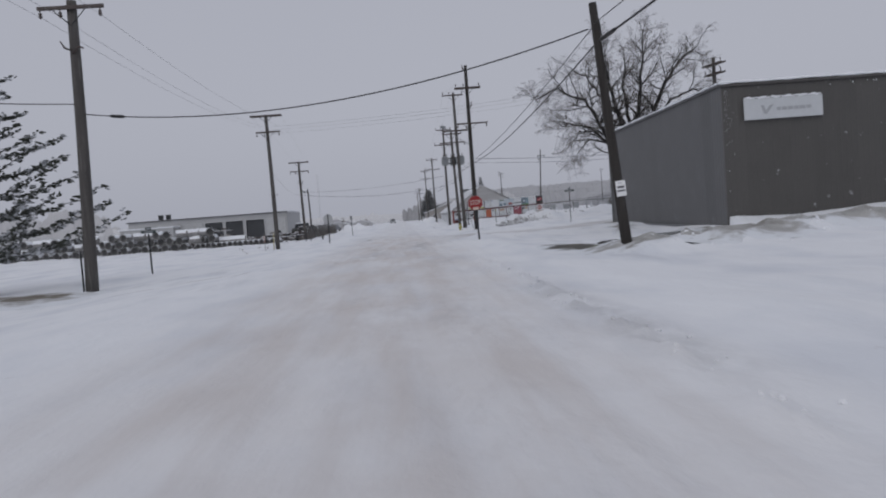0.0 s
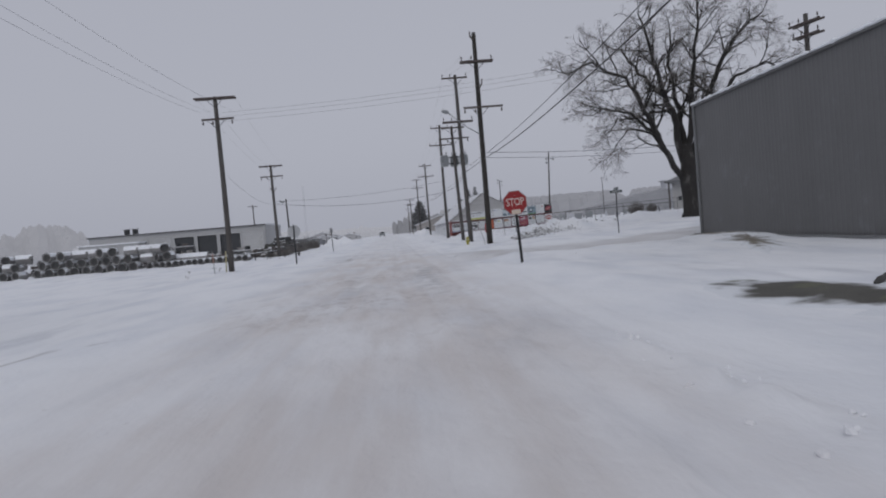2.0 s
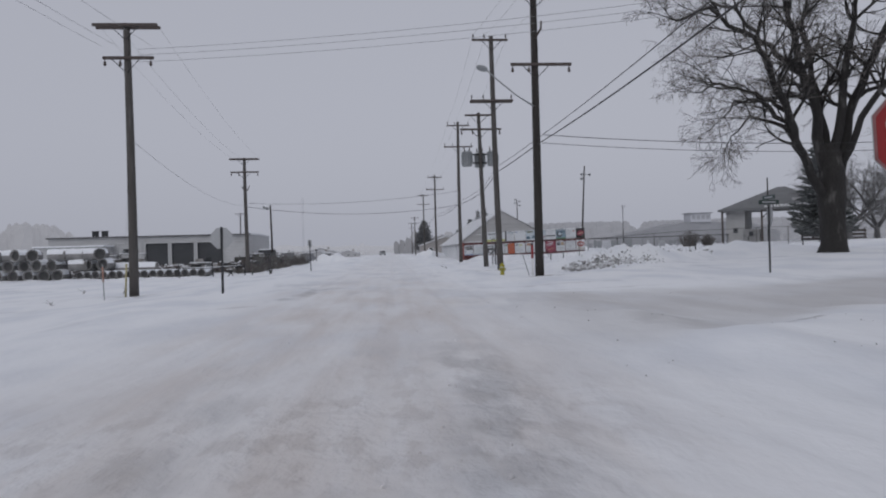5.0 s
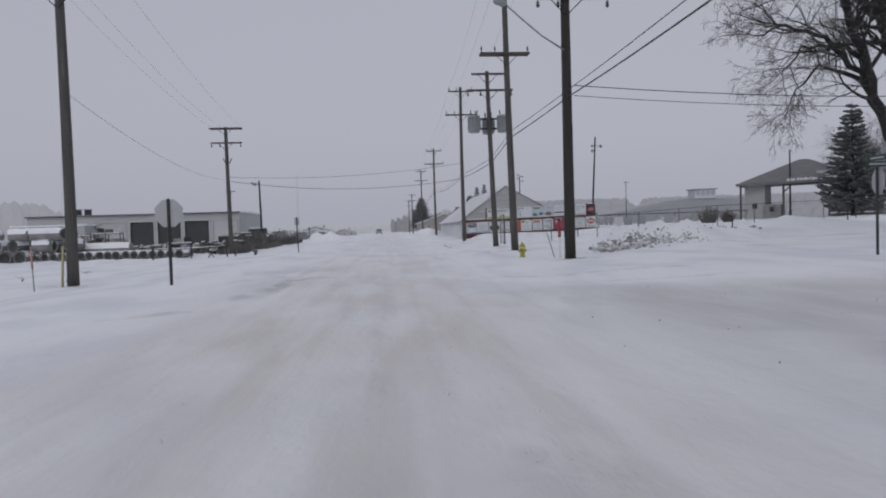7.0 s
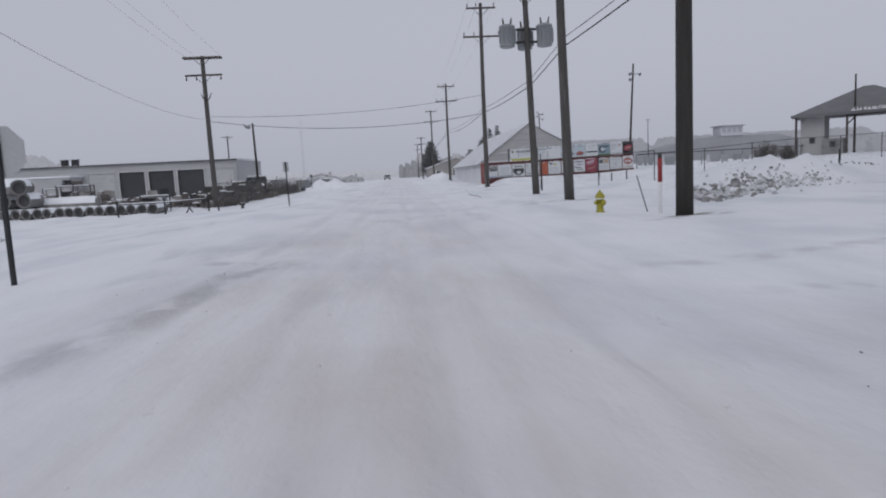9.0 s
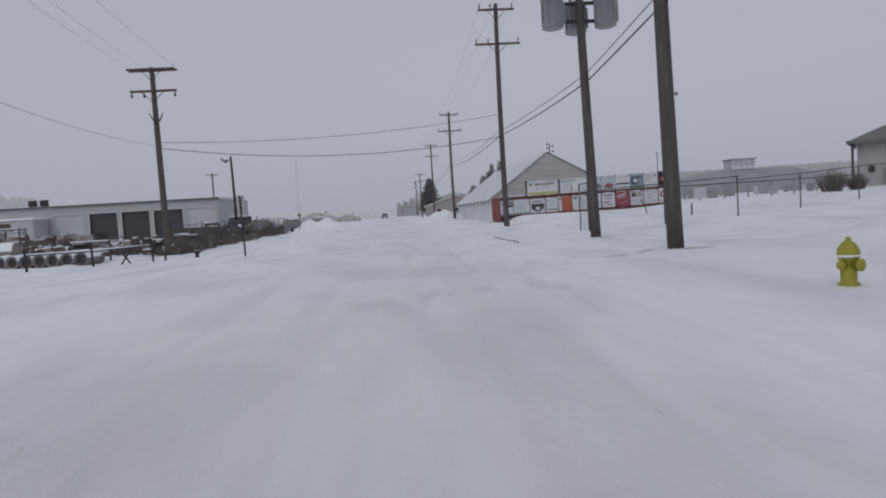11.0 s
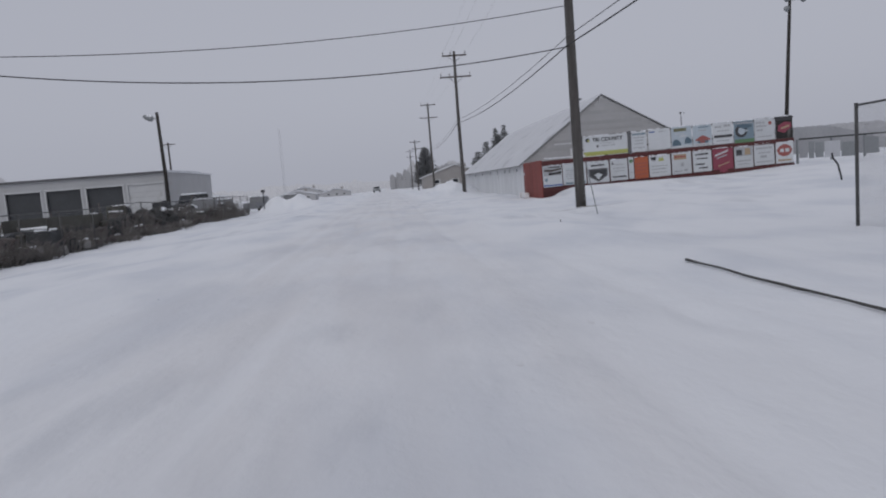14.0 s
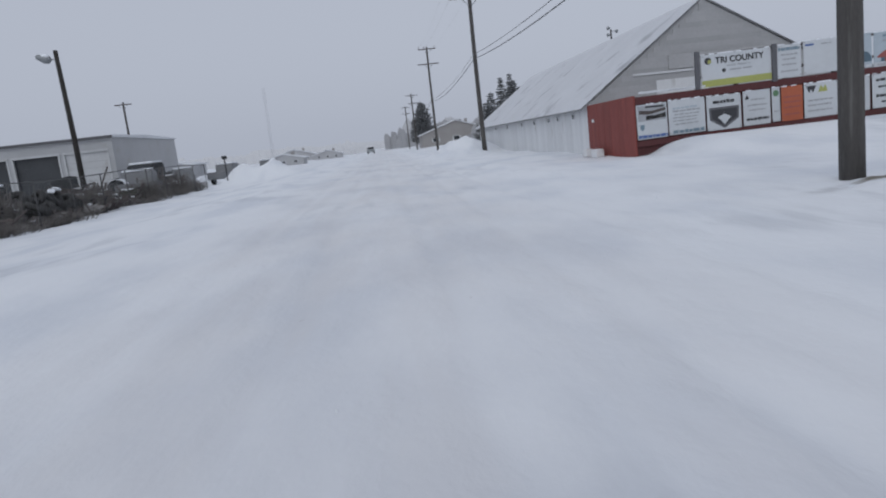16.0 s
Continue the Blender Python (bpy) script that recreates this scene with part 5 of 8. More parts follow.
def bars(rows, mat):
    """Lettering bars: rows of (u0, u1, v, height) in parts of the board."""
    return [(u0, v - h / 2, u1, v + h / 2, mat) for u0, u1, v, h in rows]


BOARD_RNG = random.Random(21)


def text_line(u0, u1, v0, v1, w, h, depth):
    """A line of unreadable print: a run of word-long bars."""
    rng = BOARD_RNG
    bm = bmesh.new()
    u = u0
    while u < u1 - 0.02:
        n = min(rng.uniform(0.06, 0.2), u1 - u)
        tall = (v1 - v0) * rng.uniform(0.75, 1.0)
        box(((u + n / 2) * w, depth, (v0 + tall / 2) * h), (n * w, 0.006, tall * h), bm)
        u += n + 0.025
    return bm


def billboard(x0, x1, z0, z1, bg, shapes=(), label="white advertising board with rows of unreadable text", tilt=1.2):
    """A flat advertising board on the fence; shapes are (u0, v0, u1, v1, material) or ('disc', u, v, r, material) in parts of its size."""
    w, h = (x1 - x0) / math.cos(radians(FENCE_TURN)) - 0.03, z1 - z0 - 0.02
    rng = BOARD_RNG
    b = thing("billboard", label, "billboard", "advertising boards", at=pose(x0 + 0.025, on_fence(x0) + 0.03 + rng.uniform(-0.01, 0.01), z0 + 0.015 + rng.uniform(-0.025, 0.025), rng.uniform(-0.6, 0.8), -tilt + rng.uniform(-0.5, 0.5), FENCE_TURN))
    part("panel", box((w / 2, 0, h / 2), (w, 0.03, h), bevel=0.006), bg, b)
    for u in (0.03, 0.97):
        for v in (0.05, 0.95):
            part("screw", box((u * w, -0.017, v * h), (0.03, 0.008, 0.03)), STEEL, b)
    for i, s in enumerate(shapes):
        if s[0] == "disc":
            _, u, v, r, m = s
            me = with_mat(lathe([(r * h, 0), (r * h, 0.008), (r * h * 0.96, 0.01)], 24), m, False)
            o = part("emblem", me, None, b)
            o.matrix_basis = pose(u * w, -0.014 - 0.002 * i, v * h, 90, 0, 0)
        elif s[0] == "poly":
            bm = prism([(u * w, v * h) for u, v in s[1]], -0.008)
            bmesh.ops.translate(bm, verts=bm.verts[:], vec=(0, -0.014 - 0.002 * i, 0))
            part("emblem", bm, s[2], b)
        else:
            u0, v0, u1, v1, m = s
            depth = -0.019 - 0.0025 * i
            if v1 - v0 < 0.11 and u1 - u0 > 0.25:
                tagged(part("text_line", text_line(u0, u1, v0, v1, w, h, depth), m, b), kind="stuff")
            else:
                part("print_bar", box(((u0 + u1) / 2 * w, depth, (v0 + v1) / 2 * h), ((u1 - u0) * w, 0.008, (v1 - v0) * h)), m, b)
    cap = bmesh.new()
    k = 0.0
    while k < w - 0.05:
        n = rng.uniform(0.06, 0.2)
        if rng.random() < 0.55:
            box((min(w - n / 2, k + n / 2), -0.004, h + 0.012), (n, 0.04, rng.uniform(0.015, 0.05)), cap)
        k += n
    if cap.verts:
        tagged(part("snow_cap", cap, SNOW, b, "snow caught on the top edge"), kind="stuff")
    else:
        cap.free()
    return b


TXT = [(0.14, 0.8, 0.84, 0.08), (0.12, 0.86, 0.68, 0.05), (0.16, 0.84, 0.58, 0.035), (0.12, 0.8, 0.49, 0.035), (0.12, 0.74, 0.4, 0.035), (0.16, 0.8, 0.3, 0.035)]
z_lo = lambda x: (0.55 + (x - 9.2) * 0.0225, 1.78 + (x - 9.2) * 0.025)  # noqa: E731
z_up = lambda x: (2.14 + (x - 9.2) * 0.0102, 3.22 + (x - 9.2) * 0.026)  # noqa: E731
LOW = (
    (9.06, 10.2, AD_WHITE, [(0.04, 0.52, 0.96, 0.96, AD_GREY), ("poly", [(0.3, 0.55), (0.96, 0.58), (0.96, 0.72), (0.6, 0.66), (0.3, 0.68)], BARK), ("poly", [(0.08, 0.74), (0.4, 0.7), (0.96, 0.78), (0.96, 0.86), (0.5, 0.8), (0.08, 0.84)], WOOD_BEAM), ("poly", [(0.3, 0.9), (0.9, 0.88), (0.9, 0.94), (0.3, 0.95)], AD_BLACK), (0.02, 0.03, 0.98, 0.13, AD_BLUE), ("poly", [(0.08, 0.42), (0.1, 0.3), (0.16, 0.24), (0.22, 0.3), (0.24, 0.42)], AD_STEEL)], "white board with a dark photograph and blue strip"),
    (10.22, 11.6, AD_WHITE, bars(TXT[1:], AD_GREY) + [(0.1, 0.04, 0.95, 0.13, AD_STEEL), (0.12, 0.74, 0.8, 0.79, AD_SKY)], "white advertising board with rows of unreadable text"),
    (11.64, 12.95, AD_WHITE, [("poly", [(0.06, 0.66), (0.94, 0.66), (0.92, 0.3), (0.5, 0.04), (0.08, 0.3)], SIGN_DARK), ("poly", [(0.12, 0.6), (0.88, 0.6), (0.86, 0.34), (0.5, 0.1), (0.14, 0.34)], AD_BLACK), ("poly", [(0.3, 0.36), (0.5, 0.46), (0.7, 0.36), (0.62, 0.28), (0.5, 0.14), (0.4, 0.28)], AD_WHITE)] + bars([(0.18, 0.8, 0.82, 0.1)], AD_BLACK), "white board with a dark shield emblem"),
    (13.0, 14.05, AD_WHITE, bars([(0.3, 0.8, 0.74, 0.05), (0.15, 0.85, 0.58, 0.05), (0.2, 0.8, 0.44, 0.04)], AD_GREY) + [("poly", [(0.06, 0.76), (0.14, 0.9), (0.22, 0.76)], AD_BLACK), (0.1, 0.14, 0.92, 0.22, AD_BLACK)], "white advertising board with rows of unreadable text"),
    (14.09, 14.42, AD_WHITE, [("disc", 0.5, 0.82, 0.09, AD_GREEN)] + bars([(0.2, 0.8, 0.3, 0.04)], AD_GREY), "narrow white board with a green dot"),
    (14.44, 15.28, AD_ORANGE, bars([(0.1, 0.9, 0.7, 0.05), (0.1, 0.9, 0.55, 0.05), (0.1, 0.9, 0.4, 0.05), (0.1, 0.85, 0.2, 0.05)], AD_RED), "orange advertising board with unreadable rows"),
    (15.31, 16.6, AD_WHITE, [("poly", [(0.06, 0.92), (0.14, 0.72), (0.2, 0.82), (0.26, 0.72), (0.36, 0.92)], AD_BLACK), ("poly", [(0.42, 0.72), (0.5, 0.92), (0.56, 0.82), (0.64, 0.92), (0.7, 0.72)], AD_LIME)] + bars([(0.1, 0.85, 0.5, 0.05), (0.1, 0.8, 0.36, 0.05), (0.1, 0.85, 0.2, 0.04)], AD_GREY), "white board with black and lime zigzag emblem"),
    (16.66, 17.85, AD_WHITE, [(0.1, 0.68, 0.75, 0.92, AD_TAN), (0.12, 0.76, 0.72, 0.86, AD_RED), (0.45, 0.35, 0.6, 0.52, AD_GREY), (0.1, 0.1, 0.5, 0.18, AD_GREY), (0.6, 0.12, 0.8, 0.22, AD_GREY)], "white board with a small red heading"),
    (17.93, 19.08, AD_WHITE, bars([(0.12, 0.85, 0.82, 0.09), (0.2, 0.8, 0.62, 0.07), (0.12, 0.6, 0.36, 0.09), (0.3, 0.8, 0.18, 0.07)], AD_BLACK), "white board with bold black text bars"),
    (19.12, 20.38, AD_MAROON, [("poly", [(0.1, 0.62), (0.75, 0.82), (0.75, 0.9), (0.1, 0.7)], AD_WHITE), ("poly", [(0.2, 0.5), (0.7, 0.64), (0.7, 0.7), (0.2, 0.56)], AD_GREY), ("poly", [(0.3, -0.08), (0.5, -0.16), (0.7, -0.08), (0.7, 0.0), (0.3, 0.0)], AD_MAROON), ("poly", [(0.25, 0.14), (0.8, 0.3), (0.8, 0.35), (0.25, 0.19)], AD_TAN)], "maroon board with slanted white lettering bars"),
    (20.44, 21.6, AD_WHITE, [(0.05, 0.55, 0.95, 0.97, AD_GREY), (0.1, 0.6, 0.4, 0.85, AD_BLACK), (0.55, 0.6, 0.85, 0.9, AD_TAN)] + bars([(0.1, 0.85, 0.34, 0.08), (0.15, 0.8, 0.18, 0.05)], AD_GREY), "pale board with a faded photograph"),
    (21.64, 22.9, AD_WHITE, bars([(0.1, 0.9, 0.8, 0.1), (0.2, 0.8, 0.58, 0.06), (0.3, 0.6, 0.4, 0.12), (0.1, 0.9, 0.16, 0.06)], AD_GREY), "white advertising board with rows of unreadable text"),
    (22.95, 24.05, AD_WHITE, [("poly", [(0.05, 0.6), (0.18, 0.78), (0.4, 0.88), (0.6, 0.88), (0.82, 0.78), (0.95, 0.6), (0.82, 0.42), (0.6, 0.32), (0.4, 0.32), (0.18, 0.42)], AD_RED), (0.24, 0.52, 0.45, 0.68, AD_WHITE), (0.54, 0.52, 0.76, 0.68, AD_WHITE), (0.12, 0.1, 0.88, 0.2, AD_TAN)], "white board with a red lens-shaped emblem"),
)
for x0, x1, bg, shapes, text in LOW:
    a, c = z_lo((x0 + x1) / 2)
    billboard(x0, x1, a, c, bg, shapes, text)
HIGH = (
    (11.5, 14.12, AD_WHITE, [(0.0, 0.0, 1.0, 0.2, AD_LIME), ("disc", 0.1, 0.8, 0.11, AD_BLACK), ("disc", 0.12, 0.77, 0.06, AD_LIME), ("disc", 0.32, 0.46, 0.06, AD_BLACK), (0.4, 0.44, 0.72, 0.49, AD_GREY), (0.36, 0.58, 0.7, 0.61, AD_GREY)], "large white board with a lime strip and heading bars"),
    (14.3, 15.24, AD_WHITE, [(0.06, 0.82, 0.94, 0.92, AD_STEEL)] + bars([(0.16, 0.84, 0.7, 0.05), (0.2, 0.8, 0.56, 0.05), (0.2, 0.8, 0.4, 0.05), (0.15, 0.86, 0.2, 0.05)], AD_GREY), "narrow white board framed in blue"),
    (15.32, 16.66, AD_WHITE, [(0.05, 0.84, 0.3, 0.9, AD_BLUE), (0.5, 0.85, 0.8, 0.89, AD_GREY)], "almost blank white advertising board"),
    (16.7, 17.94, AD_SKY, [(0.0, 0.0, 1.0, 0.1, AD_WHITE), ("poly", [(0.02, 0.1), (0.04, 0.28), (0.14, 0.4), (0.28, 0.4), (0.42, 0.28), (0.46, 0.1)], AD_SLATE), ("poly", [(0.62, 0.16), (0.66, 0.38), (0.76, 0.48), (0.88, 0.44), (0.97, 0.3), (0.97, 0.16)], AD_SLATE), ("poly", [(0.3, 0.52), (0.55, 0.6), (0.8, 0.56), (0.6, 0.5)], AD_WHITE), (0.12, 0.78, 0.74, 0.92, AD_OLIVE), (0.2, 0.64, 0.62, 0.69, AD_WHITE)], "pale blue board with two dark rounded shapes"),
    (17.99, 19.14, AD_SKY, [(0.0, 0.0, 1.0, 0.13, AD_WHITE), (0.24, 0.14, 0.8, 0.3, AD_SLATE), ("poly", [(0.1, 0.3), (0.26, 0.4), (0.5, 0.52), (0.72, 0.42), (0.92, 0.32), (0.9, 0.26), (0.12, 0.26)], AD_RED), (0.36, 0.15, 0.6, 0.24, AD_RED), (0.3, 0.86, 0.86, 0.93, AD_STEEL), (0.3, 0.72, 0.7, 0.77, AD_GREY), (0.1, 0.04, 0.86, 0.09, AD_GREY)], "pale blue board with a red-roofed house shape"),
    (19.18, 20.42, AD_WHITE, [(0.05, 0.3, 0.95, 0.42, AD_BLACK)] + bars([(0.1, 0.45, 0.82, 0.1), (0.55, 0.9, 0.84, 0.1), (0.2, 0.8, 0.62, 0.05), (0.15, 0.8, 0.16, 0.05)], AD_GREY), "white board crossed by a black strip"),
    (20.46, 21.68, AD_STEEL, [("disc", 0.36, 0.54, 0.29, AD_BLACK), ("disc", 0.38, 0.54, 0.17, AD_SKY), (0.42, 0.5, 0.74, 0.58, AD_SKY), ("poly", [(0.5, 0.62), (0.9, 0.7), (0.9, 0.8), (0.4, 0.86), (0.1, 0.8)], AD_SLATE), (0.0, 0.0, 1.0, 0.16, AD_GREEN), (0.05, 0.86, 0.95, 0.95, AD_GREY)], "slate-blue board with a ring emblem"),
    (21.72, 22.94, AD_WHITE, [("disc", 0.78, 0.78, 0.08, AD_RED)] + bars([(0.08, 0.5, 0.84, 0.09), (0.08, 0.6, 0.68, 0.09), (0.08, 0.4, 0.5, 0.09), (0.1, 0.85, 0.2, 0.06)], AD_GREY), "white board with a small red star shape"),
    (22.98, 24.05, AD_BLACK, [(0.02, 0.02, 0.98, 0.98, BARK), ("poly", [(0.1, 0.35), (0.5, 0.25), (0.92, 0.5), (0.9, 0.7), (0.5, 0.75), (0.15, 0.6)], AD_MAROON), ("poly", [(0.3, 0.42), (0.8, 0.52), (0.78, 0.6), (0.3, 0.5)], AD_TAN), (0.02, 0.82, 0.98, 0.98, AD_BLACK)], "dark brown board with a dull red shape"),
)
for x0, x1, bg, shapes, text in HIGH:
    a, c = z_up((x0 + x1) / 2)
    billboard(x0, x1, a, c, bg, shapes, text)
heading = thing("board_heading", "black heading letters on a white advertising board", "lettering", at=pose(11.5 + 0.025, on_fence(11.5) - 0.004, z_up(12.8)[0], 0, -1.2, 0))
letters("TRI COUNTY", 0.3, AD_BLACK, heading, pose(1.42, 0, 0.86, 90, 0, 0), 0.004, 0.006)
for x in (11.35, 14.21):
    o = solo("billboard_post", box((0, 0.0, 2.72), (0.17, 0.1, 1.3), bevel=0.01), SIGN_DARK, "dark upright strut between advertising boards", "post", "fence struts", at=pose(x, on_fence(x) - 0.02, 0.05))


# floodlight poles
def flood_pole(x, y, top, lean, label, heads, r=0.12):
    p = thing("floodlight_pole", label, "light pole", "light poles", at=pose(x, y, ground_height(x, y)))
    h = top - ground_height(x, y)
    part("pole", tube([(0, 0, -0.4), (lean * 0.5, 0, h / 2), (lean, 0, h)], [r, r * 0.85, r * 0.65], 12, WOOD_DARK), None, p)
    for u, dz in heads:
        part("bracket", tube([(lean, 0, h + dz), (lean + u, -0.15, h + dz)], 0.03, 6, DARK_STEEL), None, p)
        o = part("lamp_head", with_mat(lathe([(0.05, 0), (0.11, 0.05), (0.16, 0.22), (0.17, 0.24)], 14), CAN_GREY), None, p, "round grey floodlight")
        o.matrix_basis = pose(lean + u, -0.2, h + dz, 110, 0, 0)
    return p


flood_pole(23.75, 111.3, 11.3, 0.6, "leaning wooden pole with four floodlights", ((-0.5, -1.0), (0.5, -1.05), (-0.5, -1.55)))
flood_pole(24.15, 154.6, 10.45, 0.0, "wooden pole with clustered floodlights behind a barn", ((-0.45, -0.5), (0.45, -0.2), (-0.4, 0.15), (0.45, -1.0)))
flood_pole(70.4, 226, 13.6, 0.0, "tall pole with floodlights beyond the field", ((-0.5, -0.3), (0.5, -0.3)))
flood_pole(48.9, 112.9, 9.6, 0.0, "plain dark pole beside a gatehouse", ())
# yard light on the other side
yl = thing("yard_light", "dark wooden pole with a snow-capped yard lamp", "light pole", "light poles", at=pose(-16.6, 126, -0.4))
part("pole", tube([(0, 0, -0.4), (0, 0, 4), (-0.1, 0, 8.7)], [0.16, 0.14, 0.11], 12, WOOD_DARK), None, yl)
part("bracket", tube([(-0.1, 0, 8.2), (-0.5, 0, 8.3)], 0.035, 8, STEEL), None, yl)
o = part("lamp_head", with_mat(lathe([(0.05, 0.0), (0.2, 0.1), (0.24, 0.3), (0.2, 0.5), (0.12, 0.75), (0.03, 0.82)], 14), CAN_GREY), None, yl, "grey flood lamp")
o.matrix_basis = pose(-0.4, 0, 8.2, 0, -70, 0)
o = part("snow_cap", with_mat(lathe([(0.1, 0.0), (0.2, 0.1), (0.22, 0.3), (0.08, 0.62)], 12), SNOW), None, yl, "snow on the lamp")
o.matrix_basis = pose(-0.45, 0, 8.3, 0, -74, 0)


# low stack of old timbers in the snow by the side street
def timber_stack(x, y, turn):
    k = thing("timber_stack", "low stack of dark old timbers under snow", "timber", at=pose(x, y, ground_height(x, y), 0, 0, turn))
    for i in range(3):
        part("timber", box((0.02 * i, -0.2 + 0.2 * i, 0.06), (1.5 - 0.12 * i, 0.17, 0.17), bevel=0.015), WOOD_DARK, k)
    for i in range(2):
        part("timber", box((-0.05, -0.1 + 0.2 * i, 0.225), (1.35, 0.17, 0.16), bevel=0.015), WOOD_DARK, k)
    part("snow_cap", box((-0.05, 0, 0.345), (1.3, 0.36, 0.09), bevel=0.04), SNOW, k, "snow along the top")


timber_stack(23.9, 60.2, 12)


# ---- chain link fences ----
def chain_link(x0, y0, x1, y1, h, spacing, label, mesh_pitch=0.14, top_rail=True, wire_r=0.0035, rail_mat=None):
    ln = math.hypot(x1 - x0, y1 - y0)
    turn = math.degrees(math.atan2(y1 - y0, x1 - x0))
    z = [ground_height(x0 + (x1 - x0) * k / 20, y0 + (y1 - y0) * k / 20) for k in range(21)]
    rail_mat = rail_mat or DARK_STEEL
    f = thing("chain_link_fence", label, "fence", "chain link fences", at=pose(x0, y0, 0, 0, 0, turn))
    zz = lambda u: z[min(20, max(0, int(round(u / ln * 20))))]  # noqa: E731
    n = max(1, round(ln / spacing))
    for i in range(n + 1):
        u = ln * i / n
        part("post", tube([(u, 0, zz(u) - 0.3), (u, 0, zz(u) + h + 0.04)], 0.03, 8, rail_mat), None, f)
    if top_rail:
        part("top_rail", tube([(u, 0, zz(u) + h) for u in [ln * i / n for i in range(n + 1)]], 0.02, 8, rail_mat), None, f)
    runs = []
    k = int((ln + h) / mesh_pitch)
    for i in range(k):
        s = i * mesh_pitch - h
        for d in (1, -1):
            a = (s, 0.0) if d > 0 else (s + h, 0.0)
            c = (s + h, h) if d > 0 else (s, h)
            (ua, va), (uc, vc) = a, c
            if ua < 0:
                va, ua = va + (0 - ua) / (uc - ua) * (vc - va), 0.0
            if uc < 0:
                vc, uc = vc + (0 - uc) / (ua - uc) * (va - vc), 0.0
            if ua > ln:
                va, ua = va + (ua - ln) / (ua - uc) * (vc - va), ln
            if uc > ln:
                vc, uc = vc + (uc - ln) / (uc - ua) * (va - vc), ln
            runs.append(([(ua, 0.004 * d, zz(ua) + va), (uc, 0.004 * d, zz(uc) + vc)], wire_r, 3))
    me = tubes(runs, caps=False)
    me.materials.append(MESH_WIRE)
    part("wire_mesh", me, None, f, "woven grey wire mesh")
    return f


FIELD = "grey chain link fence with a top rail in snow"
chain_link(8.65, 83.9, 15.55, 84.1, 1.78, 3.45, FIELD, 0.16, wire_r=0.0011)
chain_link(8.62, 83.98, 8.52, 84.95, 2.12, 0.98, "narrow wire mesh gate leaf standing open at a fence end", 0.06, wire_r=0.0016, rail_mat=OLD_STEEL)
chain_link(15.55, 84.1, 47.0, 91.5, 1.62, 3.45, FIELD, 0.2, wire_r=0.002, rail_mat=OLD_STEEL)
YARD = "grey chain link yard fence grown through with dry vines"
chain_link(-13.35, 96.2, -13.3, 138.5, 1.85, 3.1, YARD, 0.16, wire_r=0.0016, rail_mat=OLD_STEEL)
# low rail fence before the pipe yard
rf = thing("rail_fence", "low pipe rail fence with snow on its rail", "fence", at=pose(-12.6, 90.5, -0.5, 0, 0, 214))
for u, h in ((0, 1.15), (2.8, 1.05), (5.6, 1.1)):
    part("post", tube([(u, 0, -0.3), (u + 0.04, 0, h)], 0.055, 8, DARK_STEEL), None, rf)
part("rail", tube([(0, 0, 0.86), (2.8, 0, 0.78), (5.6, 0, 0.82)], 0.03, 8, DARK_STEEL), None, rf)
part("rail_snow", tube([(0.1, 0, 0.93), (2.8, 0, 0.85), (5.5, 0, 0.88)], [0.02, 0.045, 0.03], 6, SNOW), None, rf, "snow lying on the rail")
for u in (1.1, 1.55):
    part("brace", tube([(u, 0.1, 0.0), (2.65 - u, 0.1, 0.72)], 0.04, 6, DARK_STEEL), None, rf)
part("post", tube([(-0.5, 0.4, -0.3), (-0.5, 0.4, 0.32)], 0.06, 8, DARK_STEEL), None, rf, "short stub post")


# ---- advertising boards round the far field ----
rng = random.Random(3)
tf = thing("track_fence", "long low fence of faded boards under a dark rail", "fence", at=pose(24.6, 111.2, 0.0, 0, 0, 12.5))
part("rail", tube([(0, 0, 2.22), (21, 0, 2.42)], 0.045, 8, DARK_STEEL), None, tf, "dark top rail")
u = 0.0
while u < 20.5:
    w = rng.choice((0.5, 0.7, 1.0, 1.3))
    if rng.random() < 0.8:
        zb = 0.88 + u * 0.01
        hb = rng.uniform(0.5, 1.05)
        part("board", box((u + w / 2, 0.05, zb + 0.1 + hb / 2 + rng.uniform(0, 0.15)), (w - 0.1, 0.04, hb), bevel=0.01), rng.choice((AD_WHITE, STAND_PALE, AD_GREY, STAND_GREY, CAN_GREY, STAND_PALE)), tf)
    u += w
for i in range(9):
    part("post", box((i * 2.6, 0.15, 1.2 + 0.03 * i), (0.1, 0.1, 2.0)), CAN_GREY, tf)


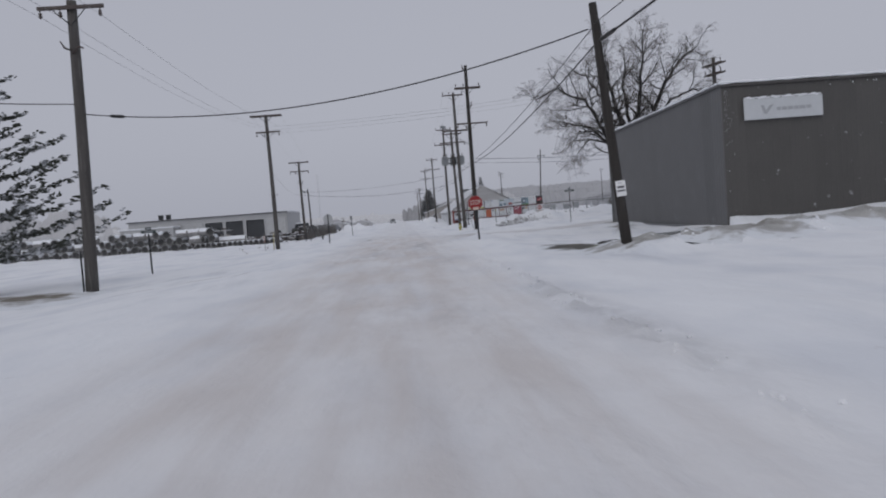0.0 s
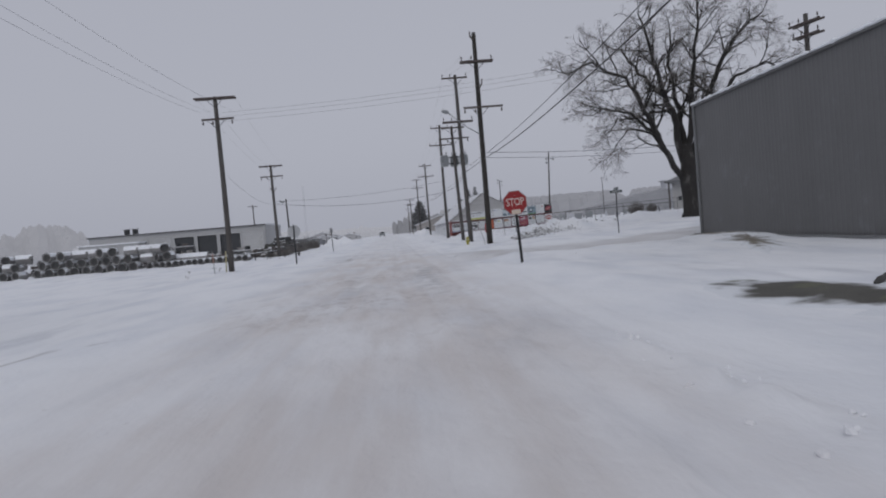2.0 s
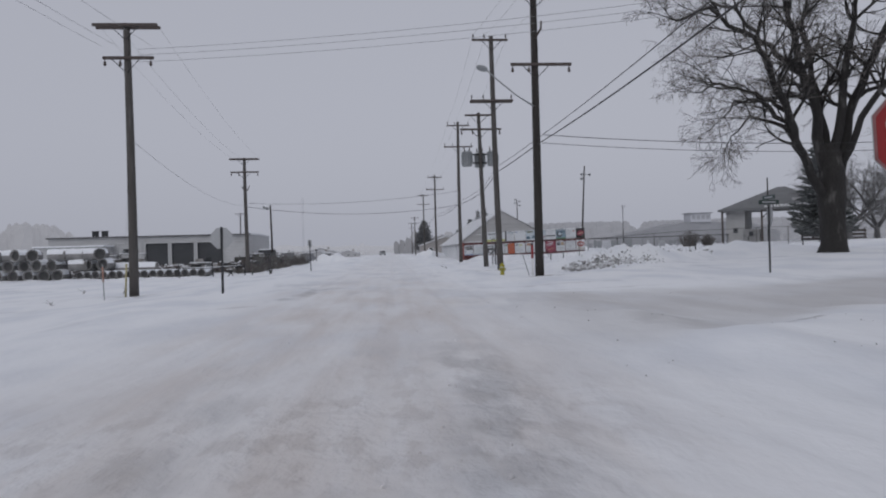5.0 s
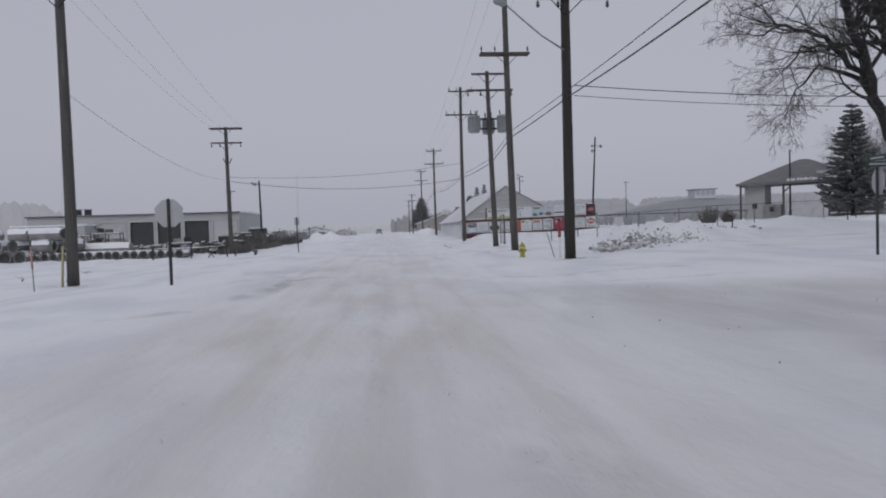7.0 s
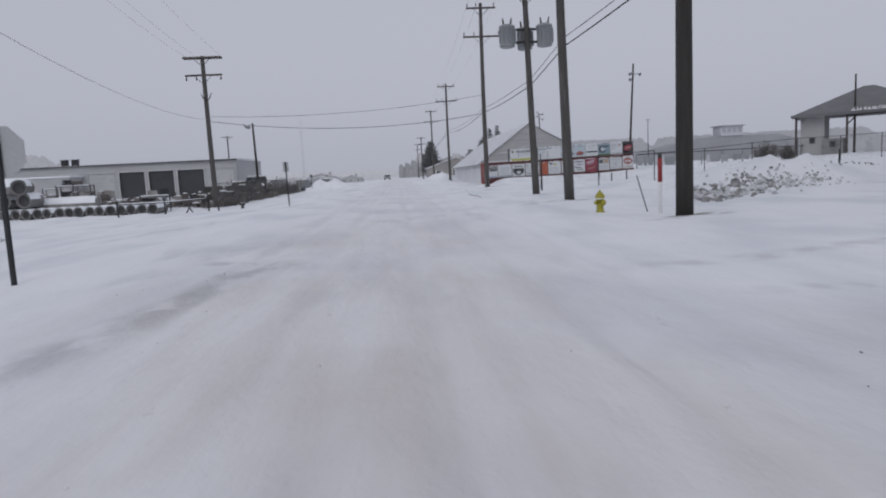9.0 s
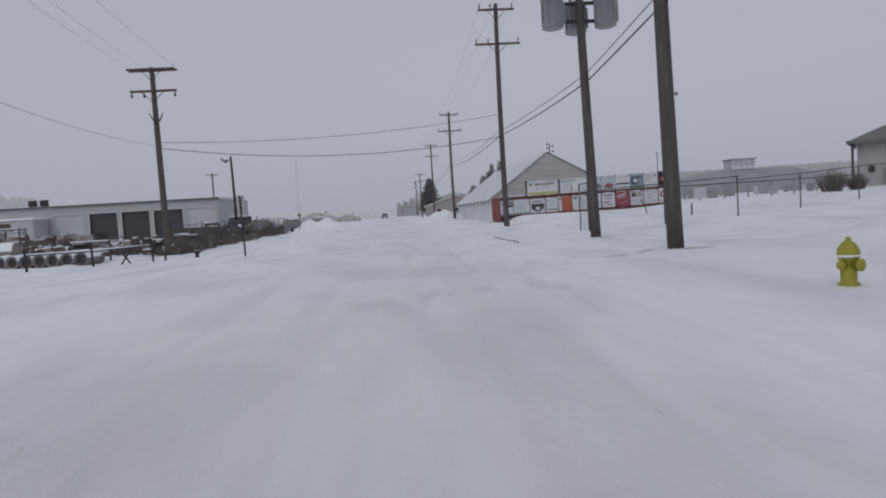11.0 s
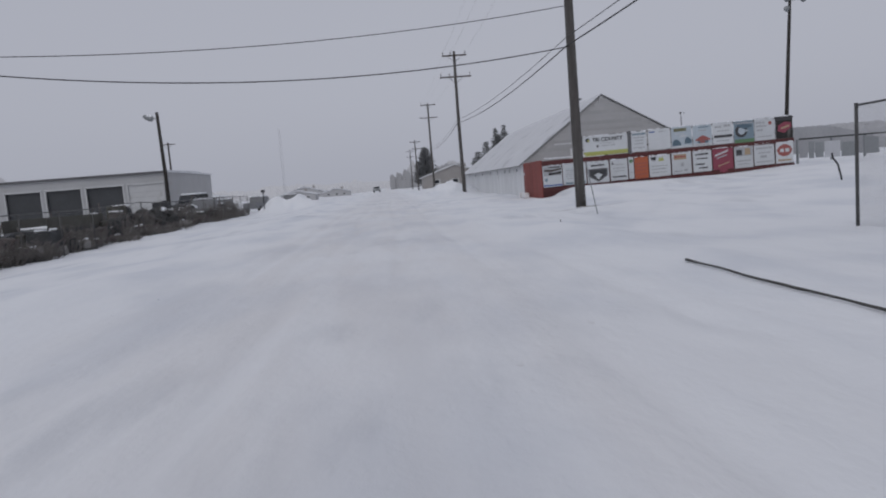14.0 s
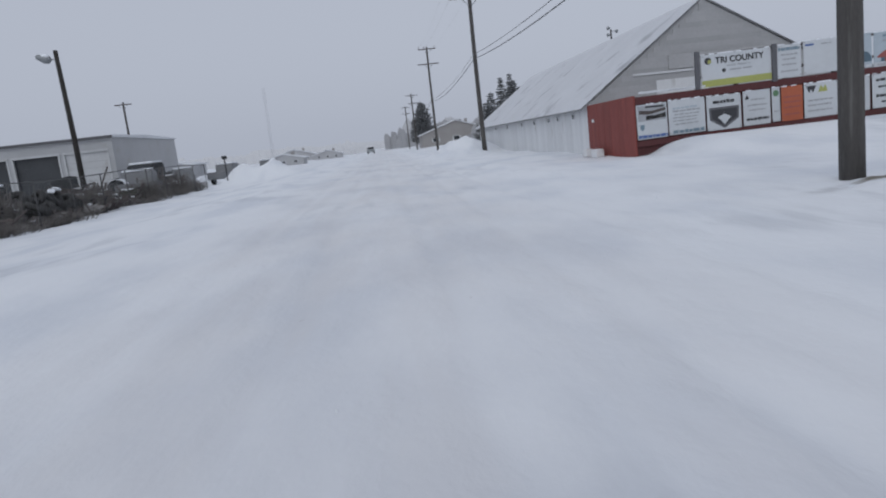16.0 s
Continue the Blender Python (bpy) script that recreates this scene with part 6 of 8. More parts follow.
# ---- gatehouse ----
def gatehouse():
    turn = -40.0
    at = pose(43.7, 115.8, 1.2, 0, 0, turn)
    g = thing("gatehouse", "grey open gatehouse with a broad hipped roof", "building", at=at)
    bm = bmesh.new()
    w, d, ez, pz = 13.6, 12.0, 4.45, 7.45
    pts = {k: bm.verts.new(v) for k, v in dict(a=(0, 0, ez), b=(w, 0, ez), c=(w, d, ez), d=(0, d, ez), p=(w / 2 - 0.5, 5.6, pz), q=(w / 2 + 0.5, 5.6, pz), s=(w / 2 + 0.5, d - 5.6, pz), r=(w / 2 - 0.5, d - 5.6, pz)).items()}
    for f in ("abqp", "bcsq", "cdrs", "dapr", "pqsr", "dcba"):
        bm.faces.new([pts[k] for k in f])
    part("roof", bm, PAV_ROOF, g, "grey shingled hipped roof")
    part("fascia", box((w / 2, -0.03, ez - 0.08), (w + 0.1, 0.1, 0.3)), TRIM_GREY, g)
    part("fascia", box((-0.03, d / 2, ez - 0.08), (0.1, d - 0.2, 0.3)), TRIM_GREY, g)
    for x, n in ((1.9, 2.3), (12.2, 2.4)):
        part("wall", box((x, 3.4, 2.05), (n, 4.6, 4.5)), PAV_WALL, g, "pale boarded ticket booth")
    part("wall", box((3.9, 1.9, 0.85), (2.0, 2.6, 1.9), bevel=0.02), PAV_DARK, g, "low pale booth beside the gateway")
    for x, z in ((1.9, 1.7), (3.9, 1.2)):
        front = 1.04 if x < 3 else 0.55
        win = part("window", box((x, front, z), (0.6, 0.08, 0.7), bevel=0.02), TRIM_GREY, g, "small booth window")
        part("pane", box((x, front - 0.05, z), (0.45, 0.02, 0.55)), GLASS_DARK, win)
    for x in (0.4, 5.2, 10.9, 13.2):
        part("post", box((x, 0.5, 2.1), (0.22, 0.22, 4.5), bevel=0.03), WOOD_BEAM, g)
    for x, e in ((5.2, 1.2), (10.9, -1.2)):
        part("brace", tube([(x, 0.5, 3.2), (x + e, 0.5, 4.4)], 0.07, 6, WOOD_BEAM), None, g)
    part("tie_beam", box((8.0, 0.5, 4.2), (5.6, 0.16, 0.2), bevel=0.02), WOOD_BEAM, g)
    sg = thing("gate_sign", "pale raised lettering along a gatehouse roof", "sign", at=at @ pose(8.2, 0.1, ez + 0.1))
    letters("4-H FAIRGROUNDS", 0.6, OLD_WHITE, sg, pose(0.0, -0.02, 0.05, 74, 0, 0), 0.02, 0.02)
    letters("COUNTY", 0.6, OLD_WHITE, sg, pose(2.6, 1.0, 0.66, 74, 0, 0), 0.02, 0.0)
    part("lettering", box((1.4, 1.05, 0.9), (1.9, 0.04, 0.36), rot=Euler((radians(-16), 0, 0)).to_matrix()), GABLE_GREY, sg, "unreadable word as a pale bar")
    low = thing("plank_fence", "low dark plank fence beside a gatehouse", "fence", at=pose(47.6, 104.2, 1.15, 0, 0, -35))
    for k in range(3):
        part("plank", box((3.2, 0, 0.35 + 0.42 * k), (6.4, 0.05, 0.26)), WOOD_BEAM, low)
    for k in range(4):
        part("post", box((0.1 + 2.05 * k, 0.09, 0.6), (0.12, 0.12, 1.7)), WOOD_BEAM, low)


gatehouse()


# ---- trees and shrubs ----
def grow(out, p, d, r, length, level, most, rng, up, kids, angle, ratio):
    n = max(3, int(6 - level)) if level else 9
    pts, rad = [p.copy()], [r]
    q, w = p.copy(), d.normalized()
    for i in range(n):
        w = (w + Vector((rng.gauss(0, 0.17), rng.gauss(0, 0.17), rng.gauss(0, 0.12) + (up, 0.03, -0.03, -0.09, -0.1)[level]))).normalized()
        q = q + w * (length / n)
        pts.append(q.copy())
        rad.append(r * (1 - 0.68 * (i + 1) / n))
    out.append((level, pts, rad))
    if level >= most:
        return
    for k in range(kids[level]):
        t = rng.uniform(0.28, 1.0) if k else 1.0
        i = min(n, max(1, int(round(t * n))))
        base, br = pts[i], rad[i]
        ax = (pts[i] - pts[i - 1]).normalized()
        side = ax.orthogonal().normalized()
        side.rotate(Matrix.Rotation(rng.uniform(0, 2 * math.pi), 3, ax))
        a = math.radians(rng.uniform(*angle))
        nd = ax * math.cos(a) + side * math.sin(a)
        grow(out, base, nd, max(0.007, br * rng.uniform(0.5, 0.75)), length * rng.uniform(*ratio) * (1.15 - 0.35 * t), level + 1, most, rng, up, kids, angle, ratio)


def bare_tree(x, y, seed, limbs, trunk_r, trunk_h, label, kids=(9, 8, 7, 4), most=4, lean=(0, 0), bark=None, twig=None):
    rng = random.Random(seed)
    bark, twig = bark or BARK, twig or TWIG
    z = ground_height(x, y)
    t = thing("bare_tree", label, "tree", "trees", at=pose(x, y, z))
    prof = [(-0.4, 1.35), (0.1, 1.18), (0.6, 1.03), (trunk_h * 0.5, 0.95), (trunk_h * 0.85, 1.0), (trunk_h, 0.85)]
    pts = [(lean[0] * h, lean[1] * h, h) for h, _ in prof]
    part("trunk", tube(pts, [trunk_r * f for _, f in prof], 16, bark), None, t, "thick furrowed trunk")
    out = []
    for (lx, ly, lz), d, r, ln in limbs:
        grow(out, Vector((lx, ly, lz)), Vector(d), r, ln, 0, most, rng, 0.05, kids, (24, 68), (0.34, 0.55))
    sides = (10, 7, 5, 3, 3)
    for lvl, pts, rad in out:
        if lvl == 0:
            part("limb", tube(pts, rad, 10, bark), None, t)
    b = with_mat(tubes([(p, r, sides[l]) for l, p, r in out if 1 <= l <= 2], caps=False), bark)
    tagged(part("crown", b, None, t, "thin side wood of the crown"), kind="stuff")
    tw = with_mat(tubes([(p, r, 3) for l, p, r in out if l >= 3], caps=False), twig, False)
    tagged(part("twigwork", tw, None, t, "fine bare twigs"), kind="stuff")
    return t


def maple(x, y, seed, label):
    """A broad old maple: trunk, long bent limbs, then four orders of finer wood."""
    rng = random.Random(seed)
    t = thing("bare_tree", label, "tree", "trees", at=pose(x, y, ground_height(x, y), 0, 0, -20))
    prof = [(-0.4, 0.86), (0.0, 0.74), (0.4, 0.62), (1.5, 0.58), (2.8, 0.66), (3.8, 0.6), (4.9, 0.55), (5.6, 0.4)]
    part("trunk", tube([(0.05 * math.sin(h * 2), 0, h) for h, _ in prof], [r for _, r in prof], 18, BARK), None, t, "thick furrowed trunk")
    limbs = (
        (0.26, 0.0, -1.0, 0.0, ((-0.3, 2.3), (-1.6, 3.9), (-2.9, 6.0), (-4.1, 8.6), (-5.2, 10.3), (-7.6, 11.3), (-9.9, 10.4))),
        (0.16, -1.5, -0.5, 0.0, ((-2.3, 5.0), (-3.4, 6.6), (-5.2, 7.9), (-7.4, 8.5), (-8.9, 7.9))),
        (0.15, -1.2, -0.35, 0.0, ((-1.9, 4.4), (-2.7, 5.9), (-4.1, 6.7), (-5.6, 6.9), (-6.9, 6.0))),
        (0.29, 0.0, -0.2, -0.1, ((-0.35, 4.0), (-1.25, 8.0), (-2.0, 10.6), (-2.7, 13.2), (-3.3, 15.5))),
        (0.18, -0.6, 0.3, 0.15, ((-1.6, 9.2), (-3.3, 10.9), (-4.6, 13.0), (-6.6, 14.6))),
        (0.25, 0.0, 0.35, 0.17, ((-0.15, 4.3), (-0.5, 8.3), (-0.9, 11.9), (-0.6, 15.2))),
        (0.26, 0.0, -0.35, -0.17, ((0.2, 4.2), (0.35, 8.6), (0.9, 12.3), (1.3, 16.0))),
        (0.28, 0.0, 0.15, 0.07, ((0.35, 3.9), (1.2, 7.9), (2.7, 11.2), (4.2, 13.5), (6.2, 15.2))),
        (0.19, 0.0, -0.4, -0.2, ((0.4, 4.4), (1.5, 7.4), (3.4, 9.7), (5.2, 10.4), (6.6, 9.2))),
        (0.12, -2.1, -0.3, 0.0, ((-3.2, 7.0), (-4.7, 7.7), (-6.4, 7.6), (-7.6, 6.7))),
        (0.14, 0.43, 0.3, 0.0, ((1.2, 8.0), (2.4, 8.5), (3.3, 7.7), (3.9, 6.4))),
    )
    out = []
    for r0, y0, k, kz, way in limbs:
        u0 = way[0][0] * (0.8 if way[0][0] < 0 else 1.0)
        ways = [Vector((u, y0 + k * abs(u - u0) + kz * (z - way[0][1]), z)) for u, z in ((q[0] * (min(0.88, 0.6 + 0.021 * q[1]) if q[0] < 0 else 1.0), q[1]) for q in way)]
        pts = [ways[0]]
        for a, c in zip(ways, ways[1:]):
            for q in range(1, 5):
                pts.append(a.lerp(c, q / 4) + Vector((rng.gauss(0, 0.07), rng.gauss(0, 0.07), rng.gauss(0, 0.07))))
        n = len(pts) - 1
        rad = [r0 * (1 - 0.82 * i / n) for i in range(n + 1)]
        part("limb", tube(pts, rad, 10, BARK), None, t)
        full = sum((b - a).length for a, b in zip(pts, pts[1:]))
        for i in range(int(full * 1.8)):
            f = rng.uniform(0.24, 1.0) if i > 1 else 1.0
            j = min(n, max(1, int(round(f * n))))
            ax = (pts[j] - pts[j - 1]).normalized()
            side = ax.orthogonal().normalized()
            side.rotate(Matrix.Rotation(rng.uniform(0, 2 * math.pi), 3, ax))
            a = math.radians(rng.uniform(22, 75))
            grow(out, pts[j], ax * math.cos(a) + side * math.sin(a), max(0.02, rad[j] * rng.uniform(0.35, 0.62)), (1.85 + 1.8 * (1 - f)) * rng.uniform(0.7, 1.25), 1, 4, rng, 0.1, (0, 8, 6, 3), (22, 66), (0.36, 0.56))
    sides = (10, 6, 4, 3, 3)
    for lvl, p, r in out:
        if lvl == 1:
            part("branch", with_mat(tubes([(p, r, 6)], caps=False), BARK), None, t)
    tagged(part("crown", with_mat(tubes([(p, r, sides[l]) for l, p, r in out if l == 2], caps=False), BARK), None, t, "thin side wood of the crown"), kind="stuff")
    tagged(part("twigwork", with_mat(tubes([(p, r, 3) for l, p, r in out if l >= 3], caps=False), TWIG, False), None, t, "fine bare twigs"), kind="stuff")
    return t


maple(23.1, 63.9, 8, "large bare maple with a thick forked trunk")
for k, (tx, ty, th) in enumerate(((51.5, 101.5, 7.2), (56.0, 103.0, 8.0), (61.0, 101.0, 7.6))):
    bare_tree(tx, ty, 60 + k, (
        ((-0.1, 0, 1.2), (-0.75, 0.1, 0.7), 0.14, th * 0.9), ((0, 0, 1.6), (-0.25, 0.3, 1.0), 0.16, th), ((0.1, 0, 1.5), (0.3, -0.3, 0.9), 0.16, th),
        ((0.1, 0, 1.1), (0.8, 0.1, 0.6), 0.13, th * 0.85), ((0, 0.1, 1.4), (0, 0.6, 0.8), 0.14, th * 0.9), ((0, -0.1, 1.3), (-0.1, -0.6, 0.7), 0.14, th * 0.9)),
        0.3, 1.8, "dense bare tree in haze-paled grey behind a spruce", kids=(16, 12, 8), most=3, bark=HAZE_BARK, twig=HAZE_TWIG)


def conifer(x, y, h, radius, seed, needle, label, name="spruce_tree", whorl=0.42, first=0.12, droop=-0.25, clump=0.3, per=15, trunk_r=0.2, tilt_up=0.0, base=None):
    rng = random.Random(seed)
    z = ground_height(x, y) if base is None else base
    t = thing(name, label, "tree", "trees", at=pose(x, y, z))
    part("trunk", tube([(0, 0, -0.4), (0, 0, h * 0.5), (0, 0, h)], [trunk_r, trunk_r * 0.6, 0.02], 10, BARK), None, t)
    boughs, tufts = [], []
    zz = h * first
    while zz < h * 0.97:
        s = 1 - (zz - h * first) / (h * (1 - first))
        n = rng.randint(6, 9)
        a0 = rng.uniform(0, 6)
        for k in range(n):
            a = a0 + 2 * math.pi * k / n + rng.uniform(-0.25, 0.25)
            ln = radius * (s ** 0.8) * rng.uniform(0.62, 1.12) + 0.1
            pts = []
            for i in range(5):
                f = i / 4
                pts.append(Vector((math.cos(a) * ln * f, math.sin(a) * ln * f, zz + droop * ln * f + (0.28 + tilt_up) * ln * f * f)))
            boughs.append((pts, [0.035 * s + 0.01, 0.03 * s + 0.01, 0.02, 0.014, 0.006], 4))
            for c in range(max(3, int(per * ln / radius))):
                f = rng.uniform(0.18, 1.03)
                i = min(3, int(f * 4))
                p = pts[i].lerp(pts[i + 1], min(1.0, f * 4 - i))
                off = Vector((rng.gauss(0, 1), rng.gauss(0, 1), rng.gauss(0, 0.5))) * (0.05 + 0.1 * ln / radius)
                d = (Vector((math.cos(a), math.sin(a), 0.1)) + Vector((rng.gauss(0, 0.5), rng.gauss(0, 0.5), rng.gauss(0, 0.25)))).normalized()
                L = clump * rng.uniform(0.6, 1.3)
                q = p + off
                tufts.append(([q - d * L * 0.4, q, q + d * L * 0.7], [0.01, L * 0.24, 0.004], 4))
        zz += whorl * rng.uniform(0.8, 1.2)
    part("boughs", with_mat(tubes(boughs, caps=False), BARK), None, t)
    tagged(part("needles", with_mat(tubes(tufts, caps=False), needle, False), None, t, "dense dark needle clumps"), kind="stuff")
    return t


conifer(46.2, 98.5, 11.7, 3.2, 5, NEEDLE, "dark green spruce standing in snow", whorl=0.42, first=0.11, droop=-0.34, per=42, clump=0.5, base=0.95, tilt_up=0.14)
conifer(-17.6, 30.6, 10.8, 5.4, 12, PINE_NEEDLE, "spreading pine with snow on its boughs", name="pine_tree", whorl=0.8, first=0.13, droop=-0.02, clump=0.24, per=100, trunk_r=0.26, tilt_up=0.02)
conifer(13.0, 290, 13.5, 5.2, 31, HAZE_NEEDLE, "dark round-topped conifer by the road", whorl=0.42, clump=0.85, per=22)
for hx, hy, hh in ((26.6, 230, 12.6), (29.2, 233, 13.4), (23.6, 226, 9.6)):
    conifer(hx, hy, hh, 2.3, int(hx * 7), HAZE_NEEDLE, "tall thin spruce far behind a barn", per=14, clump=0.6, whorl=0.45)
conifer(17.2, 172, 7.8, 2.2, 33, HAZE_NEEDLE, "thin dark spruce behind a barn", per=14, clump=0.5, whorl=0.33)
conifer(19.2, 176, 6.4, 2.6, 34, HAZE_NEEDLE, "thin dark spruce behind a barn", per=14, clump=0.5, whorl=0.33)
conifer(16.0, 186, 6.0, 2.4, 35, HAZE_NEEDLE, "thin dark spruce behind a barn", per=14, clump=0.5, whorl=0.33)


def shrub(x, y, w, h, seed, label, mat=None, n=70):
    rng = random.Random(seed)
    z = ground_height(x, y)
    s = thing("shrub", label, "shrub", "shrubs", at=pose(x, y, z))
    runs = []
    for i in range(n):
        a, b = rng.uniform(0, 2 * math.pi), rng.random() ** 0.5
        p = Vector((math.cos(a) * b * w * 0.25, math.sin(a) * b * w * 0.25, -0.1))
        tip = Vector((math.cos(a) * b * w * 0.5, math.sin(a) * b * w * 0.5, h * (1.0 - 0.4 * b) * rng.uniform(0.6, 1.05)))
        mid = p.lerp(tip, 0.5) + Vector((rng.gauss(0, 0.08), rng.gauss(0, 0.08), 0.06))
        runs.append(([p, mid, tip], [0.02, 0.014, 0.005], 4))
        for k in range(6):
            q = p.lerp(tip, rng.uniform(0.35, 1))
            e = q + Vector((rng.gauss(0, 0.16), rng.gauss(0, 0.16), rng.uniform(0.0, 0.2)))
            runs.append(([q, e], [0.01, 0.004], 3))
    tagged(part("stem_tangle", with_mat(tubes(runs, caps=False), mat or BRUSH, False), None, s), kind="stuff")
    return s


for i, (x, y, w, h) in enumerate(((34.6, 105, 2.5, 2.1), (37.0, 105.5, 1.9, 1.5))):
    shrub(x, y, w, h, 50 + i, "round bare brown shrub in snow", mat=TWIG, n=170)
rng = random.Random(77)
yy = 96.5
i = 0
while yy < 138:
    w = rng.uniform(1.3, 2.4)
    if rng.random() < 0.9:
        tall = rng.choice((0.6, 0.9, 1.3, 1.6, 1.85)) * rng.uniform(0.85, 1.1)
        front = rng.random() < 0.4
        if front:
            tall *= 0.45
        shrub(-13.2 if front else -13.75 - rng.uniform(0, 0.6), yy, w, tall, 100 + i, "tangled dry vines along a yard fence", n=int(rng.choice((30, 50, 80, 110)) * (0.5 if front else 1.0)))
    yy += w * rng.uniform(0.5, 0.8)
    i += 1
for k in range(5):
    x, y = ((-13.0, 58.5), (-12.4, 64.0), (-15.2, 66.0), (-14.6, 70.5), (16.8, 72.0))[k]
    shrub(x, y, 0.12, 0.2, 300 + k, "few dead weed stalks poking through snow", n=1)


# ---- pipe yard and shed ----
def pipe_mesh(r, ln, t):
    """A concrete pipe, axis along y, with a thick wall and a socket rim."""
    rows = [(r, 0), (r, ln * 0.82), (r * 1.1, ln * 0.86), (r * 1.1, ln), (r - t, ln), (r - t, 0.0), (r, 0.0)]
    sides = 20
    verts, faces = [], []
    for rad, y in rows:
        for k in range(sides):
            a = 2 * math.pi * k / sides
            verts.append((rad * math.cos(a), y, rad * math.sin(a)))
    for i in range(len(rows) - 1):
        for k in range(sides):
            a, b = i * sides + k, i * sides + (k + 1) % sides
            faces.append((a, a + sides, b + sides, b))
    me = bpy.data.meshes.new("pipe")
    me.from_pydata(verts, [], faces)
    return with_mat(me, PIPE_CON)


def pipe_snow(r, ln):
    bm = bmesh.new()
    rows = []
    for j in range(7):
        y = -0.02 + (ln + 0.04) * j / 6
        row = []
        for k in range(9):
            a = math.radians(12 + 156 * k / 8)
            lift = 1.01 + 0.2 * math.sin(math.pi * k / 8) * (0.75 + 0.25 * math.sin(j * 2.1 + k))
            row.append(bm.verts.new((math.cos(a) * r * lift, y, math.sin(a) * r * lift)))
        rows.append(row)
    for a, b in zip(rows, rows[1:]):
        for k in range(8):
            bm.faces.new((a[k], a[k + 1], b[k + 1], b[k]))
    me = mesh_of("snow_cap", bm, SNOW)
    me.polygons.foreach_set("use_smooth", [True] * len(me.polygons))
    return me


BIG, MID = pipe_mesh(0.5, 1.55, 0.09), pipe_mesh(0.34, 2.3, 0.06)
BIG_SNOW, MID_SNOW = pipe_snow(0.5, 1.55), pipe_snow(0.34, 2.3)


# a disc that plugs the pipe, its dark colour imitating the shade inside
def bore(r):
    return with_mat(lathe([(r, 0), (r, 0.02)], 20), BORE_SHADE, False)


BIG_BORE, MID_BORE = bore(0.405), bore(0.275)


def concrete_pipe(x, y, z, big, turn, capped):
    p = thing("concrete_pipe", "large snow-capped concrete drain pipe stacked in a yard" if big else "snow-capped concrete drain pipe lying in a row", "pipe", "stacked concrete pipes" if big else "row of concrete pipes", at=pose(x, y, z, 0, 0, turn))
    part("shell", BIG if big else MID, None, p)
    o = part("bore_shade_disc", BIG_BORE if big else MID_BORE, None, p, "dark disc standing for the shade inside the pipe")
    o.matrix_basis = pose(0, 0.22, 0, 90, 0, 0)
    if capped:
        part("snow_cap", BIG_SNOW if big else MID_SNOW, None, p, "snow along the top")


rng = random.Random(9)
for i in range(16):
    concrete_pipe(-27.3 + i * 0.72 + rng.uniform(-0.04, 0.04), 92.0 - 0.06 * i + rng.uniform(-0.2, 0.2), -0.16, False, rng.uniform(-8, 4), True)
# stacks: a tight bottom row, then looser rows of pipes lying askew
for sx, count, yb in ((-39.4, 9, 91.8), (-52.5, 9, 92.3), (-65.5, 9, 93.0)):
    for i in range(count):
        concrete_pipe(sx + i * 1.3, yb + rng.uniform(-0.25, 0.25), -0.1, True, rng.uniform(-10, 14), True)
    for layer, across in ((1, 0.2), (2, 0.35)):
        u = 0.5 * layer
        while u < count * 1.3 - 0.4 + (3.4 if sx > -40 else 0):
            if rng.random() < across:
                concrete_pipe(sx + u, yb + 0.5 + rng.uniform(-0.3, 0.3), -0.1 + layer * 0.9, True, rng.uniform(-86, -66), True)
                u += 1.5
            else:
                concrete_pipe(sx + u, yb + 0.2 + rng.uniform(-0.3, 0.3), -0.1 + layer * 0.9, True, rng.uniform(-14, 16), True)
                u += 1.3 * rng.uniform(0.95, 1.1)
for sx, count, yb in ((-44.5, 6, 101.0), (-55.5, 7, 102.5), (-67.0, 8, 103.0)):
    for layer in range(2):
        for i in range(count - layer):
            concrete_pipe(sx + i * 1.4 + 0.64 * layer, yb + rng.uniform(-0.25, 0.25), -0.1 + layer * 1.05, True, rng.uniform(-40, -4), True)
# snow drifted against the feet of the stacks
for dx0, dx1, dy in ((-66, -29.5, 91.3), (-29.2, -16.2, 91.0)):
    bm = bmesh.new()
    rows = []
    m = int((dx1 - dx0) / 0.35)
    for i in range(m + 1):
        x = dx0 + (dx1 - dx0) * i / m
        top = max(0.02, 0.08 + 0.22 * noise.noise((x * 0.5, dy, 2.0)) + 0.14 * noise.noise((x * 1.9, dy, 5.0))) * step(0, 3, min(i, m - i))
        g = ground_height(x, dy)
        rows.append([bm.verts.new((x, dy + o, g + top * k - 0.05)) for o, k in ((-1.6, 0.0), (-0.9, 0.35), (-0.2, 0.95), (0.5, 1.0), (1.2, 0.5))])
    for a, c in zip(rows, rows[1:]):
        for k in range(4):
            bm.faces.new((a[k], c[k], c[k + 1], a[k + 1]))
    solo("snow_drift", bm, SNOW, "long snow drift against stacked pipes", "snow", kind="stuff", smooth=True)
# long snow-covered culverts lying crosswise behind
for i, (x, y, z) in enumerate(((-27.9, 94.5, 0.28), (-41, 108, 0.3), (-60, 97, 0.6))):
    c = thing("culvert", "long snow-covered culvert lying across a yard", "pipe", "long culverts", at=pose(x, y, z - 0.4, 0, 0, rng.uniform(-4, 4)))
    o = part("shell", with_mat(tubes([([(0, 0, 0.45), (6.5, 0, 0.45)], 0.5, 18)]), CONCRETE), None, c)
    sn = part("snow_cap", pipe_snow(0.5, 6.5), None, c, "snow along the top")
    sn.matrix_basis = pose(0, 0, 0.45, 0, 0, -90)


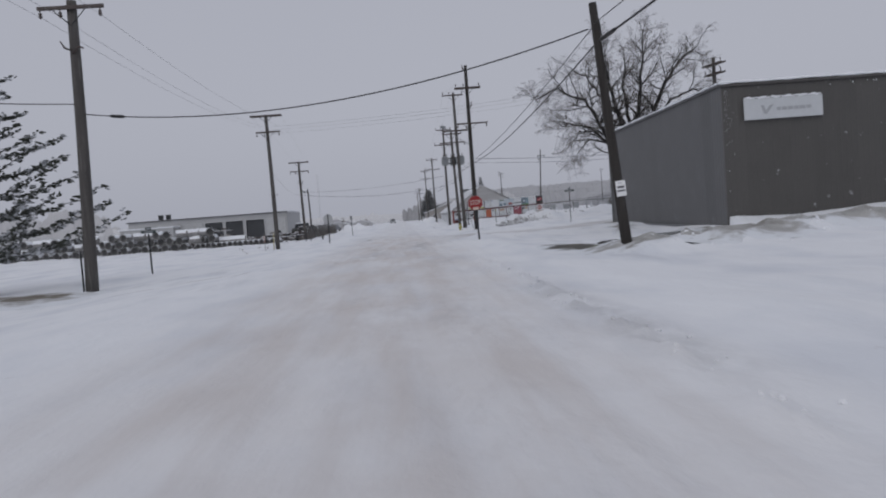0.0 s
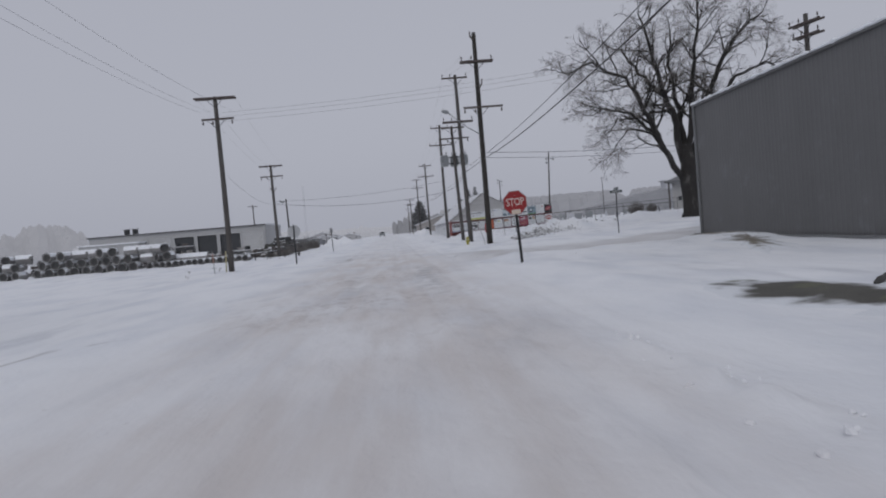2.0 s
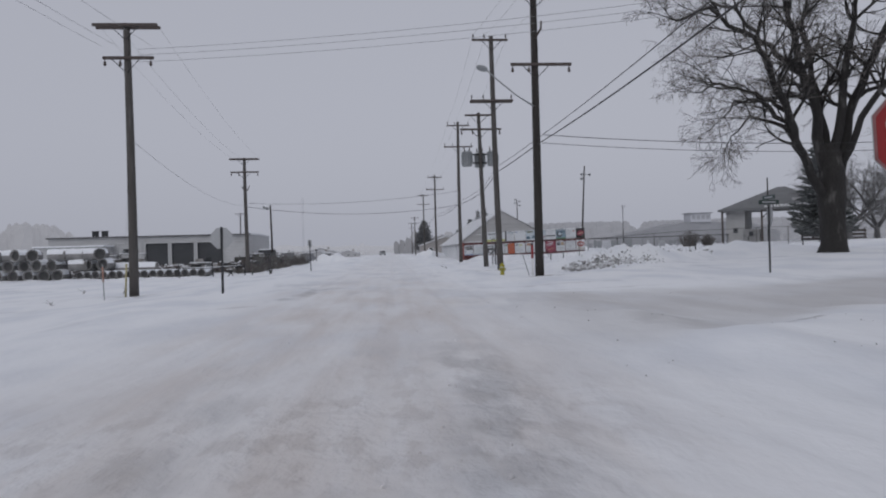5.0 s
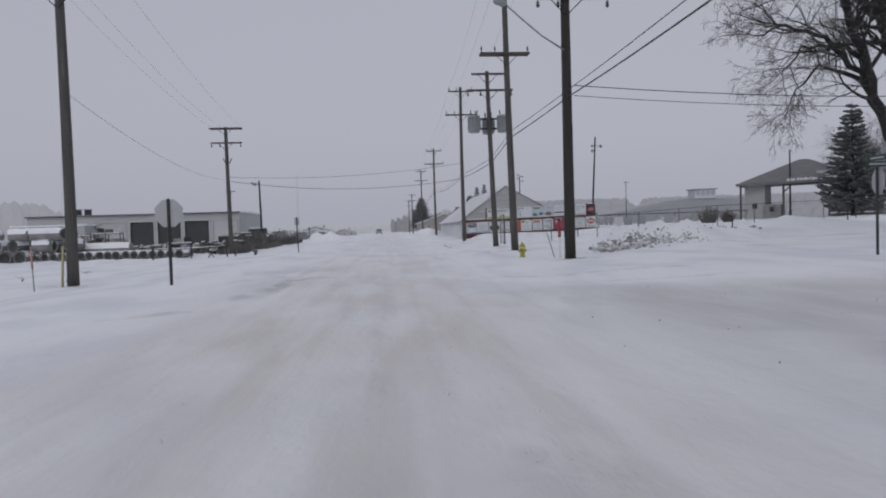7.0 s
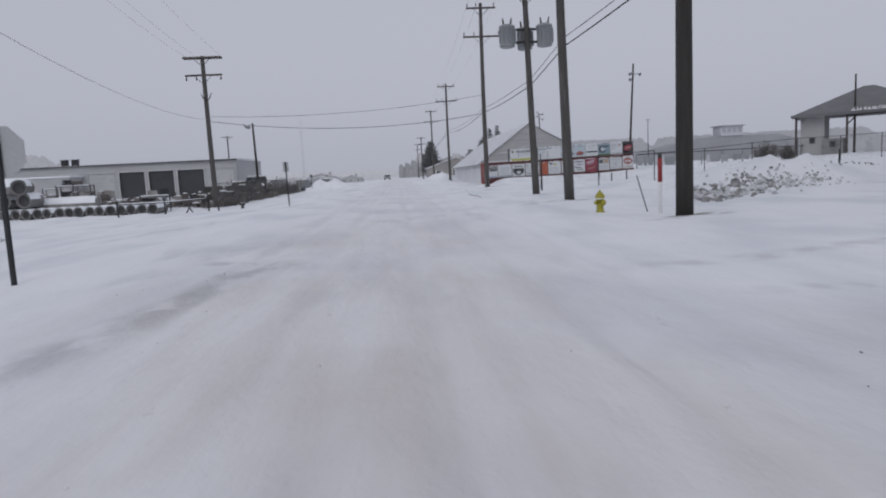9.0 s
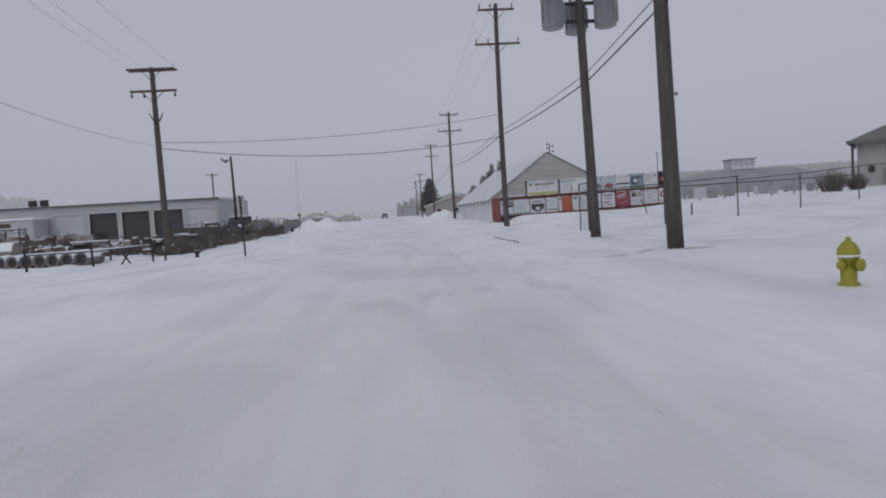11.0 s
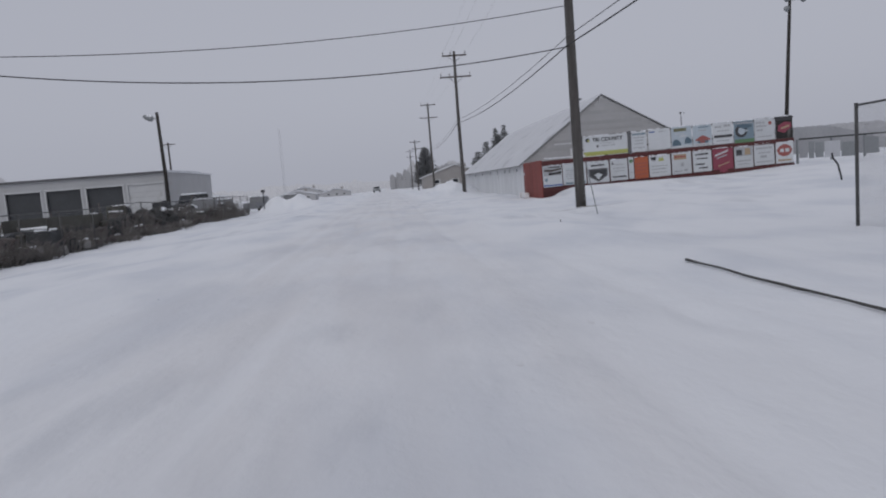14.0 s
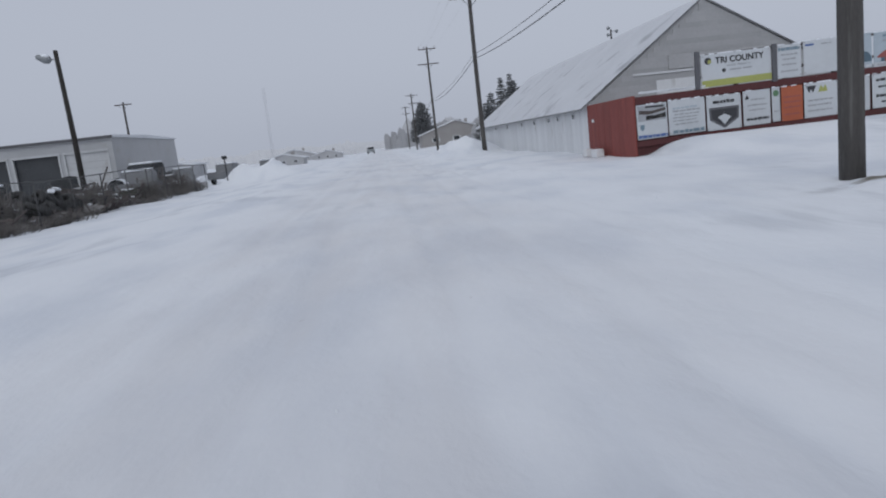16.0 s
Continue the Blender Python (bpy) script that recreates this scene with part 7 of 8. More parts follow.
def junk_heap(x, y, w, d, h, seed, label):
    """Machine parts and frames under snow."""
    rng = random.Random(seed)
    j = thing("scrap_heap", label, "scrap", "yard scrap", at=pose(x, y, ground_height(x, y)))
    for i in range(9):
        s = (rng.uniform(0.25, w * 0.5), rng.uniform(0.2, d * 0.5), rng.uniform(0.15, h * 0.6))
        c = (rng.uniform(-w / 2, w / 2), rng.uniform(-d / 2, d / 2), s[2] / 2 + rng.uniform(0, h * 0.3))
        part("piece", box(c, s, rot=Euler((rng.uniform(-0.2, 0.2), rng.uniform(-0.2, 0.2), rng.uniform(0, 3))).to_matrix(), bevel=0.03), rng.choice((MACHINE, CONCRETE, CONCRETE, MACHINE) if x < -17 or h < 0.8 else (MACHINE, OLIVE_PAINT, DARK_STEEL, DARK_STEEL)), j)
        if rng.random() < (0.8 if x < -17 else 0.35):
            part("snow_cap", box((c[0], c[1], c[2] + s[2] / 2 + 0.04), (s[0] * rng.uniform(0.5, 0.9), s[1] * rng.uniform(0.5, 0.9), 0.1), bevel=0.04), SNOW, j)
    for i in range(6):
        a = Vector((rng.uniform(-w / 2, w / 2), rng.uniform(-d / 2, d / 2), 0))
        part("pipe_piece", tube([a, a + Vector((rng.gauss(0, 0.6), rng.gauss(0, 0.4), rng.uniform(0.5, h)))], 0.04, 6, MACHINE), None, j)
    return j


for i, (x, y, w, d, h) in enumerate(((-17, 100, 2.6, 2, 1.3), (-20, 106, 3, 2, 1.5), (-16.5, 111, 2.4, 2.4, 1.7), (-18, 118, 3, 2.2, 1.8), (-17, 132, 3, 3, 1.9), (-23, 93, 2.2, 1.4, 1.1), (-22.5, 115, 3, 2, 1.4), (-30, 125, 4, 3, 1.7), (-38, 128, 4, 3, 1.6), (-24, 137, 3, 2, 1.8), (-27, 99, 3, 2, 1.6), (-33, 104, 3.5, 2, 1.8), (-41, 112, 3.5, 2.4, 1.9), (-36, 118, 4, 2.5, 2.2), (-28, 113, 3, 2, 1.8), (-45, 124, 4, 3, 2.2), (-33, 135, 4, 3, 2.2), (-41, 140, 4, 3, 2.1), (-28, 144, 3, 3, 2.0), (-48, 134, 4, 3, 2.2), (-21, 124, 3, 2, 1.7), (-50, 112, 4, 3, 2.0), (-15.8, 101.5, 2.2, 1.4, 1.5), (-16.6, 114.5, 2.2, 1.4, 2.1), (-15.8, 123, 2.6, 1.6, 2.2), (-15.6, 133, 2.6, 1.6, 2.0), (-15.4, 137.5, 2.2, 1.6, 1.8))):
    if -34 < x < -16.8:
        h = min(h * 0.45, 0.8)
    junk_heap(x, y, w, d, h, 400 + i, "rusty machine parts and blocks under snow")

# low clutter strewn over the yard before the shed
rng = random.Random(21)
for i in range(22):
    x = -36.0 + 0.86 * i + rng.uniform(-0.4, 0.4)
    junk_heap(x, 95.2 + rng.uniform(0, 8.0), rng.uniform(1.2, 2.2), 1.3, rng.uniform(0.7, 1.35), 500 + i, "low snow-flecked scrap and blocks in a yard")
# snow-flecked blocks low against the fence
for i in range(14):
    y = 97.0 + 2.1 * i + rng.uniform(-0.5, 0.5)
    junk_heap(-14.0 + rng.uniform(-0.2, 0.2), y, 0.7, 1.6, rng.uniform(0.45, 0.8), 590 + i, "pale snow-flecked blocks against a yard fence")
# dark plant and panels close behind the fence
for i, (y, h) in enumerate(((97.6, 1.2), (99.4, 1.5), (101.0, 1.0), (103.2, 1.6), (109.2, 1.5), (110.8, 1.25), (121.6, 1.5), (125.4, 1.3), (127.6, 1.6), (135.2, 1.3))):
    junk_heap(-14.5, y, 1.1, 2.0, h, 560 + i, "dark rusty plant and panels behind a fence")


def yard_tank(x, y, r, ln, turn):
    """A dark tank or drum on skids under snow."""
    k = thing("yard_tank", "dark steel tank on skids with snow on top", "tank", "yard scrap", at=pose(x, y, ground_height(x, y), 0, 0, turn))
    o = part("drum", with_mat(lathe([(0.1, -ln / 2 - 0.08), (r * 0.8, -ln / 2), (r, -ln / 2 + 0.1), (r, ln / 2 - 0.1), (r * 0.8, ln / 2), (0.1, ln / 2 + 0.08)], 16), DARK_STEEL), None, k)
    o.matrix_basis = pose(0, 0, r + 0.18, 0, 90, 0)
    sn = part("snow_cap", pipe_snow(r, ln * 0.9), None, k, "snow along the top")
    sn.matrix_basis = pose(-ln * 0.45, 0, r + 0.18, 0, 0, -90)
    for u in (-ln * 0.3, ln * 0.3):
        part("skid", box((u, 0, 0.12), (0.15, r * 1.6, 0.3), bevel=0.02), MACHINE, k)


for x, y, r, ln, turn in ((-15.8, 129.5, 0.6, 2.2, 85), (-21.5, 98.5, 0.3, 1.6, 20), (-36.5, 110.5, 0.7, 2.4, 10)):
    yard_tank(x, y, r, ln, turn)


def loader(x, y, turn, s=1.0):
    """A small dark wheel loader parked for the winter."""
    k = thing("wheel_loader", "dark snow-dusted wheel loader parked behind a fence", "machine", "yard machines", at=pose(x, y, ground_height(x, y), 0, 0, turn))
    bm = prism([(-1.6 * s, 0.6 * s), (1.1 * s, 0.6 * s), (1.2 * s, 1.15 * s), (-0.2 * s, 1.35 * s), (-1.6 * s, 1.25 * s)], 1.1 * s)
    bmesh.ops.translate(bm, verts=bm.verts[:], vec=(0, -0.55 * s, 0))
    part("body", bm, DARK_STEEL, k)
    cab = part("cab", box((-0.45 * s, 0, 1.75 * s), (1.0 * s, 1.0 * s, 0.8 * s), bevel=0.14), DARK_STEEL, k)
    part("cab_window", box((0.06 * s, 0, 1.85 * s), (0.03, 0.8 * s, 0.5 * s)), GLASS_DARK, cab)
    for sx in (-0.95, 0.85):
        for sy in (-0.72, 0.72):
            w = part("wheel", with_mat(lathe([(0.25 * s, -0.2 * s), (0.58 * s, -0.2 * s), (0.62 * s, 0), (0.58 * s, 0.2 * s), (0.25 * s, 0.2 * s)], 18), TYRE), None, k)
            w.matrix_basis = pose(sx * s, sy * s, 0.6 * s, 90, 0, 0)
    for sy in (-0.4, 0.4):
        part("arm", tube([(0.4 * s, sy * s, 1.2 * s), (1.5 * s, sy * s, 1.25 * s), (2.2 * s, sy * s, 0.5 * s)], 0.09 * s, 8, MACHINE), None, k)
    part("bucket", box((2.4 * s, 0, 0.45 * s), (0.7 * s, 1.9 * s, 0.75 * s), rot=Euler((0, 0.3, 0)).to_matrix(), bevel=0.05), MACHINE, k)
    part("snow_cap", box((-0.45 * s, 0, 2.28 * s), (0.9 * s, 0.9 * s, 0.12), bevel=0.05), SNOW, k)


def flat_trailer(x, y, turn):
    k = thing("flat_trailer", "dark olive flat trailer with a patch of snow", "trailer", "yard machines", at=pose(x, y, ground_height(x, y), 0, 0, turn))
    part("deck", box((0, 0, 0.95), (5.2, 1.9, 0.2), bevel=0.02), DARK_STEEL, k)
    part("side_board", box((0, -0.97, 1.3), (5.2, 0.05, 0.55)), OLIVE_PAINT, k)
    part("side_board", box((0, 0.97, 1.3), (5.2, 0.05, 0.55)), OLIVE_PAINT, k)
    part("snow_cap", box((0.3, 0, 1.12), (4.2, 1.6, 0.14), bevel=0.06), SNOW, k)
    for u in (-0.9, 0.1):
        for v in (-0.85, 0.85):
            w = part("wheel", with_mat(lathe([(0.2, -0.12), (0.38, -0.12), (0.4, 0), (0.38, 0.12), (0.2, 0.12)], 16), TYRE), None, k)
            w.matrix_basis = pose(u, v, 0.4, 90, 0, 0)
    part("drawbar", tube([(2.6, 0, 0.9), (3.8, 0, 0.55)], 0.06, 8, DARK_STEEL), None, k)


loader(-17.4, 119.3, 80, 0.8)
loader(-16.2, 116.4, 100, 0.8)
flat_trailer(-15.6, 106.6, 88)

# worn tyres thrown in a heap along the fence
TYRE_MESH = with_mat(lathe([(0.27, -0.1), (0.4, -0.13), (0.49, -0.09), (0.51, 0.0), (0.49, 0.09), (0.4, 0.13), (0.27, 0.1), (0.24, 0.0), (0.27, -0.1)], 14), TYRE)
TYRE_SNOW = mesh_of("snow_clump", box((0, 0, 0), (0.34, 0.3, 0.12), bevel=0.05), SNOW)
rng = random.Random(55)
for hy0, hy1, hh, many in ((111.6, 115.4, 1.2, 32), (115.4, 120.4, 1.5, 40)):
    hx, hy = -14.9, (hy0 + hy1) / 2
    heap = thing("tyre_heap", "black heap of worn tyres flecked with snow", "tyres", "tyre heaps", at=pose(hx, hy, ground_height(hx, hy)))
    for i in range(many):
        v = rng.uniform(-1, 1)
        f = 1 - 0.55 * v * v
        o = part("tyre", TYRE_MESH, None, heap)
        zt = (i / many) * (hh - 0.35) * f + 0.2
        o.matrix_basis = pose(rng.gauss(0, 0.28), v * (hy1 - hy0) * 0.47, zt, rng.uniform(-70, 70), rng.uniform(-70, 70), rng.uniform(0, 360))
        if rng.random() < 0.16:
            c = part("snow_clump", TYRE_SNOW, None, heap)
            c.matrix_basis = pose(rng.gauss(0.3, 0.3), v * (hy1 - hy0) * 0.47, zt + 0.3, rng.uniform(-20, 20), rng.uniform(-20, 20), rng.uniform(0, 360))


def storage_rack(x, y, w, h, turn, seed):
    """A steel pallet rack with oddments and snow on its shelves."""
    rng = random.Random(seed)
    k = thing("storage_rack", "rusty steel rack of parts with snow on its shelves", "rack", "yard racks", at=pose(x, y, ground_height(x, y), 0, 0, turn))
    for u in (0, w / 2, w):
        for v in (0, 0.9):
            part("upright", box((u, v, h / 2 - 0.1), (0.07, 0.07, h + 0.2)), OLD_STEEL, k)
    for z in (0.5, h * 0.55, h * 0.95):
        part("shelf", box((w / 2, 0.45, z), (w, 0.95, 0.05)), OLD_STEEL, k)
        part("snow_cap", box((w / 2, 0.45, z + 0.07), (w * 0.96, 0.9, 0.09), bevel=0.04), SNOW, k)
        for q in range(3):
            if rng.random() < 0.75:
                s = rng.uniform(0.2, 0.45)
                part("crate", box((rng.uniform(0.3, w - 0.3), 0.4, z + 0.11 + s / 2), (rng.uniform(0.3, 0.7), 0.5, s), bevel=0.02), rng.choice((CONCRETE, MACHINE, DARK_STEEL, CAN_GREY)), k)


for i, (x, y, w, h, turn) in enumerate(((-27.6, 101, 2.6, 2.3, 5), (-18.4, 94.0, 2.0, 1.2, 20), (-38.5, 120, 3.0, 2.2, 6))):
    storage_rack(x, y, w, h, turn, 700 + i)


def shed():
    x0, x1, y0, y1, h = -61.5, -25.9, 155.0, 174.5, 5.2
    s = thing("workshop_shed", "long pale sheet-metal shed with dark open bays", "shed", at=pose(0, 0, -0.35))
    hh = h + 0.3
    doors = [(-44.5, -40.5, True, 0), (-39.9, -35.9, True, 0), (-35.3, -31.1, True, 0), (-30.5, -26.5, False, 0), (-49.4, -45.4, False, 0), (-55.0, -51.0, False, 0)]
    # front wall pieces between door openings
    dh = 4.25
    cuts = sorted((a, b) for a, b, *_ in doors)
    x = x0
    for a, b in cuts + [(x1, x1)]:
        if a - x > 0.02:
            part("wall", box(((x + a) / 2, y0 + 0.1, hh / 2), (a - x, 0.2, hh)), SHED_WALL, s)
        x = b
    for a, b in cuts:
        part("wall", box(((a + b) / 2, y0 + 0.1, (hh + dh) / 2), (b - a, 0.2, hh - dh)), SHED_WALL, s)
    part("wall", box((x1 - 0.1, (y0 + y1) / 2 + 0.1, hh / 2), (0.2, y1 - y0 - 0.2, hh)), SHED_WALL, s, "pale side wall")
    part("wall", box((x0 + 0.1, (y0 + y1) / 2 + 0.1, hh / 2), (0.2, y1 - y0 - 0.2, hh)), SHED_WALL, s)
    part("wall", box(((x0 + x1) / 2, y1, hh / 2), (x1 - x0, 0.2, hh)), SHED_WALL, s)
    for a, b, dark, _ in doors:
        d = part("door", box(((a + b) / 2, y0 + (0.35 if dark else 0.16), dh / 2), (b - a, 0.08, dh)), SHED_DOOR if dark else SHED_PALE, s, "dark roller door" if dark else "pale closed roller door")
        for k in range(6):
            part("door_slat", box(((a + b) / 2, y0 + (0.3 if dark else 0.11), 0.35 + k * 0.6), (b - a - 0.1, 0.03, 0.05)), SHED_DOOR if dark else SHED_WALL, d)
        part("jamb", box((a - 0.06, y0 - 0.03, dh / 2), (0.16, 0.1, dh + 0.1)), SHED_PALE, s)
        part("jamb", box((b + 0.06, y0 - 0.03, dh / 2), (0.16, 0.1, dh + 0.1)), SHED_PALE, s)
        part("lintel", box(((a + b) / 2, y0 - 0.03, dh + 0.1), (b - a + 0.3, 0.1, 0.2)), SHED_PALE, s)
    bm = prism([(y0 - 0.3, hh), (y1 + 0.2, hh), (y1 + 0.2, hh + 0.12), ((y0 + y1) / 2, hh + 0.35), (y0 - 0.3, hh + 0.2)], x1 - x0 + 0.5, axis="x")
    bmesh.ops.translate(bm, verts=bm.verts[:], vec=(x0 - 0.25, 0, 0))
    part("roof", bm, ROOF_SNOW, s, "low snow-covered roof")
    part("fascia", box(((x0 + x1) / 2, y0 - 0.33, hh + 0.04), (x1 - x0 + 0.5, 0.06, 0.26)), SHED_EDGE, s, "dark roof edge")
    for x in (-58.0, -56.2):
        v = part("roof_vent", box((x, 166, hh + 0.95), (0.95, 0.95, 1.3), bevel=0.05), DARK_STEEL, s, "dark square roof ventilator")
        part("cap", box((x, 166, hh + 1.65), (1.2, 1.2, 0.1)), STEEL, v)
    lean = part("lean_to", box((-56.0, 152.8, 1.9), (11.5, 4.0, 3.9), bevel=0.03), SHED_WALL, s, "low lean-to annex")
    part("annex_roof", box((-56.0, 152.8, 3.95), (12.0, 4.5, 0.25), bevel=0.05), SNOW, lean)


shed()


# parked truck beside the shed and far cars on the road
def truck(x, y, turn, mat, label, name="parked_truck", van=False, z=None):
    t = thing(name, label, "vehicle", "parked vehicles", at=pose(x, y, (ground_height(x, y) if z is None else z), 0, 0, turn))
    prof = [(-2.6, 0.45), (2.6, 0.45), (2.65, 0.95), (2.4, 1.1), (1.2, 1.15), (0.65, 1.8), (-0.7, 1.85), (-0.85, 1.15), (-2.6, 1.15)] if not van else [(-2.2, 0.4), (2.2, 0.4), (2.2, 0.9), (1.3, 1.0), (0.7, 1.5), (-1.6, 1.5), (-2.2, 1.0)]
    bm = prism(prof, 1.8, axis="x")
    bmesh.ops.translate(bm, verts=bm.verts[:], vec=(-0.9, 0, 0))
    bmesh.ops.bevel(bm, geom=bm.edges[:], offset=0.06, segments=2, affect="EDGES")
    part("body", bm, mat, t)
    part("windscreen", box((0, 0.98, 1.45), (1.5, 0.05, 0.52), rot=Euler((radians(40), 0, 0)).to_matrix()), GLASS_DARK, t, "dark windscreen")
    part("snow_cap", box((0, -0.05, 1.88 if not van else 1.53), (1.6, 1.4, 0.14), bevel=0.05), SNOW, t, "snow on the cab roof")
    for u in (-0.65, 0.65):
        h = part("headlight", with_mat(lathe([(0.12, 0), (0.12, 0.05), (0.05, 0.07)], 10), LAMP_GLASS), None, t)
        h.matrix_basis = pose(u, 2.6, 0.82, -90, 0, 0)
    for sx in (-0.82, 0.82):
        for sy in (-1.6, 1.6):
            w = part("wheel", with_mat(lathe([(0.22, -0.12), (0.37, -0.12), (0.39, 0), (0.37, 0.12), (0.22, 0.12)], 16), TYRE), None, t)
            w.matrix_basis = pose(sx, sy, 0.38, 0, 90, 0)
            part("rim", with_mat(lathe([(0.2, -0.13), (0.21, 0), (0.2, 0.13)], 12), STEEL), None, w)
    return t


big_truck = truck(-22.2, 152.2, 172, DARK_STEEL, "snow-topped dark tall truck parked by a shed")
big_truck.matrix_basis = big_truck.matrix_basis @ Matrix.Scale(1.42, 4)
truck(-15.0, 130.0, 8, CAR_PAINT, "snow-topped dark pickup parked behind a fence")
truck(-3.2, 268.0, 185, CAN_GREY, "grey car with snow on its roof far along the street", name="parked_car", van=True, z=0.0)
for vx, vy, vt in ((-18.6, 151, 20), (-15.4, 155, -15), (-12.8, 163, 10)):
    truck(vx, vy, vt, CAR_PAINT, "snow-topped dark pickup parked past a yard fence")


# ---- far houses, stand, mast ----
def house(x, y, w, d, h, ridge, wall, label, turn=0):
    b = thing("house", label, "house", "far houses", at=pose(x, y, ground_height(x, y), 0, 0, turn))
    core = prism([(0, -0.3), (w, -0.3), (w, h), (w / 2, h + ridge), (0, h)], d)
    part("wall", core, wall, b)
    for s in (-1, 1):
        ex = w / 2 + s * (w / 2 + 0.5)
        ez = h - 0.5 * ridge / (w / 2)
        bm = prism([(w / 2, h + ridge + 0.03), (ex, ez + 0.03), (ex, ez + 0.28), (w / 2, h + ridge + 0.28)], d + 0.8)
        bmesh.ops.translate(bm, verts=bm.verts[:], vec=(0, -0.4, 0))
        part("roof", bm, ROOF_SNOW, b, "snow-covered roof")
    for i in range(3):
        win = part("window", box((w * (0.2 + 0.3 * i), -0.03, h * 0.55), (w * 0.11, 0.08, h * 0.36)), WHITE_PAINT, b)
        part("pane", box((w * (0.2 + 0.3 * i), -0.08, h * 0.55), (w * 0.085, 0.03, h * 0.3)), GLASS_DARK, win)
    part("chimney", box((w * 0.7, d * 0.5, h + ridge * 0.9), (0.7, 0.7, 1.4)), HOUSE_WALL, b)
    return b


house(9.8, 250, 17, 12, 3.0, 2.8, HOUSE_WALL, "low tan house with a snowy roof by the street")
house(-58, 224, 20, 10, 2.4, 1.6, HAZE_HOUSE, "low distant house with a snowy roof")
house(-40, 330, 16, 9, 2.0, 2.2, HAZE_HOUSE, "low distant house with a snowy roof")
house(-27, 240, 9, 7, 1.4, 1.0, HAZE_HOUSE, "low distant outbuilding with a snowy roof")
house(-22, 300, 9, 7, 1.4, 1.2, HAZE_HOUSE, "low distant outbuilding with a snowy roof")


def grandstand():
    g = thing("grandstand", "grey sloping grandstand roof with a press box", "grandstand", at=pose(69, 237, 0))
    bm = prism([(0, 1.0), (58, 1.0), (58, 5.0), (46, 8.2), (26, 8.4), (4, 4.2)], 16)
    part("stand", bm, STAND_GREY, g)
    part("press_box", box((31, 2, 9.7), (6.8, 5, 2.8), bevel=0.05), STAND_PALE, g, "pale glazed press box")
    for i in range(4):
        part("window", box((28.6 + i * 1.6, -0.52, 9.9), (1.15, 0.06, 1.3)), AD_GREY, g)
    part("roof", box((31, 2, 11.22), (7.8, 6, 0.25)), STAND_GREY, g)


grandstand()

mast = thing("radio_mast", "thin pale lattice radio mast in the distance", "mast", at=pose(-40, 335, 0))
runs = []
H = 27.0
legs = [Vector((0.5 * math.cos(a), 0.5 * math.sin(a), 0)) for a in (0.5, 2.6, 4.7)]
part("leg", tube([legs[0], legs[0] + Vector((0, 0, H))], 0.035, 5, MAST), None, mast)
part("leg", tube([legs[1], legs[1] + Vector((0, 0, H))], 0.035, 5, MAST), None, mast)
part("leg", tube([legs[2], legs[2] + Vector((0, 0, H))], 0.035, 5, MAST), None, mast)
for i in range(26):
    for k in range(3):
        a, b = legs[k], legs[(k + 1) % 3]
        runs.append(([a + Vector((0, 0, i * H / 26)), b + Vector((0, 0, (i + 1) * H / 26))], 0.018, 3))
part("lattice", with_mat(tubes(runs, caps=False), MAST, False), None, mast)


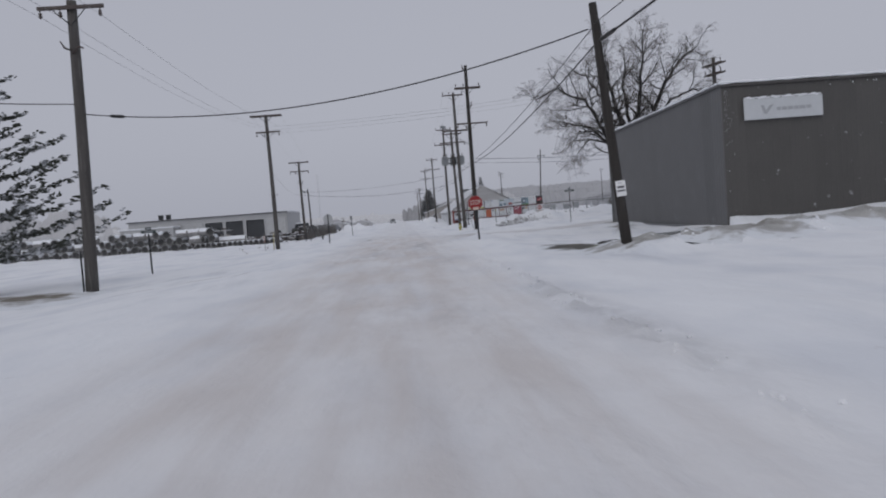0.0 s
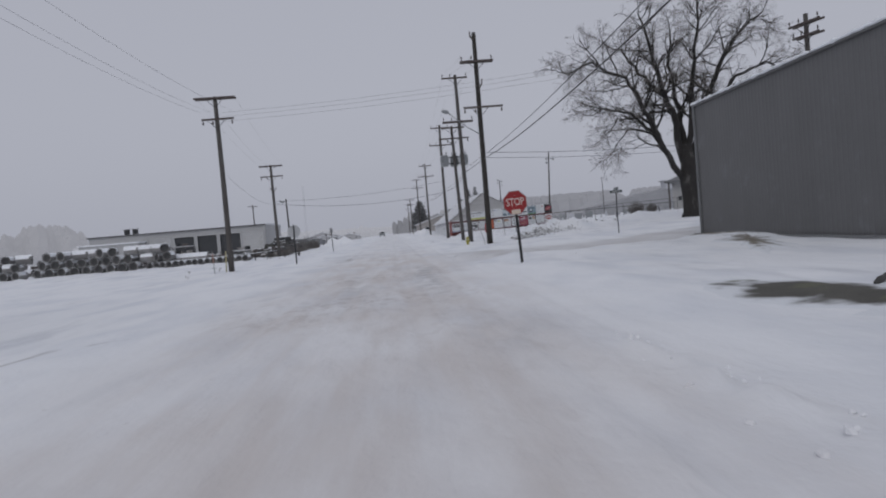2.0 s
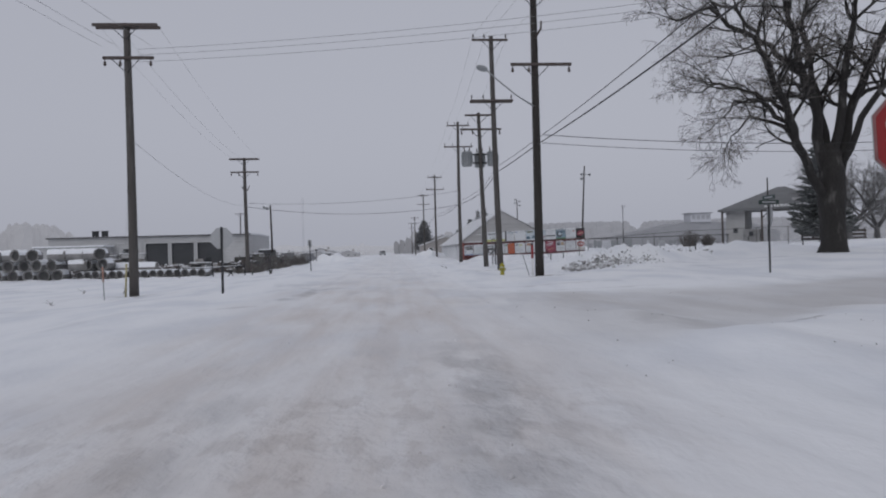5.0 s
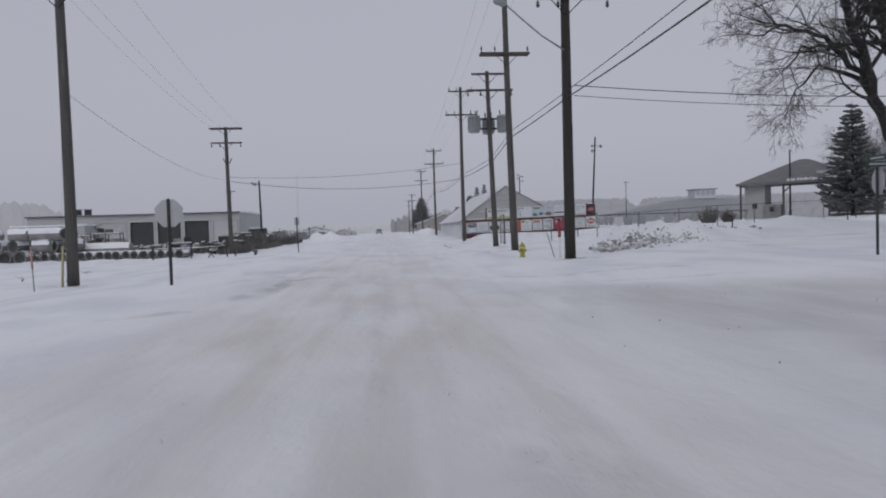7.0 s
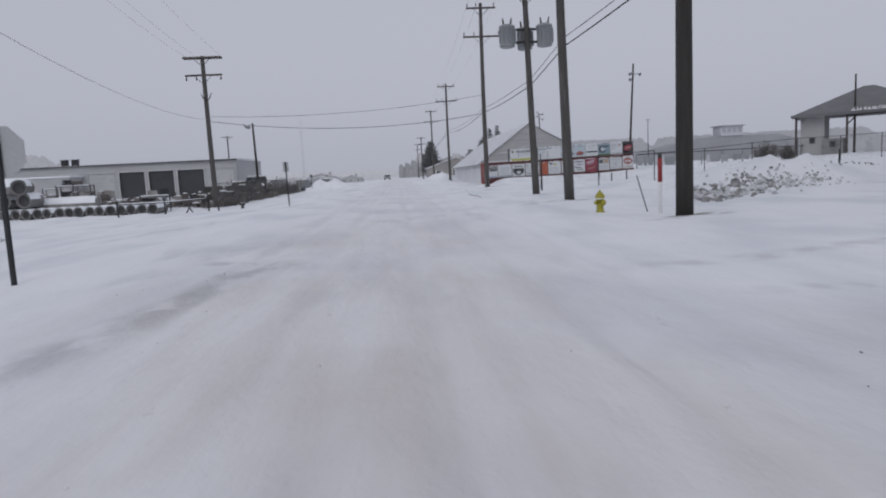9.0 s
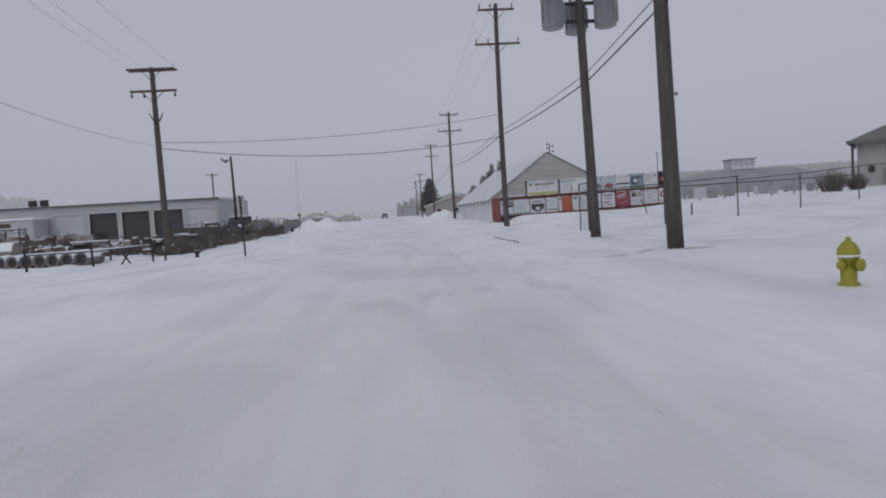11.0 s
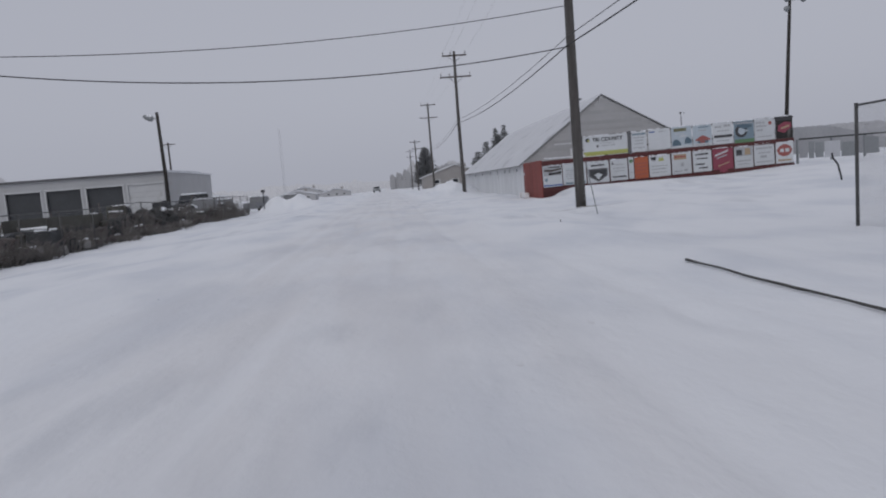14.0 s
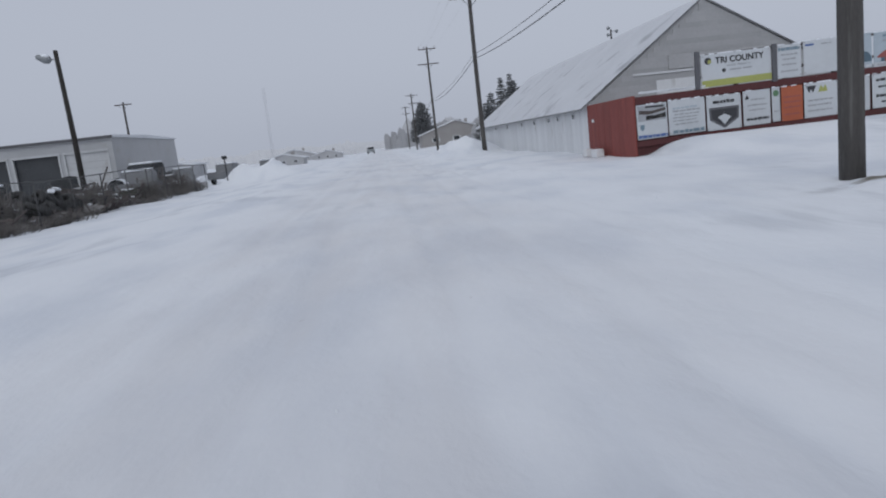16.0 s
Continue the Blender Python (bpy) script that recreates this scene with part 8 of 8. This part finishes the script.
# ---- distant woods, haze put in as pale glow ----
def woods(pts, h0, h1, mat, seed, label, step_len=1.6, base=-2.0, wide=1.0):
    """A ragged far band of bare woodland: many slim, overlapping crowns."""
    rng = random.Random(seed)
    verts, faces = [], []
    for (x0, y0), (x1, y1) in zip(pts, pts[1:]):
        ln = math.hypot(x1 - x0, y1 - y0)
        n = int(2.2 * ln / step_len)
        for i in range(n):
            f = (i + rng.random()) / n
            x, y = x0 + (x1 - x0) * f + rng.gauss(0, 1.5), y0 + (y1 - y0) * f + rng.gauss(0, 6)
            s = 0.5 + 0.5 * noise.noise((x * 0.02, y * 0.02, seed * 1.7))
            top = (h0 + (h1 - h0) * s) * (0.4 + 0.6 * min(1.0, f * ln / 12, (1 - f) * ln / 12)) + rng.gauss(0, (h1 - h0) * 0.13 / wide)
            w = rng.uniform(1.0, 2.6) * step_len * wide
            k = len(verts)
            ring = 6
            rows = [(base, 0.8), (top * 0.45, 1.0), (top * 0.75, rng.uniform(0.75, 1.0)), (top * 0.92, rng.uniform(0.45, 0.7)), (top, 0.12)]
            for z, r in rows:
                for a in range(ring):
                    an = 2 * math.pi * a / ring + rng.uniform(-0.3, 0.3)
                    rr = w * r * rng.uniform(0.7, 1.2) * 0.5
                    verts.append((x + rr * math.cos(an), y + rr * math.sin(an), z))
            for q in range(len(rows) - 1):
                for a in range(ring):
                    c, d = k + q * ring + a, k + q * ring + (a + 1) % ring
                    faces.append((c, d, d + ring, c + ring))
    me = bpy.data.meshes.new("woods")
    me.from_pydata(verts, [], faces)
    me.materials.append(mat)
    ob = new("far_woods", me)
    return tagged(ob, label, "woods", kind="stuff")


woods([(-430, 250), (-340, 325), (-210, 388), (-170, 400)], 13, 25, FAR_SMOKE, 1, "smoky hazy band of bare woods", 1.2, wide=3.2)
woods([(-186, 402), (-120, 430)], 6, 11, FAR_VEIL, 12, "pale band of bare woods glowing for haze", 1.3, wide=3.0)
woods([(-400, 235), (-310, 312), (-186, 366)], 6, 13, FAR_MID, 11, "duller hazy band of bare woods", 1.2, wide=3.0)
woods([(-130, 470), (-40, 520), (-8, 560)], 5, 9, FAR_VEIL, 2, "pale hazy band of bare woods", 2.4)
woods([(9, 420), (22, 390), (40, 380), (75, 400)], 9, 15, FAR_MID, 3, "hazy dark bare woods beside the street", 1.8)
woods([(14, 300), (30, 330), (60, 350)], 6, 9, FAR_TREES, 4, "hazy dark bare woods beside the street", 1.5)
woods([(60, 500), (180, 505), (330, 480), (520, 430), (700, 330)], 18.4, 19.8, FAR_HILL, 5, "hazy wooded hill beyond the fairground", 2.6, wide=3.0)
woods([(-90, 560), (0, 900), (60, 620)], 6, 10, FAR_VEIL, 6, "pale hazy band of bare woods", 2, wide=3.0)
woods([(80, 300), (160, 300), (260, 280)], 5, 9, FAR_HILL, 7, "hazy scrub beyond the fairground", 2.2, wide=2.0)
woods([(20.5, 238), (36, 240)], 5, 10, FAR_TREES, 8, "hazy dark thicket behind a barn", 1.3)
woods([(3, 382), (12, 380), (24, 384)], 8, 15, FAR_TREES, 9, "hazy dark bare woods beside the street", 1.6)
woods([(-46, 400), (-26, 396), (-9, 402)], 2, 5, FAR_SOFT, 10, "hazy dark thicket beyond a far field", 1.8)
